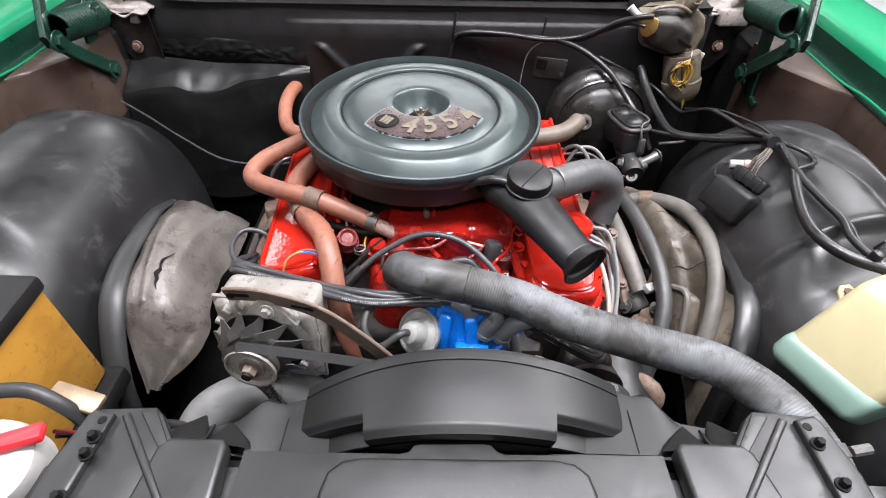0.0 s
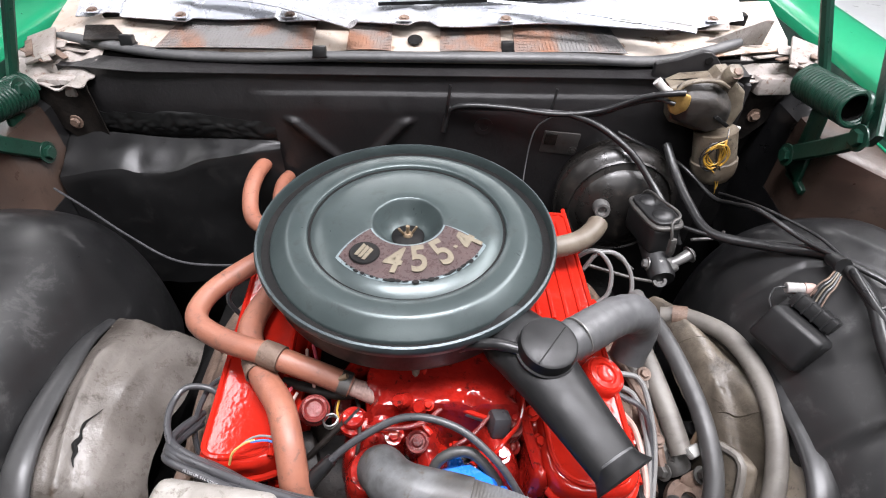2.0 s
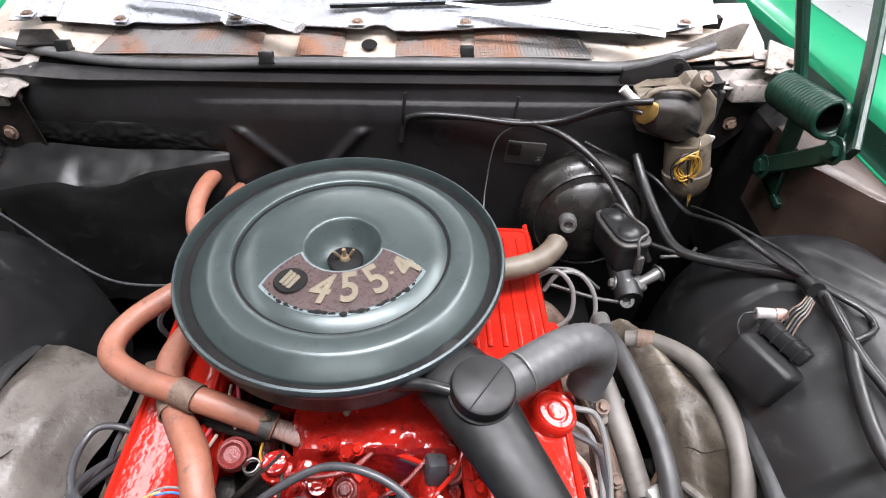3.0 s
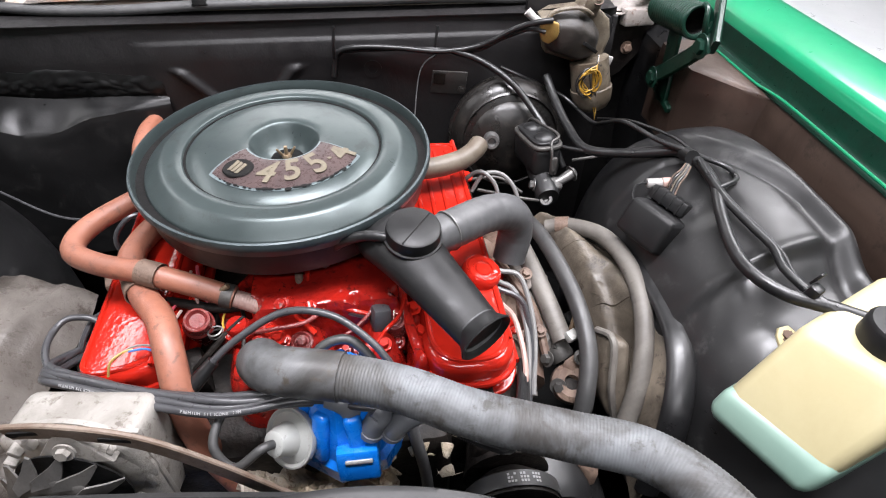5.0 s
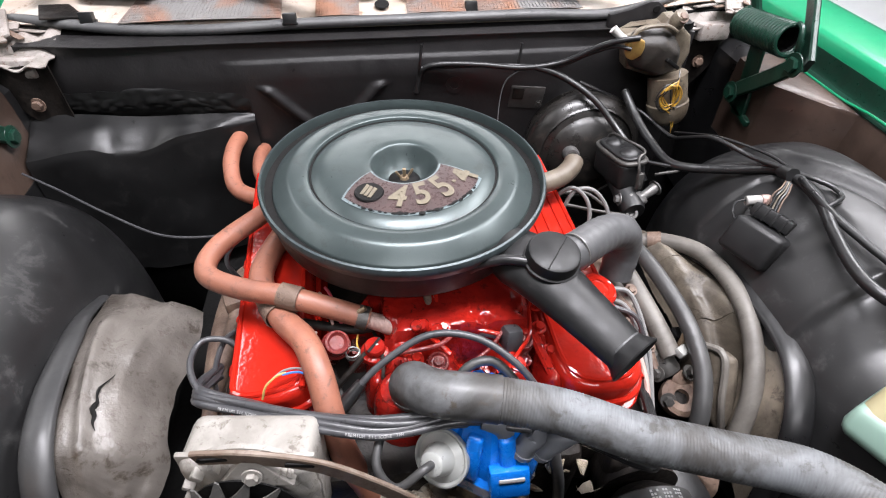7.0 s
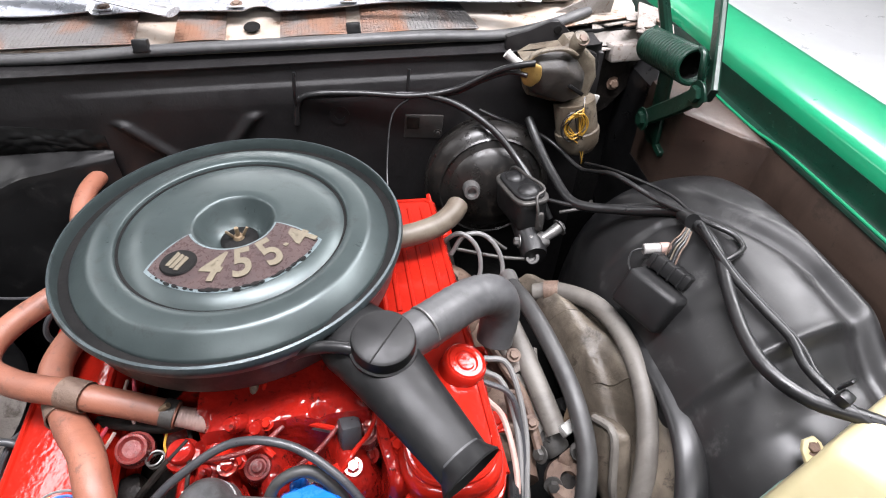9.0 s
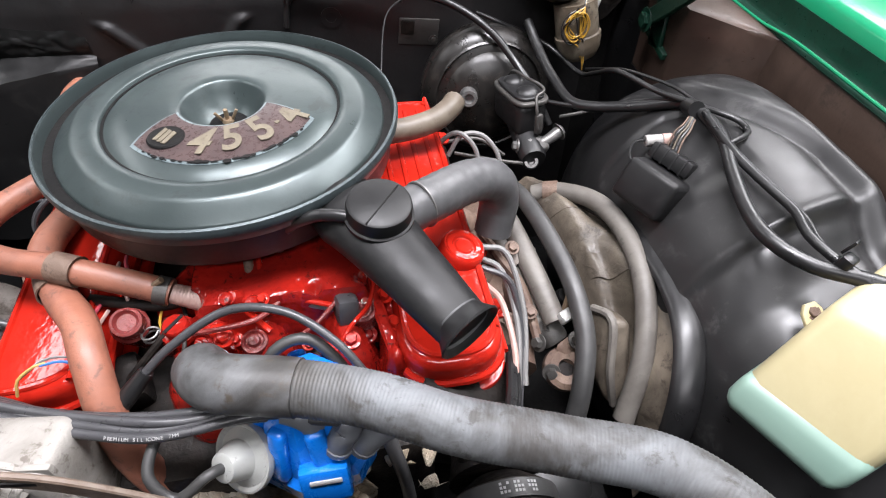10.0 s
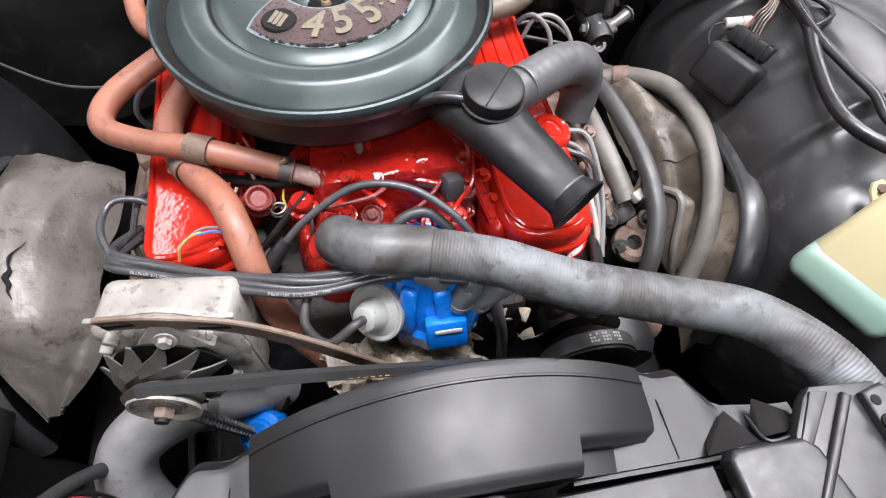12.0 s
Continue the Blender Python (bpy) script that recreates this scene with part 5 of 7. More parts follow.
part("hose", tube([(0.105, 0.762, 0.826), (0.15, 0.768, 0.826), (0.185, 0.780, 0.828), (0.206, 0.797, 0.831), (0.216, 0.812, 0.832)], 0.0150, 14, 0.006), M_OLIVE, hr)

ps = thing("power_steering_hose", "thick grey-black rubber hose arching beside the engine", "hose", (0.28, 0.6, 0.74), group="steering hoses")
part("hose", tube([(0.284, 0.745, 0.735), (0.292, 0.69, 0.752), (0.303, 0.625, 0.752), (0.312, 0.56, 0.742), (0.312, 0.50, 0.722), (0.30, 0.455, 0.69), (0.285, 0.42, 0.63)], 0.0115, 14, 0.006), M_BLKHOSE, ps)
part("ferrule", lathe([(0.0, -0.012), (0.013, -0.012), (0.013, 0.012), (0, 0.012)], 18, aim((0.285, 0.752, 0.733), (0, -1, 0.2))), M_STEEL, ps)
ps2 = thing("power_steering_hose", "dusty tan rubber hose curving along the wheelhouse", "hose", (0.37, 0.6, 0.72), group="steering hoses")
part("hose", tube([(0.318, 0.735, 0.722), (0.348, 0.722, 0.735), (0.384, 0.675, 0.752), (0.399, 0.61, 0.752), (0.395, 0.54, 0.738), (0.377, 0.475, 0.70), (0.352, 0.43, 0.64)], 0.0125, 14, 0.006), M_DUSTHOSE, ps2)
part("ferrule", lathe([(0, -0.01), (0.0145, -0.01), (0.0145, 0.01), (0, 0.01)], 18, aim((0.340, 0.726, 0.732), (1, -0.4, 0.3))), M_RUST, ps2)

lower = thing("lower_radiator_hose", "black rubber lower radiator hose below the alternator", "hose", (-0.22, 0.31, 0.66))
part("hose", tube([(-0.17, 0.400, 0.60), (-0.21, 0.380, 0.650), (-0.262, 0.362, 0.672), (-0.315, 0.338, 0.655), (-0.335, 0.305, 0.61), (-0.325, 0.27, 0.53), (-0.30, 0.24, 0.42)], 0.031, 20, 0.01), M_LOWHOSE, lower)
part("hose_clamp", lathe([(0.0315, -0.006), (0.0330, -0.006), (0.0330, 0.006), (0.0315, 0.006)], 32, aim((-0.240, 0.3695, 0.6655), (0.8, 0.25, -0.5)), closed=True), M_STEEL, lower, "dull steel hose clamp")

# ---- alternator ----
alt = thing("alternator", "weathered aluminium alternator with a finned fan and pulley", "alternator", (-0.215, 0.41, 0.78))
AX = Vector((-0.221, 0.389, 0.776))
am = aim(AX + 0.0023 * Vector((-0.11, -1, 0.08)), (-0.11, -1, 0.08)) @ Matrix.Scale(0.96, 4)
part("front_case", lathe([(0, 0.020), (0.026, 0.020), (0.036, 0.016), (0.054, 0.008), (0.064, 0.002), (0.066, 0.0), (0.066, -0.006), (0, -0.008)], 48, am), M_ALU, alt)
part("rear_case", box(0.130, 0.132, 0.062, am @ pose(0.0, -0.014, -0.024), 0.013, 4), M_ALU, alt)
part("case_band", box(0.134, 0.136, 0.006, am @ pose(0.0, -0.014, -0.006), 0.002, 2), M_ALU, alt)
for k in range(16):
    if 1 <= k <= 7 or k in (9, 10, 14, 15):
        part("cooling_fin", box(0.007, 0.012, 0.016, am @ pose(0, 0, 0, 0, 0, 22.5 * k) @ pose(0, 0.0600, 0.006), 0.002), M_ALU, alt)
# Black ring paints dark shade into the gaps between the blades.
part("fan_shadow", lathe([(0.020, 0.024), (0.052, 0.020), (0.052, 0.0185), (0.020, 0.0185)], 40, am, closed=True), M_CHASSIS, alt, "black ring painting the shade between the fan blades")
part("case_seam", lathe([(0.064, -0.003), (0.0675, -0.004), (0.0675, -0.009), (0.064, -0.010)], 48, am, closed=True), M_ALU, alt)
fan = part("fan", lathe([(0, 0.036), (0.039, 0.034), (0.042, 0.036), (0.040, 0.0385), (0.030, 0.041), (0, 0.042)], 30, am), M_FAN, alt, "finned steel cooling fan")
for k in range(13):
    blade = slab([(-0.010, 0.0), (0.011, 0.0), (0.0135, 0.010), (0.0150, 0.024), (0.0125, 0.028), (0.0040, 0.019), (-0.004, 0.014), (-0.010, 0.010)], 0, 0.0018, None, 0)
    for v in blade.verts:
        v.co = Vector((v.co.x, 0.0365 + 0.86 * v.co.y, 0.039 + v.co.z - v.co.x * 0.35 - v.co.y * 0.40))
    bmesh.ops.transform(blade, matrix=am @ pose(0, 0, 0, 0, 0, 360 / 13 * k), verts=blade.verts[:])
    part("fan_blade", blade, M_FAN, fan)
part("pulley", lathe([(0.0, 0.042), (0.026, 0.042), (0.0315, 0.045), (0.0315, 0.047), (0.025, 0.051), (0.0315, 0.056), (0.0328, 0.058), (0.0318, 0.0605), (0.0290, 0.0600), (0.0270, 0.0560), (0.0180, 0.0555), (0.0165, 0.0580), (0.0, 0.058)], 40, am), M_ALU, alt)
part("pulley_nut", hexbolt(am @ Vector((0, 0, 0.058)), am.to_3x3() @ Vector((0, 0, 1)), 0.009, 0.010), M_ARM, alt)
part("shaft_end", lathe([(0, 0.072), (0.006, 0.072), (0.0065, 0.068), (0, 0.068)], 14, am), M_GREASE, alt)
part("mounting_ear", slab([(-0.034, -0.018), (0.034, -0.018), (0.012, 0.008), (0.007, 0.016), (-0.007, 0.016), (-0.013, 0.010)], -0.008, 0.005, aim((-0.208, 0.379, 0.832), (-0.08, -1, 0.25)), 0.002), M_ALU, alt)
part("rear_stud", lathe([(0, 0.012), (0.004, 0.012), (0.005, 0.008), (0.006, -0.01), (0, -0.01)], 12, pose(-0.170, 0.425, 0.806)), M_STEEL, alt)
arm = thing("alternator_bracket", "rusty slotted steel alternator adjusting bracket", "bracket", (-0.2, 0.38, 0.84))
AB = [(-0.256, 0.388, 0.846), (-0.238, 0.385, 0.850), (-0.205, 0.380, 0.852), (-0.15, 0.374, 0.835), (-0.10, 0.368, 0.79), (-0.045, 0.362, 0.72), (-0.02, 0.360, 0.69)]
part("arm", bar(AB, 0.005, 0.020), M_ARM, arm)
part("bolt", hexbolt((-0.207, 0.370, 0.837), (0, -1, 0.3), 0.006, 0.006), M_ALU, arm)
part("end_hole", lathe([(0, 0.0012), (0.0045, 0.0012), (0.0045, -0.002), (0, -0.002)], 14, aim((-0.249, 0.3845, 0.848), (0, -1, 0.0))), M_CHASSIS, arm)
for x, z in ((-0.235, 0.852), (-0.165, 0.843)):
    part("slot", box(0.026, 0.002, 0.006, pose(x, 0.3815 if x < -0.2 else 0.3728, z, 0, 4 if x < -0.2 else 18, 0), 0.0008), M_CHASSIS, arm)

belt = thing("drive_belt", "black rubber V belt running from the alternator pulley", "belt", (-0.12, 0.345, 0.78))
part("upper_run", tube([(-0.257, 0.340, 0.781), (-0.251, 0.340, 0.798), (-0.238, 0.340, 0.809), (-0.222, 0.339, 0.811), (-0.10, 0.338, 0.789), (0.06, 0.338, 0.745)], 0.0065, 4, 0.008), M_BELT, belt)
bm = tube([(-0.256, 0.339, 0.772), (-0.244, 0.338, 0.755), (-0.226, 0.337, 0.735), (-0.206, 0.335, 0.655), (-0.190, 0.335, 0.580)], 0.0062, 4, 0.008)
for k in range(20):
    join(bm, box(0.005, 0.012, 0.004, pose(-0.2195 + k * 0.0013, 0.336, 0.728 - k * 0.0062, 0, 14, 0), 0))
part("lower_run", bm, M_BELT, belt)
for k, w in enumerate((0.005, 0.003, 0.004, 0.004, 0.003, 0.004)):
    q = Vector((-0.066 + 0.0065 * k, 0.3325, 0.7790 - 0.0017 * k))
    part("print_bar", box(w, 0.0006, 0.0045, Matrix.Translation(q) @ pose(0, 0, 0, 0, 14, 0), 0), M_YELLOW, belt, "yellow printed bars")
pump = thing("water_pump_pulley", "dark steel pulley with a printed belt behind the shroud", "pulley", (0.17, 0.36, 0.70))
pm_ = aim((0.186, 0.348, 0.682), (0, -1, 0.05)) @ Matrix.Scale(0.88, 4)
part("pulley", lathe([(0, 0.004), (0.040, 0.004), (0.05, 0.012), (0.058, 0.014), (0.058, 0.010), (0.053, 0.002), (0.058, -0.006), (0.058, -0.010), (0.03, -0.03), (0, -0.03)], 40, pm_), M_GREASE, pump)
part("belt", lathe([(0.0525, -0.006), (0.0605, -0.008), (0.0605, 0.010), (0.0525, 0.008)], 44, pm_, closed=True), M_BELT, pump, "black belt with white printed bars")
for k in range(11):
    for row in range(3):
        if k in (3, 7) or (k + row) % 5 == 4:
            continue
        a = radians(62 + 3.6 * k)
        part("print_bar", box(0.0026, 0.0005, 0.0026, pm_ @ pose(0.0607 * math.cos(a), 0.0607 * math.sin(a), -0.004 + 0.0042 * row, 0, 0, math.degrees(a) + 90), 0), M_PRINT, pump)
part("casting", hull([(0.150, 0.385, 0.735), (0.215, 0.39, 0.730), (0.160, 0.43, 0.745), (0.205, 0.43, 0.74), (0.14, 0.38, 0.66), (0.235, 0.385, 0.65), (0.15, 0.45, 0.66), (0.22, 0.45, 0.66)], 0.010, 3), M_GREASE, pump)
part("hub", lathe([(0, 0.0), (0.055, -0.002), (0.045, -0.04), (0.03, -0.07), (0, -0.07)], 30, pm_ @ pose(0, 0, -0.03)), M_GREASE, pump)
random.seed(17)
for k in range(9):
    w = random.uniform(0.008, 0.016)
    lump = hull([(random.uniform(-w, w), random.uniform(-w, w) * 0.7, random.uniform(-w, w) * 0.5) for q in range(9)], 0.0015, 2)
    bmesh.ops.transform(lump, matrix=Matrix.Translation((0.030 + 0.012 * k + random.uniform(-0.005, 0.005), 0.385 + random.uniform(-0.015, 0.02), 0.712 + random.uniform(-0.004, 0.012))), verts=lump.verts[:])
    part("flaked_lump", lump, M_CRUST, engine)
drain = thing("bypass_hose", "short grey rubber bypass hose behind the shroud", "hose", (0.09, 0.40, 0.70))
part("hose", tube([(0.082, 0.415, 0.765), (0.088, 0.402, 0.735), (0.096, 0.388, 0.69), (0.100, 0.378, 0.63)], 0.0068, 12, 0.006), M_GREYHOSE, drain)
fuel = thing("fuel_pump", "blue painted fuel pump body low beside the engine", "pump", (-0.13, 0.33, 0.60))
part("body", lathe([(0, 0.034), (0.022, 0.034), (0.026, 0.030), (0.026, 0.022), (0.038, 0.018), (0.040, 0.010), (0.040, -0.01), (0.034, -0.03), (0, -0.03)], 24, aim((-0.190, 0.340, 0.605), (-0.2, -0.4, 1)) @ Matrix.Scale(0.68, 4)), M_BLUE, fuel)
part("pump_arm", box(0.022, 0.035, 0.022, pose(-0.168, 0.378, 0.612, 10, 0, -30), 0.005), M_GREASE, fuel)
part("line", tube([(-0.228, 0.354, 0.655), (-0.242, 0.345, 0.61), (-0.262, 0.334, 0.55)], 0.0042, 8), M_STEEL, fuel)
part("line", tube([(-0.260, 0.351, 0.645), (-0.285, 0.329, 0.575), (-0.313, 0.304, 0.497)], 0.0042, 8), M_STEEL, fuel)

# ---- distributor ----
dist = thing("distributor", "bright blue distributor cap with black boots and a zinc vacuum can", "distributor", (0.025, 0.40, 0.70))
dm = aim((0.020, 0.434, 0.764), (-0.03, 0.03, 1), (0, 1, 0)) @ pose(0, 0, 0, 0, 0, 12) @ Matrix.Scale(1.24, 4)
cap2 = part("cap", lathe([(0, 0.036), (0.027, 0.036), (0.031, 0.031), (0.045, -0.018), (0.051, -0.022), (0.051, -0.040), (0, -0.040)], 8, dm @ pose(0, 0, 0, 0, 0, 22.5)), M_BLUE, dist, "bright blue plastic distributor cap", sharp=25)
for k in range(8):
    a = 45 * k
    part("cap_rib", box(0.010, 0.014, 0.050, dm @ pose(0, 0, 0, 0, 0, a) @ pose(0.0375, 0, 0.006, 0, -15, 0), 0.004, 3), M_BLUE, cap2)
part("window_frame", box(0.034, 0.016, 0.030, dm @ pose(-0.002, -0.046, -0.012, -20, 0, -12), 0.003), M_BLUE, cap2)
part("window_glass", box(0.024, 0.003, 0.013, dm @ pose(-0.002, -0.0545, -0.016, -20, 0, -12), 0.001), M_PLUGWIRE, cap2, "dark adjusting window")
part("window_edge", box(0.022, 0.003, 0.004, dm @ pose(-0.002, -0.0515, -0.004, -20, 0, -12), 0.001), M_PRINT, cap2, "bright metal window edge")
part("latch_ear", lathe([(0.004, 0.012), (0.0085, 0.012), (0.0095, -0.02), (0.004, -0.02)], 14, dm @ pose(0.052, -0.012, -0.022), closed=True), M_BLUE, cap2)
for way in ([(0.044, 0.394, 0.776), (0.050, 0.394, 0.794), (0.057, 0.395, 0.806), (0.050, 0.398, 0.812), (0.034, 0.401, 0.813), (0.010, 0.408, 0.812)],
            [(0.064, 0.394, 0.772), (0.072, 0.391, 0.790), (0.083, 0.391, 0.801), (0.100, 0.393, 0.804), (0.120, 0.395, 0.800), (0.140, 0.400, 0.790)],
            [(0.022, 0.408, 0.785), (0.026, 0.406, 0.800), (0.020, 0.408, 0.810), (0.004, 0.412, 0.813), (-0.020, 0.416, 0.813)]):
    part("boot", tube(way[:4], [0.0125, 0.0115, 0.0110, 0.0085], 14, 0.003), M_BOOT, dist, "grey rubber plug boot")
    part("boot_collar", tube([way[0], Vector(way[0]).lerp(Vector(way[1]), 0.35)], 0.0135, 14), M_BOOT, dist)
    part("boot_lead", tube(way[2:], 0.0044, 10, 0.005), M_PLUGWIRE, dist)
vm = aim((-0.036, 0.402, 0.764), (-0.52, -0.55, 0.62))
part("vacuum_can", lathe([(0, 0.027), (0.009, 0.027), (0.0125, 0.025), (0.0150, 0.018), (0.0175, 0.007), (0.0260, 0.003), (0.0285, 0.0055), (0.0305, 0.005), (0.031, 0.0), (0.029, -0.004), (0.02, -0.010), (0.012, -0.024), (0, -0.024)], 44, vm), M_ZINC, dist, "shiny zinc vacuum advance can")
part("vacuum_hose", tube([vm @ Vector((0, 0, 0.022)), vm @ Vector((0, 0, 0.040)), (-0.085, 0.372, 0.772), (-0.102, 0.385, 0.79), (-0.098, 0.41, 0.80), (-0.085, 0.43, 0.80)], 0.0046, 10, 0.005), M_BLKHOSE, dist)
part("shaft_housing", lathe([(0, 0.0), (0.03, 0.0), (0.026, -0.10), (0, -0.10)], 18, dm @ pose(0, 0, -0.03)), M_ALU, dist)

# ---- plug wires ----
random.seed(4)
wires = thing("plug_wires", "bundle of grey silicone spark plug wires with white print", "wire", (-0.15, 0.43, 0.82))
base = [(-0.292, 0.545, 0.745), (-0.300, 0.505, 0.770), (-0.285, 0.478, 0.797), (-0.233, 0.456, 0.808), (-0.191, 0.439, 0.812), (-0.146, 0.424, 0.812), (-0.103, 0.414, 0.812), (-0.068, 0.414, 0.812), (-0.028, 0.419, 0.812), (0.007, 0.418, 0.810), (0.041, 0.409, 0.806)]
for k in range(5):
    off = Vector((0.0, (0.010, 0.005, 0.0, -0.003, 0.007)[k], (0.0, 0.003, 0.0, -0.007, -0.006)[k]))
    pts = [Vector(p) + off * (0.8 + 0.4 * math.sin(i * 1.3 + k)) + Vector((0, 0, 0.0015 * math.sin(i * 2 + k * 2))) for i, p in enumerate(base)]
    part("wire", tube(pts, 0.0042, 10, 0.006), M_PLUGWIRE, wires)
part("wire", tube([(-0.283, 0.480, 0.795), (-0.304, 0.512, 0.79), (-0.312, 0.542, 0.785), (-0.304, 0.563, 0.785), (-0.280, 0.566, 0.780), (-0.262, 0.560, 0.765)], 0.0038, 10, 0.006), M_PLUGWIRE, wires)


def wire_print(points, r, text, size, start, owner, gap=1.0):
    """White print set letter by letter along a wire, on its upper front side."""
    C = curve(points, 0.001)
    bm, run, k = bmesh.new(), 0.0, 0
    for i in range(1, len(C) - 1):
        run += (C[i] - C[i - 1]).length
        if k < len(text) and run >= start + k * size * 0.72 * gap:
            t = (C[i + 1] - C[i - 1]).normalized()
            up = Vector((0, -0.62, 0.78))
            up = (up - t * up.dot(t)).normalized()
            m = Matrix.Translation(C[i] + up * (r + 0.0002)) @ Matrix((t, up.cross(t), up)).transposed().to_4x4()
            if text[k] != " ":
                join(bm, lettering(text[k], size, m, 0.0002))
            k += 1
    part("print", bm, M_PRINT, owner, "white printed wire lettering")


printed = [Vector(p) + Vector((0, -0.006, 0.0)) for p in base]
part("wire", tube(printed, 0.0042, 10, 0.006), M_PLUGWIRE, wires)
wire_print(printed, 0.0042, "PREMIUM SILICONE 7MM", 0.0040, 0.258, wires)
wire_print(printed, 0.0042, "PREMIUM SILICONE 7MM", 0.0040, 0.12, wires)
base2 = [(0.04, 0.415, 0.79), (0.075, 0.408, 0.802), (0.11, 0.392, 0.798), (0.15, 0.375, 0.785), (0.18, 0.38, 0.765), (0.205, 0.43, 0.745), (0.225, 0.50, 0.72)]
wires2 = thing("plug_wires", "bundle of black silicone spark plug wires below the hose", "wire", (0.13, 0.39, 0.79))
for k in range(4):
    pts = [Vector(p) + Vector((0.002 * k, -0.006 * (k % 2) - 0.003, -0.007 * (k // 2))) for p in base2]
    part("wire", tube(pts, 0.0045, 8, 0.008), M_WIRE, wires2)
wire_print([Vector(p) + Vector((0.002, -0.009, 0.0)) for p in base2], 0.0045, "PREMIUM SILICONE 7MM", 0.0040, 0.055, wires2)
coilw = thing("ignition_lead", "grey ignition lead arching over the intake", "wire", (-0.02, 0.49, 0.83))
part("lead", tube([(-0.125, 0.465, 0.80), (-0.09, 0.485, 0.822), (-0.04, 0.50, 0.842), (0.01, 0.49, 0.843), (0.05, 0.465, 0.825), (0.075, 0.44, 0.80)], 0.0040, 10, 0.006), M_PLUGWIRE, coilw)
part("boot", tube([(-0.145, 0.45, 0.782), (-0.135, 0.458, 0.79), (-0.115, 0.472, 0.806)], [0.008, 0.0085, 0.0065], 10), M_WIRE, coilw)
coil2 = thing("ignition_lead", "second grey lead looping behind the radiator hose", "wire", (0.02, 0.46, 0.82))
part("lead", tube([(-0.02, 0.45, 0.79), (-0.005, 0.47, 0.815), (0.025, 0.475, 0.82), (0.05, 0.458, 0.80), (0.06, 0.44, 0.78)], 0.0055, 10, 0.006), M_BLKHOSE, coil2)

# loops of plug wire by the covers
for pts, mt, lab in (([(-0.285, 0.50, 0.70), (-0.295, 0.53, 0.745), (-0.285, 0.57, 0.77), (-0.268, 0.60, 0.76)], M_PLUGWIRE, "grey plug wire loop beside the valve cover"),
                     ([(-0.29, 0.72, 0.70), (-0.31, 0.72, 0.76), (-0.285, 0.74, 0.79), (-0.255, 0.76, 0.77)], M_PLUGWIRE, "grey plug wire loop beside the valve cover"),
                     ([(0.185, 0.80, 0.74), (0.195, 0.80, 0.775), (0.22, 0.80, 0.79), (0.243, 0.785, 0.77), (0.243, 0.765, 0.735), (0.22, 0.755, 0.715)], M_WIREWHITE, "pale grey plug wire loop behind the engine"),
                     ([(0.205, 0.79, 0.76), (0.225, 0.80, 0.785), (0.255, 0.80, 0.782), (0.275, 0.782, 0.76), (0.275, 0.76, 0.73), (0.25, 0.745, 0.70)], M_WIREWHITE, "pale grey plug wire loop behind the engine"),
                     ([(0.205, 0.57, 0.775), (0.235, 0.55, 0.765), (0.24, 0.50, 0.72), (0.225, 0.44, 0.69)], M_PLUGWIRE, "grey plug wire loop beside the valve cover"),
                     ([(0.205, 0.55, 0.77), (0.222, 0.53, 0.755), (0.224, 0.47, 0.73), (0.205, 0.42, 0.69)], M_PINK, "faded pink plug wire beside the valve cover"),
                     ([(0.208, 0.585, 0.772), (0.230, 0.57, 0.762), (0.236, 0.51, 0.735), (0.222, 0.44, 0.70)], M_WIREWHITE, "pale grey plug wire beside the valve cover"),
                     ([(0.212, 0.600, 0.775), (0.240, 0.59, 0.768), (0.248, 0.53, 0.735), (0.235, 0.46, 0.70)], M_WIREWHITE, "pale grey plug wire beside the valve cover")):
    th = thing("wire_loop", lab, "wire", pts[1], group="loose wires")
    part("wire", tube(pts, 0.0034, 8, 0.006), mt, th)

# small wires and sensor on the intake
sens = thing("temperature_sensor", "small grey sensor with a thin steel tube on the intake", "sensor", (0.06, 0.51, 0.79))
part("body", box(0.022, 0.026, 0.03, pose(0.058, 0.520, 0.797, -20, 10, 10), 0.006), M_PLUGWIRE, sens)
for k in (0, 1):
    part("pipe", tube([(0.045, 0.522, 0.802 - 0.006 * k), (0.01, 0.535, 0.803 - 0.006 * k), (-0.02, 0.55, 0.806 - 0.006 * k), (-0.025, 0.58, 0.82)], 0.0028, 8), M_STEEL if k else M_RED, sens)
fl = thing("fuel_line", "dull steel fuel line bending up to the carburetor", "pipe", (-0.03, 0.57, 0.81))
part("pipe", tube([(-0.038, 0.62, 0.84), (-0.036, 0.59, 0.825), (-0.03, 0.555, 0.806), (0.0, 0.54, 0.803)], 0.0048, 10), M_RUST, fl)
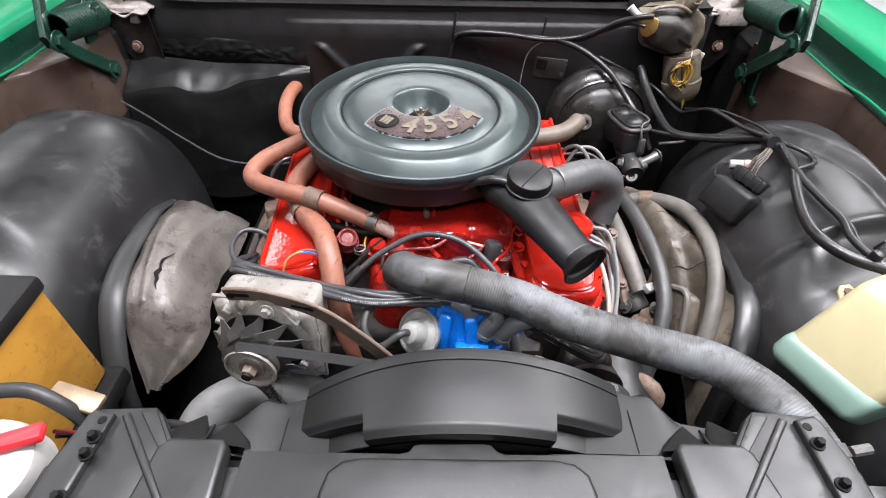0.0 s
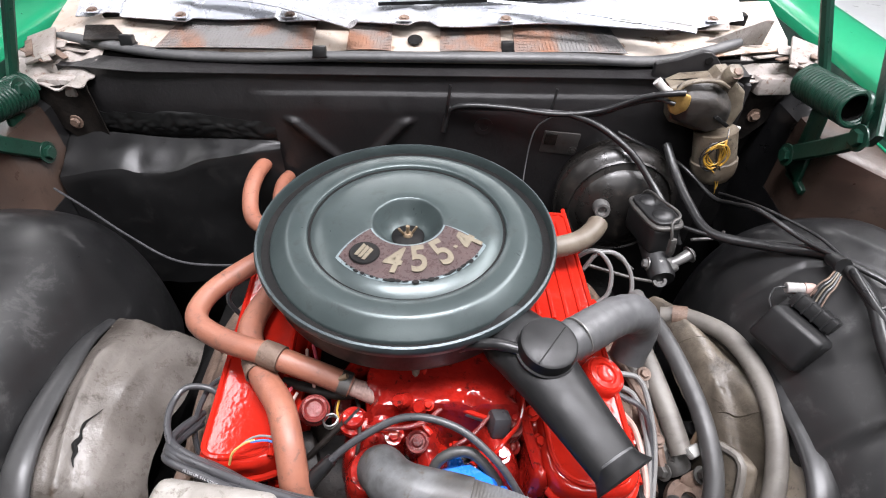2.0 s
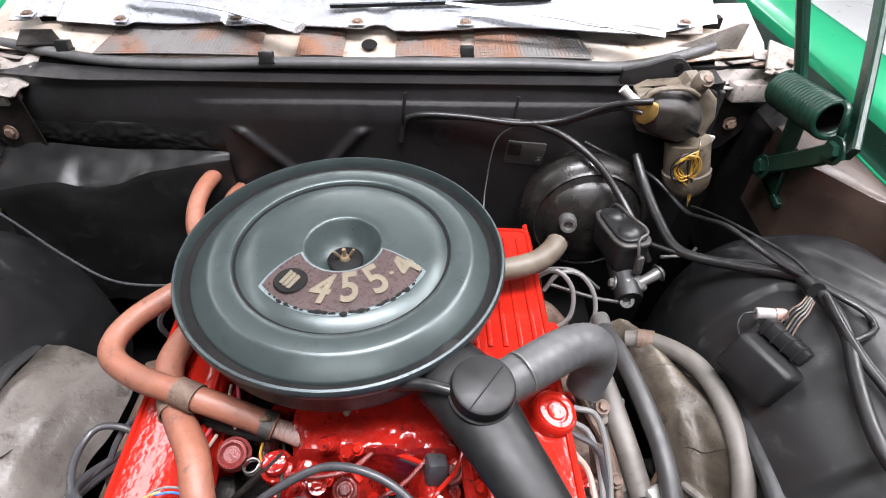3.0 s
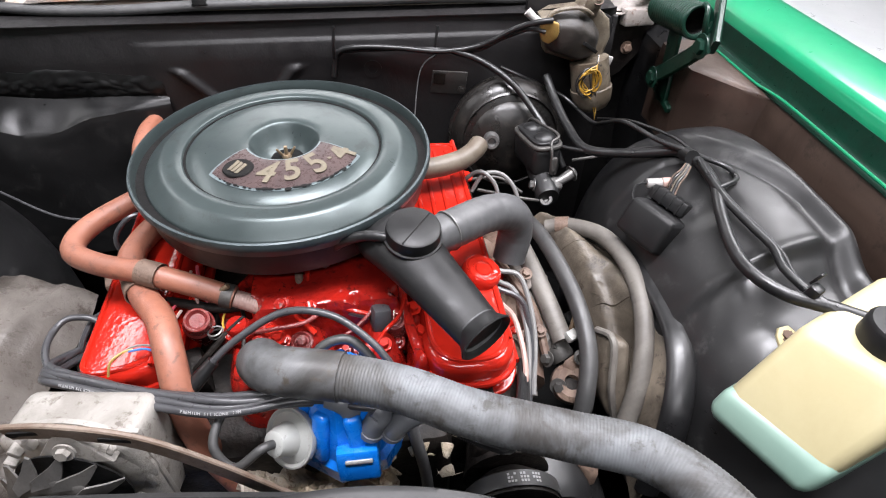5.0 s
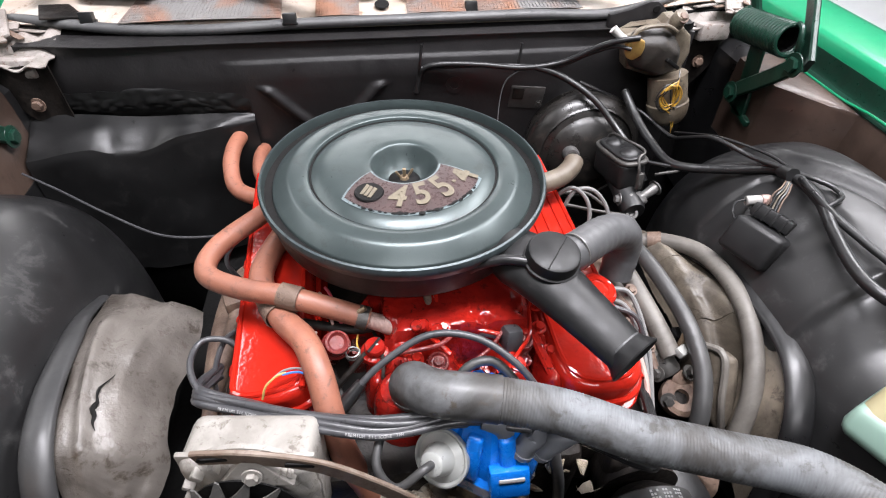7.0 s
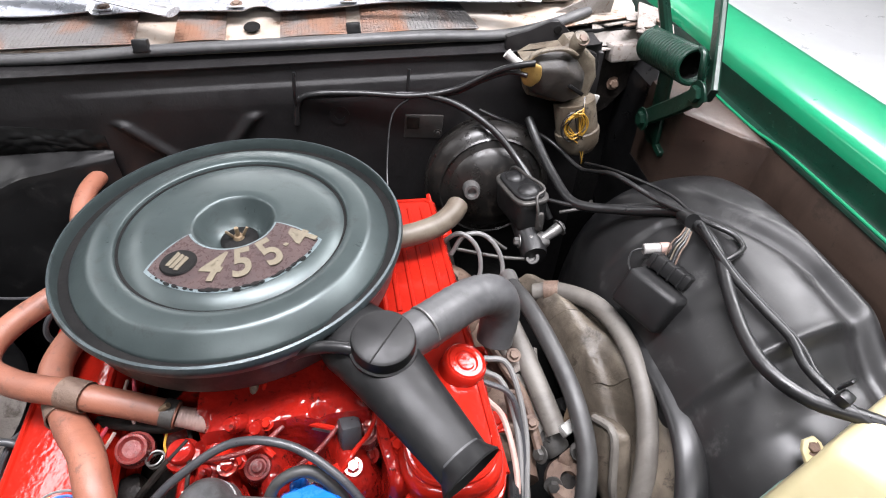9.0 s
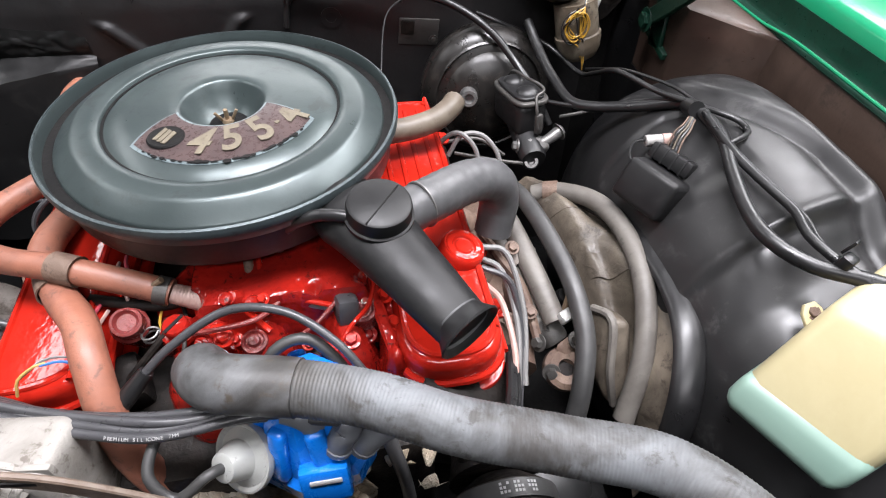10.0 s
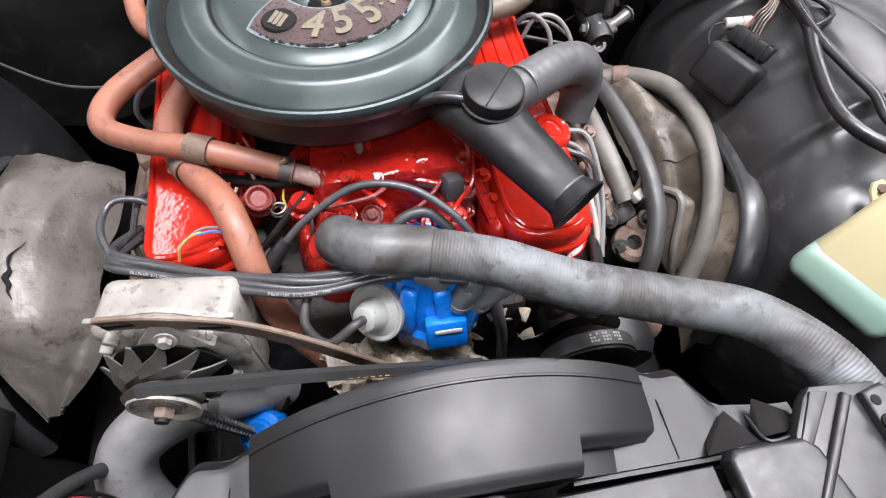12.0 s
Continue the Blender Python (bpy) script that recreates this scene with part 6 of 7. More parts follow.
for col, pts in ((M_CONN, [(-0.218, 0.466, 0.803), (-0.212, 0.472, 0.818), (-0.200, 0.480, 0.823), (-0.192, 0.483, 0.822)]),
                 (M_WIREWHITE, [(-0.212, 0.474, 0.817), (-0.195, 0.486, 0.822), (-0.178, 0.488, 0.820), (-0.164, 0.484, 0.812)]),
                 (M_BLUEWIRE, [(-0.196, 0.481, 0.822), (-0.180, 0.484, 0.820), (-0.164, 0.481, 0.811)]),
                 (M_WIRERED, [(-0.172, 0.560, 0.805), (-0.182, 0.530, 0.803), (-0.184, 0.505, 0.800), (-0.182, 0.482, 0.790), (-0.172, 0.466, 0.765)]),
                 (M_PINK, [(-0.168, 0.550, 0.80), (-0.178, 0.520, 0.797), (-0.180, 0.495, 0.790), (-0.177, 0.475, 0.770)]),
                 (M_PINK, [(-0.165, 0.60, 0.812), (-0.158, 0.580, 0.822), (-0.150, 0.560, 0.815), (-0.146, 0.545, 0.795)]),
                 (M_WIRERED, [(-0.158, 0.605, 0.815), (-0.150, 0.585, 0.824), (-0.143, 0.565, 0.815), (-0.135, 0.548, 0.795)]),
                 (M_YELLOW, [(-0.118, 0.552, 0.80), (-0.122, 0.535, 0.79), (-0.118, 0.525, 0.785)])):
    th = thing("thin_wire", "thin coloured wire strand near the intake", "wire", pts[0], group="loose wires")
    part("wire", tube(pts, 0.0019 if col in (M_PINK, M_WIRERED) else 0.0013, 6, 0.005), col, th)

# ---- right side of the bay ----
boost = thing("brake_booster", "round black brake booster on the firewall", "booster", (0.29, 1.0, 0.75))
bmx = aim((0.306, 1.018, 0.728), (0.0, -1, 0.12)) @ Matrix.Diagonal((0.90, 0.90, 1, 1))
part("shell", lathe([(0, 0.075), (0.044, 0.074), (0.058, 0.070), (0.072, 0.063), (0.082, 0.056), (0.086, 0.050), (0.098, 0.046), (0.108, 0.040), (0.118, 0.03), (0.122, 0.02), (0.122, 0.012), (0.118, 0.005), (0.112, -0.04), (0, -0.05)], 56, bmx), M_BOOSTER, boost)
part("check_valve", lathe([(0, 0.004), (0.006, 0.004), (0.008, 0.010), (0.0125, 0.010), (0.014, 0.004), (0.015, -0.02), (0, -0.02)], 22, aim((0.264, 0.938, 0.757), (-0.15, -1, 0.3))), M_STEEL, boost, "grey check valve ring")
part("shell_ring", lathe([(0.098, 0.047), (0.101, 0.049), (0.104, 0.046), (0.1, 0.043)], 56, bmx, closed=True), M_BOOSTER, boost)
part("shell_band", lathe([(0.120, 0.024), (0.125, 0.022), (0.126, 0.014), (0.121, 0.010)], 56, bmx, closed=True), M_BOOSTER, boost)
mc = thing("master_cylinder", "black iron brake master cylinder with a wire bail", "master cylinder", (0.335, 0.88, 0.75))
mm = pose(0.334, 0.890, 0.772, -8, 0, 10) @ Matrix.Scale(0.88, 4)
part("reservoir", box(0.056, 0.108, 0.06, mm @ pose(0, 0, -0.012), 0.014, 3), M_PAN, mc)
rim_ = [(math.copysign(abs(math.cos(a)) ** 0.6, math.cos(a)) * 0.033, math.copysign(abs(math.sin(a)) ** 0.45, math.sin(a)) * 0.060) for a in (2 * math.pi * k / 36 for k in range(36))]
part("lid", slab(rim_, 0.016, 0.024, mm, 0.003, 3), M_FAN, mc, "dull grey steel lid")
part("lid_top", slab([(x * 0.82, y * 0.88) for x, y in rim_], 0.023, 0.030, mm, 0.003, 3), M_PAN, mc)
for y in (-0.026, 0.026):
    part("lid_dome", lathe([(0, 0.010), (0.010, 0.008), (0.018, 0.004), (0.020, 0), (0, 0)], 24, mm @ pose(0, y, 0.029)), M_PAN, mc)
part("bail", tube([mm @ Vector(p) for p in ((-0.004, 0.062, 0.0), (0.006, 0.05, 0.036), (0.010, 0.0, 0.042), (0.022, -0.03, 0.038), (0.020, -0.045, 0.034), (0.004, -0.052, 0.030), (0.0, -0.064, 0.012), (0.002, -0.070, -0.02))], 0.0024, 8, 0.004), M_FAN, mc)
part("front_post", box(0.014, 0.010, 0.035, mm @ pose(0.004, -0.066, -0.012), 0.004), M_FAN, mc)
part("bore", lathe([(0, 0.06), (0.018, 0.06), (0.02, 0.055), (0.02, -0.06), (0, -0.06)], 20, aim((0.337, 0.86, 0.735), (0.0, -1, -0.1))), M_PAN, mc)
part("valve_body", box(0.034, 0.026, 0.026, pose(0.345, 0.822, 0.735, 20, 10, 25), 0.006, 3), M_STEEL, mc, "dull silver proportioning valve")
part("valve_foot", lathe([(0, 0.006), (0.004, 0.006), (0.006, 0.010), (0.010, 0.010), (0.012, 0.004), (0.012, -0.012), (0, -0.012)], 16, aim((0.335, 0.806, 0.722), (-0.2, -0.7, 0.6))), M_STEEL, mc)
part("valve_stem", tube([(0.350, 0.824, 0.738), (0.366, 0.830, 0.742), (0.384, 0.838, 0.748)], [0.009, 0.008, 0.0095], 12), M_STEEL, mc)
part("fitting", hexbolt((0.384, 0.838, 0.748), (1, 0.4, 0.3), 0.009, 0.007), M_STEEL, mc)
part("fitting", hexbolt((0.318, 0.826, 0.738), (-1, 0.1, 0.1), 0.007, 0.008), M_STEEL, mc)
for k, pts in enumerate(([(0.39, 0.86, 0.76), (0.43, 0.86, 0.765), (0.45, 0.88, 0.76)], [(0.32, 0.80, 0.725), (0.28, 0.80, 0.735), (0.22, 0.82, 0.74)], [(0.30, 0.83, 0.72), (0.26, 0.85, 0.74), (0.2, 0.86, 0.73)])):
    part("brake_line", tube(pts, 0.0028, 8), M_FAN, mc)

wm = thing("wiper_motor", "greasy tan wiper motor with a black cover on the firewall", "motor", (0.42, 1.0, 0.88))
up = pose(0, 0, 0, 90)
part("gearbox", slab([(0.350, 0.940), (0.369, 0.951), (0.414, 0.955), (0.422, 0.965), (0.438, 0.967), (0.450, 0.951), (0.470, 0.935), (0.478, 0.905), (0.470, 0.868), (0.43, 0.858), (0.365, 0.88)], -1.055, -1.016, up, 0.006, 3), M_MOTOR, wm)
part("cover", hull([(0.357, 1.022, 0.950), (0.372, 1.018, 0.957), (0.408, 1.016, 0.957), (0.436, 1.016, 0.942), (0.458, 1.018, 0.913), (0.455, 1.02, 0.880), (0.421, 1.02, 0.866), (0.366, 1.02, 0.886), (0.353, 1.022, 0.914),
                    (0.372, 0.992, 0.934), (0.412, 0.984, 0.934), (0.442, 0.988, 0.915), (0.445, 0.992, 0.886), (0.420, 0.992, 0.876), (0.376, 0.992, 0.893)], 0.005, 3), M_OLDPLASTIC, wm, "greasy black plastic motor cover")
part("cover_slot", box(0.030, 0.006, 0.008, aim((0.432, 0.986, 0.901), (0.1, -1, 0.1)) @ pose(0, 0, 0, 0, 0, -34), 0.001), M_CHASSIS, wm)
part("cover_strap", bar([(0.356, 1.006, 0.936), (0.362, 1.004, 0.953), (0.385, 1.002, 0.961), (0.412, 1.000, 0.961), (0.430, 1.002, 0.951)], 0.010, 0.005), M_MOTOR, wm)
part("top_ear", lathe([(0, 0.022), (0.010, 0.022), (0.013, 0.018), (0.014, -0.02), (0, -0.02)], 18, aim((0.434, 1.018, 0.958), (0.05, -0.5, 0.9))), M_MOTOR, wm)
part("ear_bolt", hexbolt((0.436, 1.006, 0.972), (0.05, -0.6, 0.8), 0.007, 0.006), M_RUST, wm)
part("mount_tab", box(0.012, 0.006, 0.016, pose(0.497, 1.045, 0.850, 0, 12, 0), 0.001), M_WHITE, wm)
part("motor_can", lathe([(0, 0.044), (0.018, 0.043), (0.027, 0.038), (0.034, 0.027), (0.0375, 0.010), (0.0375, 0.002), (0.035, 0.000), (0.034, -0.05), (0, -0.05)], 28, aim((0.455, 1.002, 0.822), (0.22, -0.20, -1))), M_MOTOR, wm)
part("connector", hull([(0.340, 0.990, 0.938), (0.352, 0.984, 0.952), (0.372, 0.984, 0.944), (0.376, 0.986, 0.920), (0.360, 0.990, 0.906), (0.344, 0.992, 0.912), (0.346, 1.015, 0.938), (0.370, 1.015, 0.935), (0.366, 1.015, 0.912)], 0.004, 3), M_CONN, wm, "yellow plastic plug connector")
part("nozzle", tube([(0.322, 1.012, 0.955), (0.334, 1.008, 0.945), (0.352, 1.003, 0.934)], [0.0075, 0.0065, 0.0065], 12), M_WHITE, wm)
random.seed(5)
for k in range(9):
    c = Vector((0.436 + random.uniform(-0.004, 0.004), 0.966 + 0.002 * (k % 3), 0.846 + random.uniform(-0.005, 0.005)))
    r, a0, turns = random.uniform(0.010, 0.021), random.uniform(60, 110), random.choice((0.6, 1.0, 1.3))
    ring = [c + Vector((r * math.cos(radians(a0 + 360 * turns * i / 9)), random.uniform(-0.003, 0.003), 1.25 * r * math.sin(radians(a0 + 360 * turns * i / 9)))) for i in range(10)]
    pts = [(0.450, 0.985, 0.888), (0.446, 0.972, 0.876)] + ring + [(0.452 + random.uniform(-0.004, 0.004), 0.966, 0.812), (0.460, 0.966, 0.788 - 0.002 * k)]
    part("wire", tube(pts, 0.0011, 6, 0.004), (M_YELLOW, M_YELLOW, M_WIREWHITE, M_YELLOW, M_WIRE, M_YELLOW, M_WIRE, M_YELLOW, M_WIRE)[k], wm)

har = thing("wiring_harness", "black taped wiring harness draped along the firewall and wheelhouse", "wiring", (0.45, 0.75, 0.86))
RUNS = (
    ([(0.360, 0.985, 0.949), (0.338, 0.990, 0.945), (0.305, 1.005, 0.930), (0.25, 1.025, 0.895), (0.18, 1.03, 0.885), (0.10, 1.035, 0.892), (0.03, 1.04, 0.893), (0.0, 1.045, 0.88), (-0.01, 1.045, 0.84)], 0.0048),
    ([(0.350, 0.985, 0.930), (0.325, 1.0, 0.930), (0.285, 1.015, 0.910), (0.24, 1.03, 0.884), (0.16, 1.035, 0.888), (0.08, 1.04, 0.888), (0.0, 1.045, 0.885)], 0.0035),
    ([(0.20, 1.03, 0.886), (0.25, 1.02, 0.87), (0.30, 0.985, 0.845), (0.335, 0.95, 0.81), (0.36, 0.90, 0.78), (0.38, 0.87, 0.74)], 0.0058),
    ([(0.370, 1.009, 0.842), (0.378, 0.96, 0.818), (0.386, 0.90, 0.802), (0.398, 0.832, 0.800), (0.453, 0.784, 0.820), (0.496, 0.735, 0.852), (0.499, 0.690, 0.862), (0.494, 0.640, 0.865), (0.476, 0.588, 0.863), (0.461, 0.530, 0.861), (0.461, 0.490, 0.861), (0.480, 0.455, 0.862), (0.520, 0.428, 0.864), (0.60, 0.37, 0.865)], 0.0074),
    ([(0.29, 1.03, 0.852), (0.326, 1.012, 0.841), (0.406, 1.008, 0.802), (0.443, 0.94, 0.786), (0.446, 0.89, 0.812), (0.447, 0.826, 0.850), (0.476, 0.765, 0.853), (0.495, 0.715, 0.865)], 0.0036),
    ([(0.462, 0.955, 0.782), (0.464, 0.90, 0.812), (0.462, 0.83, 0.848), (0.492, 0.765, 0.860), (0.497, 0.712, 0.868)], 0.0022),
    ([(0.36, 0.86, 0.79), (0.40, 0.825, 0.80), (0.44, 0.80, 0.815), (0.47, 0.775, 0.835), (0.490, 0.735, 0.858)], 0.0032),
    ([(0.497, 0.715, 0.864), (0.515, 0.682, 0.869), (0.528, 0.666, 0.868), (0.526, 0.645, 0.868), (0.508, 0.634, 0.869), (0.490, 0.627, 0.868)], 0.0034),
    ([(0.497, 0.69, 0.868), (0.491, 0.65, 0.869), (0.489, 0.615, 0.869), (0.490, 0.595, 0.868), (0.495, 0.553, 0.868), (0.500, 0.517, 0.868), (0.494, 0.487, 0.867), (0.500, 0.454, 0.867), (0.512, 0.43, 0.865), (0.54, 0.40, 0.85)], 0.0048),
    ([(0.499, 0.69, 0.866), (0.497, 0.65, 0.867), (0.494, 0.61, 0.868), (0.497, 0.575, 0.868), (0.503, 0.535, 0.868), (0.505, 0.505, 0.867), (0.499, 0.475, 0.867), (0.508, 0.44, 0.865)], 0.0030),
)
for pts, r in RUNS:
    part("cable", tube(pts, r, 10, 0.01), M_WIRE, har)
part("tape_band", tube([(0.496, 0.725, 0.856), (0.492, 0.700, 0.866)], 0.0100, 12), M_WIRE, har)
part("clip", box(0.014, 0.012, 0.018, pose(0.499, 0.447, 0.872, 10, 0, 25), 0.003), M_WIRE, har)
part("clip_tab", box(0.010, 0.003, 0.016, pose(0.503, 0.455, 0.884, 15, 10, 25), 0.001), M_WIRE, har)
for x, z0 in ((-0.005, 0.90), (0.17, 0.895)):
    part("tie", tube([(x, 1.042, z0 - 0.025), (x + 0.002, 1.036, z0), (x + 0.006, 1.04, z0 + 0.03)], 0.0028, 6), M_WIRE, har)
part("thin_lead", tube([(0.18, 1.03, 0.885), (0.145, 1.02, 0.86), (0.13, 0.98, 0.80), (0.125, 0.93, 0.76)], 0.0015, 6), M_WIRE, har)

fwp = thing("firewall_plate", "dull grey cover plate screwed to the firewall", "plate", (0.19, 1.05, 0.82))
part("plate", box(0.066, 0.006, 0.044, pose(0.198, 1.049, 0.818, 0, 6, 0), 0.002), M_FWPLATE, fwp)
part("boss", box(0.022, 0.006, 0.022, pose(0.18, 1.045, 0.828, 0, 6, 0), 0.002), M_GREASE, fwp)
for x, z in ((0.175, 0.832), (0.222, 0.804)):
    part("screw", hexbolt((x, 1.046, z), (0, -1, 0), 0.005, 0.003), M_FAN, fwp)
part("grommet", lathe([(0.008, 0.004), (0.016, 0.004), (0.016, -0.004), (0.008, -0.004)], 18, aim((0.06, 1.05, 0.85), (0, -1, 0)), closed=True), M_WIRE, fwp)
reg = thing("voltage_regulator", "black box with wire plug and clear fuse on the wheelhouse", "regulator", (0.425, 0.64, 0.79))
rm = aim((0.433, 0.640, 0.798), (-0.80, -0.38, 0.48)) @ Matrix.Scale(0.96, 4)
part("box", box(0.078, 0.056, 0.056, rm @ pose(0, 0, 0.006), 0.007, 3, taper=0.93), M_BLACKPLASTIC, reg)
part("flange", box(0.094, 0.064, 0.004, rm @ pose(0.0, 0, -0.024), 0.002), M_PAN, reg)
part("plug", box(0.060, 0.020, 0.026, rm @ pose(-0.006, 0.040, -0.012), 0.003), M_BLACKPLASTIC, reg)
for k in range(4):
    part("plug_rib", box(0.003, 0.022, 0.028, rm @ pose(-0.028 + k * 0.014, 0.040, -0.012), 0.001), M_PAN, reg)
part("bracket_foot", tube([rm @ Vector(p) for p in ((0.044, 0.01, -0.024), (0.054, -0.012, -0.02), (0.050, -0.034, -0.012), (0.056, -0.046, -0.008))], 0.004, 8), M_PAN, reg)
part("fuse", lathe([(0, 0.008), (0.0065, 0.008), (0.0075, 0.007), (0.0075, -0.012), (0.0065, -0.013), (0, -0.013)], 18, aim((0.450, 0.696, 0.828), (1, -0.15, 0.1))), M_FUSE, reg, "pale translucent plastic fuse holder")
part("fuse_end", lathe([(0, 0.007), (0.007, 0.0065), (0.008, 0.004), (0.008, -0.006), (0, -0.006)], 18, aim((0.464, 0.694, 0.829), (1, -0.15, 0.1))), M_PINK, reg, "pinkish fuse holder end")
part("loop", tube([(0.438, 0.698, 0.828), (0.422, 0.696, 0.828), (0.413, 0.684, 0.820), (0.415, 0.668, 0.812), (0.420, 0.660, 0.806)], 0.0014, 6), M_WIRE, reg)
for k, c in enumerate((M_RUST, M_PLUGWIRE, M_MOTOR, M_WIRE, M_RUST)):
    part("lead", tube([(0.456, 0.655 + 0.006 * k, 0.828), (0.466, 0.668 + 0.005 * k, 0.846), (0.476, 0.676 + 0.004 * k, 0.852), (0.488, 0.690 + 0.003 * k, 0.858)], 0.0011, 6, 0.004), c, reg)
part("bolt", hexbolt((0.470, 0.60, 0.81), (-0.5, 0, 1), 0.008, 0.006), M_PAN, reg)

# washer bottle
jug = thing("washer_bottle", "yellowed plastic washer bottle half full of blue-green fluid", "bottle", (0.53, 0.34, 0.70))


part("bottle", hull([(0.392, 0.388, 0.766), (0.446, 0.294, 0.759), (0.468, 0.414, 0.868), (0.532, 0.318, 0.866), (0.60, 0.47, 0.872), (0.635, 0.35, 0.868), (0.470, 0.400, 0.70), (0.510, 0.322, 0.70), (0.60, 0.47, 0.70), (0.635, 0.35, 0.70)], 0.013, 4), M_JUG, jug)
part("fluid", hull([(0.3905, 0.3885, 0.7655), (0.4445, 0.2930, 0.7585), (0.4080, 0.3950, 0.7940), (0.4645, 0.2985, 0.7890), (0.602, 0.472, 0.792), (0.637, 0.348, 0.788), (0.469, 0.401, 0.699), (0.509, 0.321, 0.699), (0.602, 0.472, 0.699), (0.637, 0.349, 0.699)], 0.010, 4), M_FLUID, jug, "blue-green fluid showing through the wall")
part("bottle_cap", lathe([(0, 0.02), (0.024, 0.02), (0.027, 0.016), (0.027, -0.006), (0, -0.006)], 28, pose(0.535, 0.385, 0.872)), M_BLACKPLASTIC, jug, "black bottle cap")
tb = slab([(-0.012, -0.018), (0.012, -0.018), (0.011, 0.003), (0.006, 0.010), (-0.006, 0.010), (-0.011, 0.003)], 0, 0.004, pose(0.474, 0.425, 0.831, 35, 0, 10), 0.001)
part("tab", tb, M_JUG, jug)
part("tab_screw", hexbolt((0.474, 0.425, 0.834), (0, -0.5, 1), 0.005, 0.004), M_RUST, jug)

# steering gear and pump parts, deep at the right
st = thing("steering_shaft", "rusty steel steering shaft with coupling", "shaft", (0.27, 0.5, 0.66))
part("shaft", tube([(0.245, 0.68, 0.735), (0.266, 0.566, 0.700), (0.289, 0.528, 0.682)], 0.0115, 14), M_DUSTHOSE, st)
part("shaft_collar", lathe([(0, 0.012), (0.015, 0.012), (0.017, 0.008), (0.017, -0.010), (0, -0.010)], 20, aim((0.288, 0.530, 0.683), (0.4, -0.7, -0.4))), M_FAN, st)
part("coupling", lathe([(0.010, 0.010), (0.020, 0.012), (0.026, 0.008), (0.027, 0.0), (0.024, -0.010), (0.012, -0.012)], 28, aim((0.297, 0.492, 0.662), (0.0, -0.35, 1)), closed=True), M_RUST, st, "rusty orange steering coupling")
part("column_tube", tube([(0.256, 0.715, 0.742), (0.268, 0.65, 0.737), (0.280, 0.58, 0.724), (0.290, 0.53, 0.706)], 0.0135, 16), M_DUSTHOSE, st, "dusty tan steering column tube")
part("coupling_hub", lathe([(0, 0.004), (0.011, 0.004), (0.013, 0.0), (0.014, -0.02), (0, -0.02)], 20, aim((0.297, 0.492, 0.660), (0.0, -0.35, 1))), M_GREASE, st)
part("coupling_yoke", hull([(0.288, 0.512, 0.690), (0.308, 0.522, 0.688), (0.322, 0.505, 0.676), (0.318, 0.486, 0.660), (0.286, 0.505, 0.668), (0.312, 0.515, 0.655)], 0.004, 2), M_RUST, st)
for x, y, z, w in ((0.268, 0.515, 0.690, (-0.8, -0.2, 0.5)), (0.281, 0.532, 0.694, (0.3, -0.5, 0.8)), (0.312, 0.512, 0.690, (0.3, -0.4, 0.9)), (0.278, 0.487, 0.668, (-0.2, -0.8, 0.6))):
    part("coupling_bolt", hexbolt((x, y, z), w, 0.007, 0.008), M_FAN, st)
part("stud", tube([(0.303, 0.540, 0.715), (0.306, 0.545, 0.740)], 0.004, 8), M_BRASS, st)
part("clip_cap", box(0.020, 0.014, 0.012, pose(0.300, 0.529, 0.718, 15, 10, 30), 0.003), M_ZINC, st, "bright steel clip")
part("clip_cap", lathe([(0, 0.010), (0.008, 0.010), (0.010, 0.004), (0.010, -0.01), (0, -0.01)], 14, aim((0.306, 0.560, 0.712), (0.2, -0.4, 1))), M_CHASSIS, st)
gear = thing("steering_gear", "dusty tan cast steering gear housing", "steering gear", (0.35, 0.5, 0.65))
part("housing", hull([(0.338, 0.545, 0.706), (0.376, 0.534, 0.702), (0.345, 0.515, 0.722), (0.372, 0.508, 0.718), (0.336, 0.470, 0.650), (0.374, 0.460, 0.640), (0.350, 0.452, 0.618), (0.362, 0.58, 0.66), (0.33, 0.56, 0.62)], 0.009, 4), M_TAN, gear)
part("housing_rib", tube([(0.340, 0.542, 0.708), (0.349, 0.512, 0.722), (0.345, 0.475, 0.672), (0.352, 0.455, 0.628)], 0.005, 8), M_DUSTHOSE, gear)
linkage = thing("shift_linkage", "rusty linkage rods beside the engine", "linkage", (0.27, 0.62, 0.70))
part("rod", tube([(0.225, 0.66, 0.735), (0.245, 0.61, 0.73), (0.262, 0.575, 0.715), (0.268, 0.52, 0.69)], 0.006, 8), M_RUST, linkage)
part("rod", tube([(0.300, 0.66, 0.69), (0.285, 0.60, 0.69), (0.255, 0.55, 0.68), (0.245, 0.48, 0.66)], 0.0055, 8), M_DUSTHOSE, linkage)
part("lever", hull([(0.232, 0.585, 0.735), (0.258, 0.578, 0.730), (0.250, 0.548, 0.715), (0.238, 0.556, 0.700), (0.262, 0.560, 0.700)], 0.003, 2), M_RUST, linkage)
part("lever", hull([(0.240, 0.625, 0.740), (0.262, 0.63, 0.745), (0.268, 0.605, 0.735), (0.245, 0.600, 0.720), (0.256, 0.61, 0.715)], 0.003, 2), M_CARDIRT, linkage)
for x, y, z in ((0.247, 0.567, 0.735), (0.255, 0.617, 0.747), (0.262, 0.545, 0.712), (0.236, 0.535, 0.715)):
    part("nut", hexbolt((x, y, z), (0.1, -0.4, 1), 0.006, 0.006), M_RUST, linkage)
pp = thing("steering_pump", "greasy black power steering pump low behind the shroud", "pump", (0.22, 0.40, 0.64))
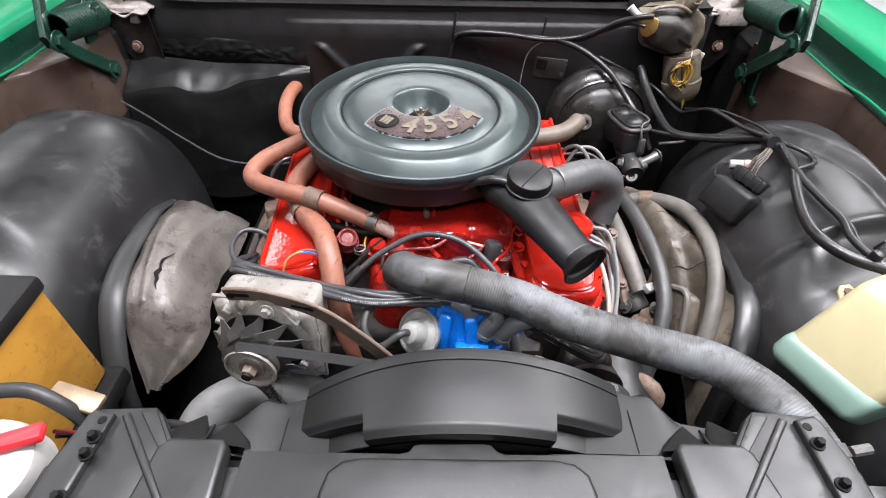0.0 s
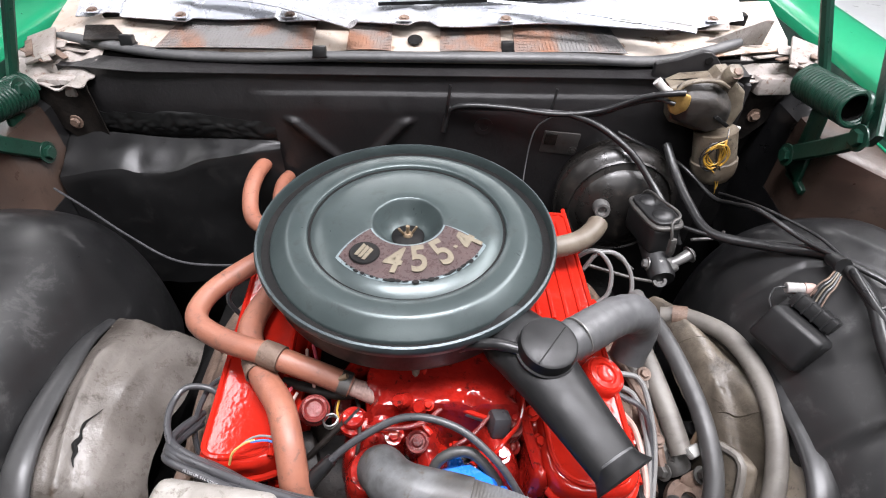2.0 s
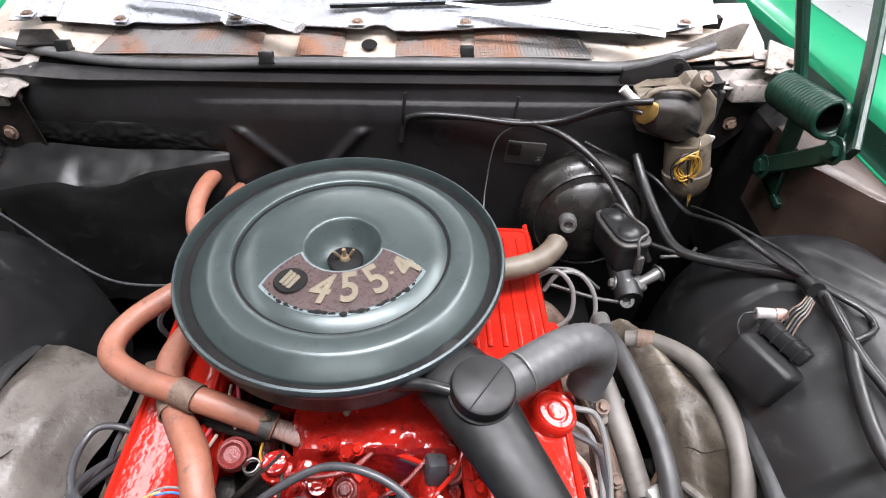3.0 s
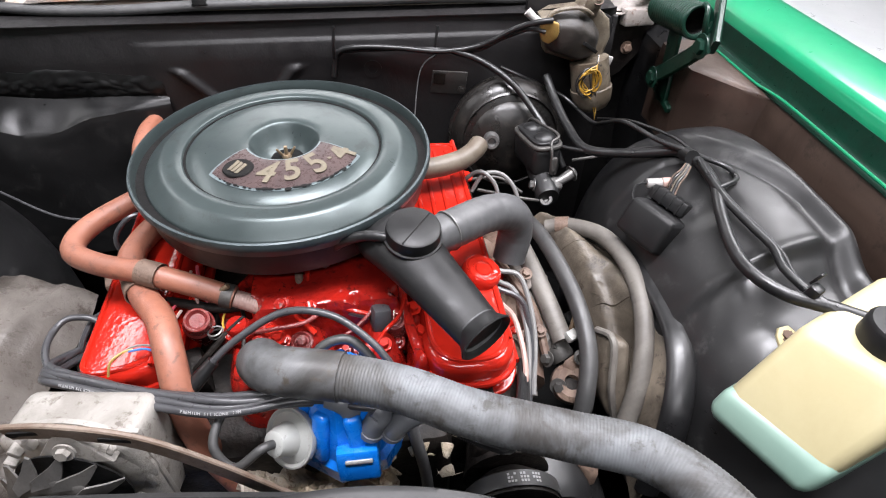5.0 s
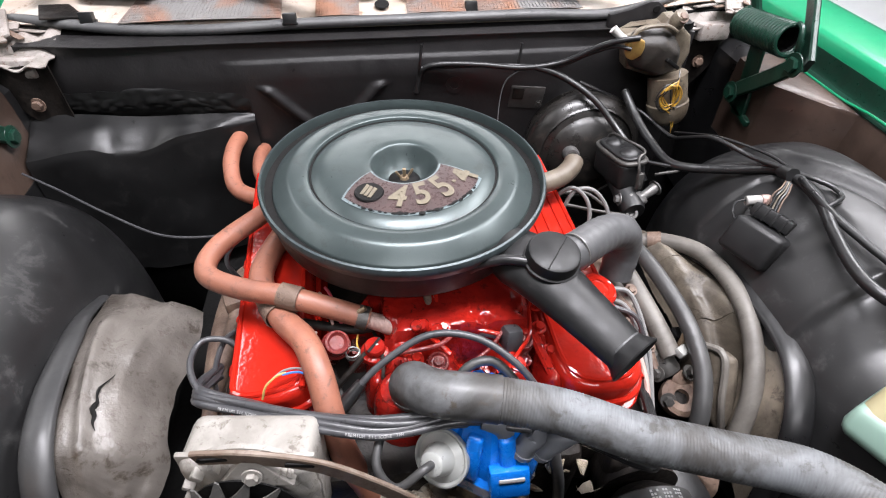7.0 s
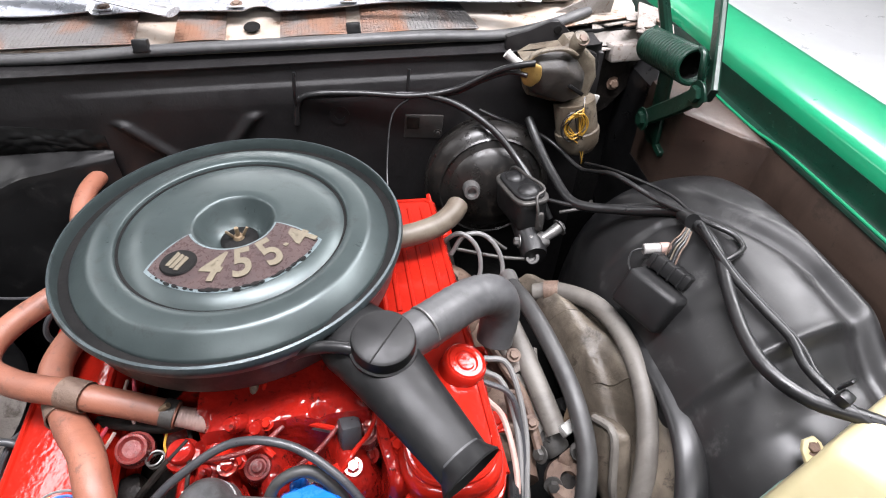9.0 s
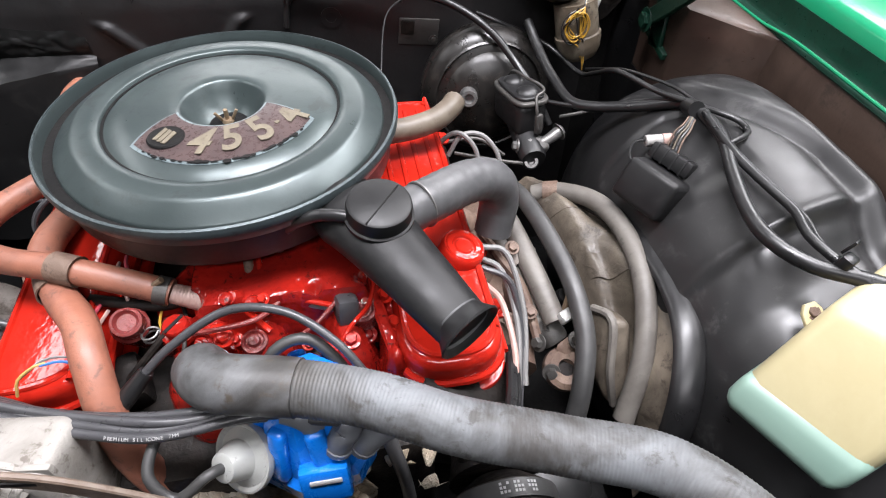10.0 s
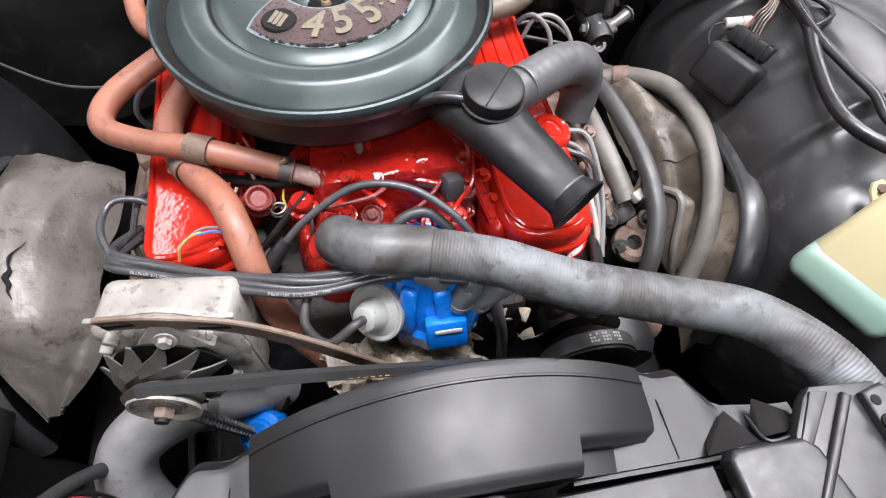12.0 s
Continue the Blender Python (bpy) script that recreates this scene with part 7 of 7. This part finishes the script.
part("body", lathe([(0, 0.05), (0.05, 0.05), (0.058, 0.035), (0.058, -0.04), (0, -0.045)], 28, aim((0.235, 0.40, 0.62), (0, -1, 0))), M_PAN, pp)
part("elbow", tube([(0.262, 0.425, 0.645), (0.278, 0.400, 0.662), (0.290, 0.386, 0.655), (0.290, 0.380, 0.635)], [0.009, 0.011, 0.012, 0.010], 12), M_RUST, pp, "corroded copper elbow fitting")

# ---- left side of the bay ----
bat = thing("battery", "old yellow car battery with a black lid", "battery", (-0.58, 0.30, 0.69))
part("case", box(0.255, 0.165, 0.165, pose(-0.583, 0.296, 0.775), 0.006, 2), M_BATTERY, bat)
part("lid", box(0.262, 0.172, 0.022, pose(-0.583, 0.296, 0.868), 0.006, 2), M_BLACKPLASTIC, bat, "black plastic battery lid")
for k in range(4):
    part("cell_cap", lathe([(0, 0.008), (0.012, 0.008), (0.014, 0.0), (0, 0)], 16, pose(-0.66 + k * 0.045, 0.30, 0.879)), M_BLACKPLASTIC, bat)
bat_tray = thing("battery_tray", "black steel battery tray", "tray", (-0.58, 0.29, 0.66))
part("tray", box(0.29, 0.20, 0.03, pose(-0.583, 0.29, 0.676), 0.006), M_CHASSIS, bat_tray)
part("bracket", box(0.25, 0.16, 0.38, pose(-0.585, 0.285, 0.47), 0.006), M_CHASSIS, bat_tray)
ca = thing("battery_cable", "thick black battery cable", "cable", (-0.42, 0.25, 0.80))
part("cable", tube([(-0.50, 0.215, 0.83), (-0.46, 0.235, 0.86), (-0.40, 0.25, 0.862), (-0.365, 0.245, 0.84), (-0.355, 0.25, 0.78), (-0.34, 0.30, 0.70), (-0.33, 0.33, 0.62)], 0.0072, 12), M_LIP, ca)
part("lug", box(0.05, 0.022, 0.008, pose(-0.365, 0.258, 0.835, 0, 15, -10), 0.003), M_BRASS, ca)
wc = thing("coolant_cap", "white plastic filler cap with a red lever", "cap", (-0.40, 0.19, 0.83))
part("cap", lathe([(0, 0.016), (0.03, 0.015), (0.04, 0.010), (0.042, 0.0), (0.04, -0.03), (0, -0.03)], 32, aim((-0.40, 0.185, 0.84), (0.05, -0.2, 1))), M_WHITE, wc)
part("lever", box(0.085, 0.018, 0.010, pose(-0.395, 0.195, 0.861, -10, 0, 22), 0.003), M_REDPL, wc, "red plastic lever")
lw = thing("thin_wire", "thin red and black wires hanging beside the battery", "wire", (-0.36, 0.30, 0.70), group="loose wires")
part("wire", tube([(-0.395, 0.24, 0.80), (-0.370, 0.265, 0.745), (-0.345, 0.285, 0.700), (-0.335, 0.28, 0.62)], 0.0022, 6), M_WIRERED, lw)
part("wire", tube([(-0.390, 0.235, 0.80), (-0.362, 0.270, 0.740), (-0.338, 0.290, 0.690), (-0.325, 0.28, 0.61)], 0.0022, 6), M_WIRE, lw)
gw = thing("ground_wire", "thin pale wire hanging along the heater box", "wire", (-0.45, 0.95, 0.73))
part("wire", tube([(-0.66, 0.93, 0.79), (-0.60, 0.90, 0.775), (-0.52, 0.86, 0.75), (-0.44, 0.83, 0.725), (-0.36, 0.83, 0.715), (-0.28, 0.83, 0.725)], 0.002, 6), M_PLUGWIRE, gw)
rod = thing("dipstick_rod", "rusty steel tie rod beside the valve cover", "rod", (-0.31, 0.55, 0.72))
part("rod", tube([(-0.285, 0.66, 0.745), (-0.30, 0.58, 0.72), (-0.315, 0.48, 0.69)], 0.010, 10), M_RUST, rod)
part("joint", box(0.03, 0.03, 0.03, pose(-0.29, 0.655, 0.745, 0, 0, 20), 0.006), M_RUST, rod)


# ---- hood hinges ----
def hinge(s):
    th = thing("hood_hinge", "dark green hood hinge with a thick coil spring", "hinge", (MID + s * 0.60, 0.95, 0.86), group="hood hinges")
    o = lambda d, y, z: Vector((MID + s * d, y, z))
    a, b = (o(0.606, 1.015, 0.955), o(0.602, 0.888, 0.976)) if s > 0 else (o(0.618, 1.015, 0.940), o(0.618, 0.888, 0.962))
    w = (b - a).normalized()
    m = aim(a, w)
    L = (b - a).length
    n = 17
    pts = [m @ Vector((0.0225 * math.cos(t * 2 * math.pi), 0.0225 * math.sin(t * 2 * math.pi), L * t / n)) for t in (k / 14 for k in range(14 * n + 1))]
    part("spring", tube(pts, 0.0038, 8, 0.02), M_DKGREEN, th)
    part("spring_core", lathe([(0.0185, 0.0), (0.0210, 0.0), (0.0210, L * 0.92), (0.0185, L * 0.92)], 24, m, closed=True), M_CHASSIS, th)
    part("spring_hook", tube([b + Vector((0, 0, 0.026)), b + w * 0.012 + Vector((0, 0, 0.022)), b + w * 0.020, b + w * 0.014 + Vector((s * 0.01, 0, -0.026)), b + w * 0.004 + Vector((s * 0.012, 0, -0.034))], 0.0042, 8), M_DKGREEN, th)
    part("spring_hook", tube([a + Vector((0, 0, 0.026)), a - w * 0.014 + Vector((0, 0, 0.018)), a - w * 0.018, a - w * 0.008 + Vector((0, 0, -0.02))], 0.0042, 8), M_DKGREEN, th)
    def strap(points, wd, t, nm="arm"):
        bm = tube(points, wd, 8, 0.02, flat=t)
        return part(nm, bm, M_DKGREEN, th)
    part("mount_plate", box(0.008, 0.036, 0.15, pose(MID + s * 0.622, 0.968, 0.885, -10, 0, 0), 0.003), M_DKGREEN, th)
    part("mount_foot", box(0.02, 0.07, 0.012, pose(MID + s * 0.628, 0.955, 0.818, 12, 0, 0), 0.003), M_DKGREEN, th)
    part("lower_arm", bar([o(0.604, 0.975, 0.848), o(0.604, 0.93, 0.886), o(0.604, 0.885, 0.925), o(0.604, 0.852, 0.957)], 0.010, 0.026), M_DKGREEN, th)
    part("lift_arm", bar([o(0.612, 0.845, 0.955), o(0.660, 0.96, 1.035), o(0.70, 1.06, 1.10)], 0.010, 0.030), M_DKGREEN, th)
    part("rear_arm", bar([o(0.650, 1.03, 0.93), o(0.640, 1.045, 0.97), o(0.575, 1.13, 1.21)], 0.020, 0.014), M_DKGREEN, th)
    for y, z in ((0.858, 0.952), (0.968, 0.852), (0.985, 0.955)):
        part("pivot", hexbolt(o(0.600, y, z), (-s, 0, 0), 0.012, 0.008), M_DKGREEN, th)
    if s < 0:
        th.location += Vector((-0.018, 0, -0.016))


hinge(-1)
hinge(1)

# wipers on the cowl
for k, (pts, rr) in enumerate((([(-0.489, 1.180, 1.020), (-0.308, 1.156, 1.016), (-0.158, 1.092, 1.006)], [0.004, 0.008, 0.013, 0.016]),
                               ([(0.062, 1.172, 1.018), (0.231, 1.134, 1.014), (0.390, 1.086, 1.006)], [0.005, 0.007, 0.012, 0.014]),
                               ([(0.061, 1.136, 1.014), (0.190, 1.122, 1.013), (0.307, 1.104, 1.006)], [0.004, 0.005, 0.006, 0.006]))):
    wip = thing("windshield_wiper", "bright bare metal windshield wiper resting on the cowl panel", "wiper", pts[1], group="windshield wipers")
    part("arm", tube(pts, rr, 10, 0.01, flat=0.35), M_SILVER, wip)
    part("spring_cover", tube([Vector(pts[-1]).lerp(Vector(pts[1]), q) + Vector((0, 0, 0.003)) for q in (0.05, 0.2, 0.4)], [0.006, 0.005, 0.003], 8, 0.01, flat=0.5), M_STEEL, wip)
    if k == 1:
        holder = part("blade_holder", bar([(-0.125, 1.166, 1.018), (0.05, 1.182, 1.020), (0.235, 1.200, 1.022)], 0.009, 0.005), M_SILVER, wip)
        part("rubber", bar([(-0.125, 1.172, 1.012), (0.05, 1.188, 1.014), (0.235, 1.206, 1.016)], 0.005, 0.010), M_WIRE, holder, "black rubber wiper blade")
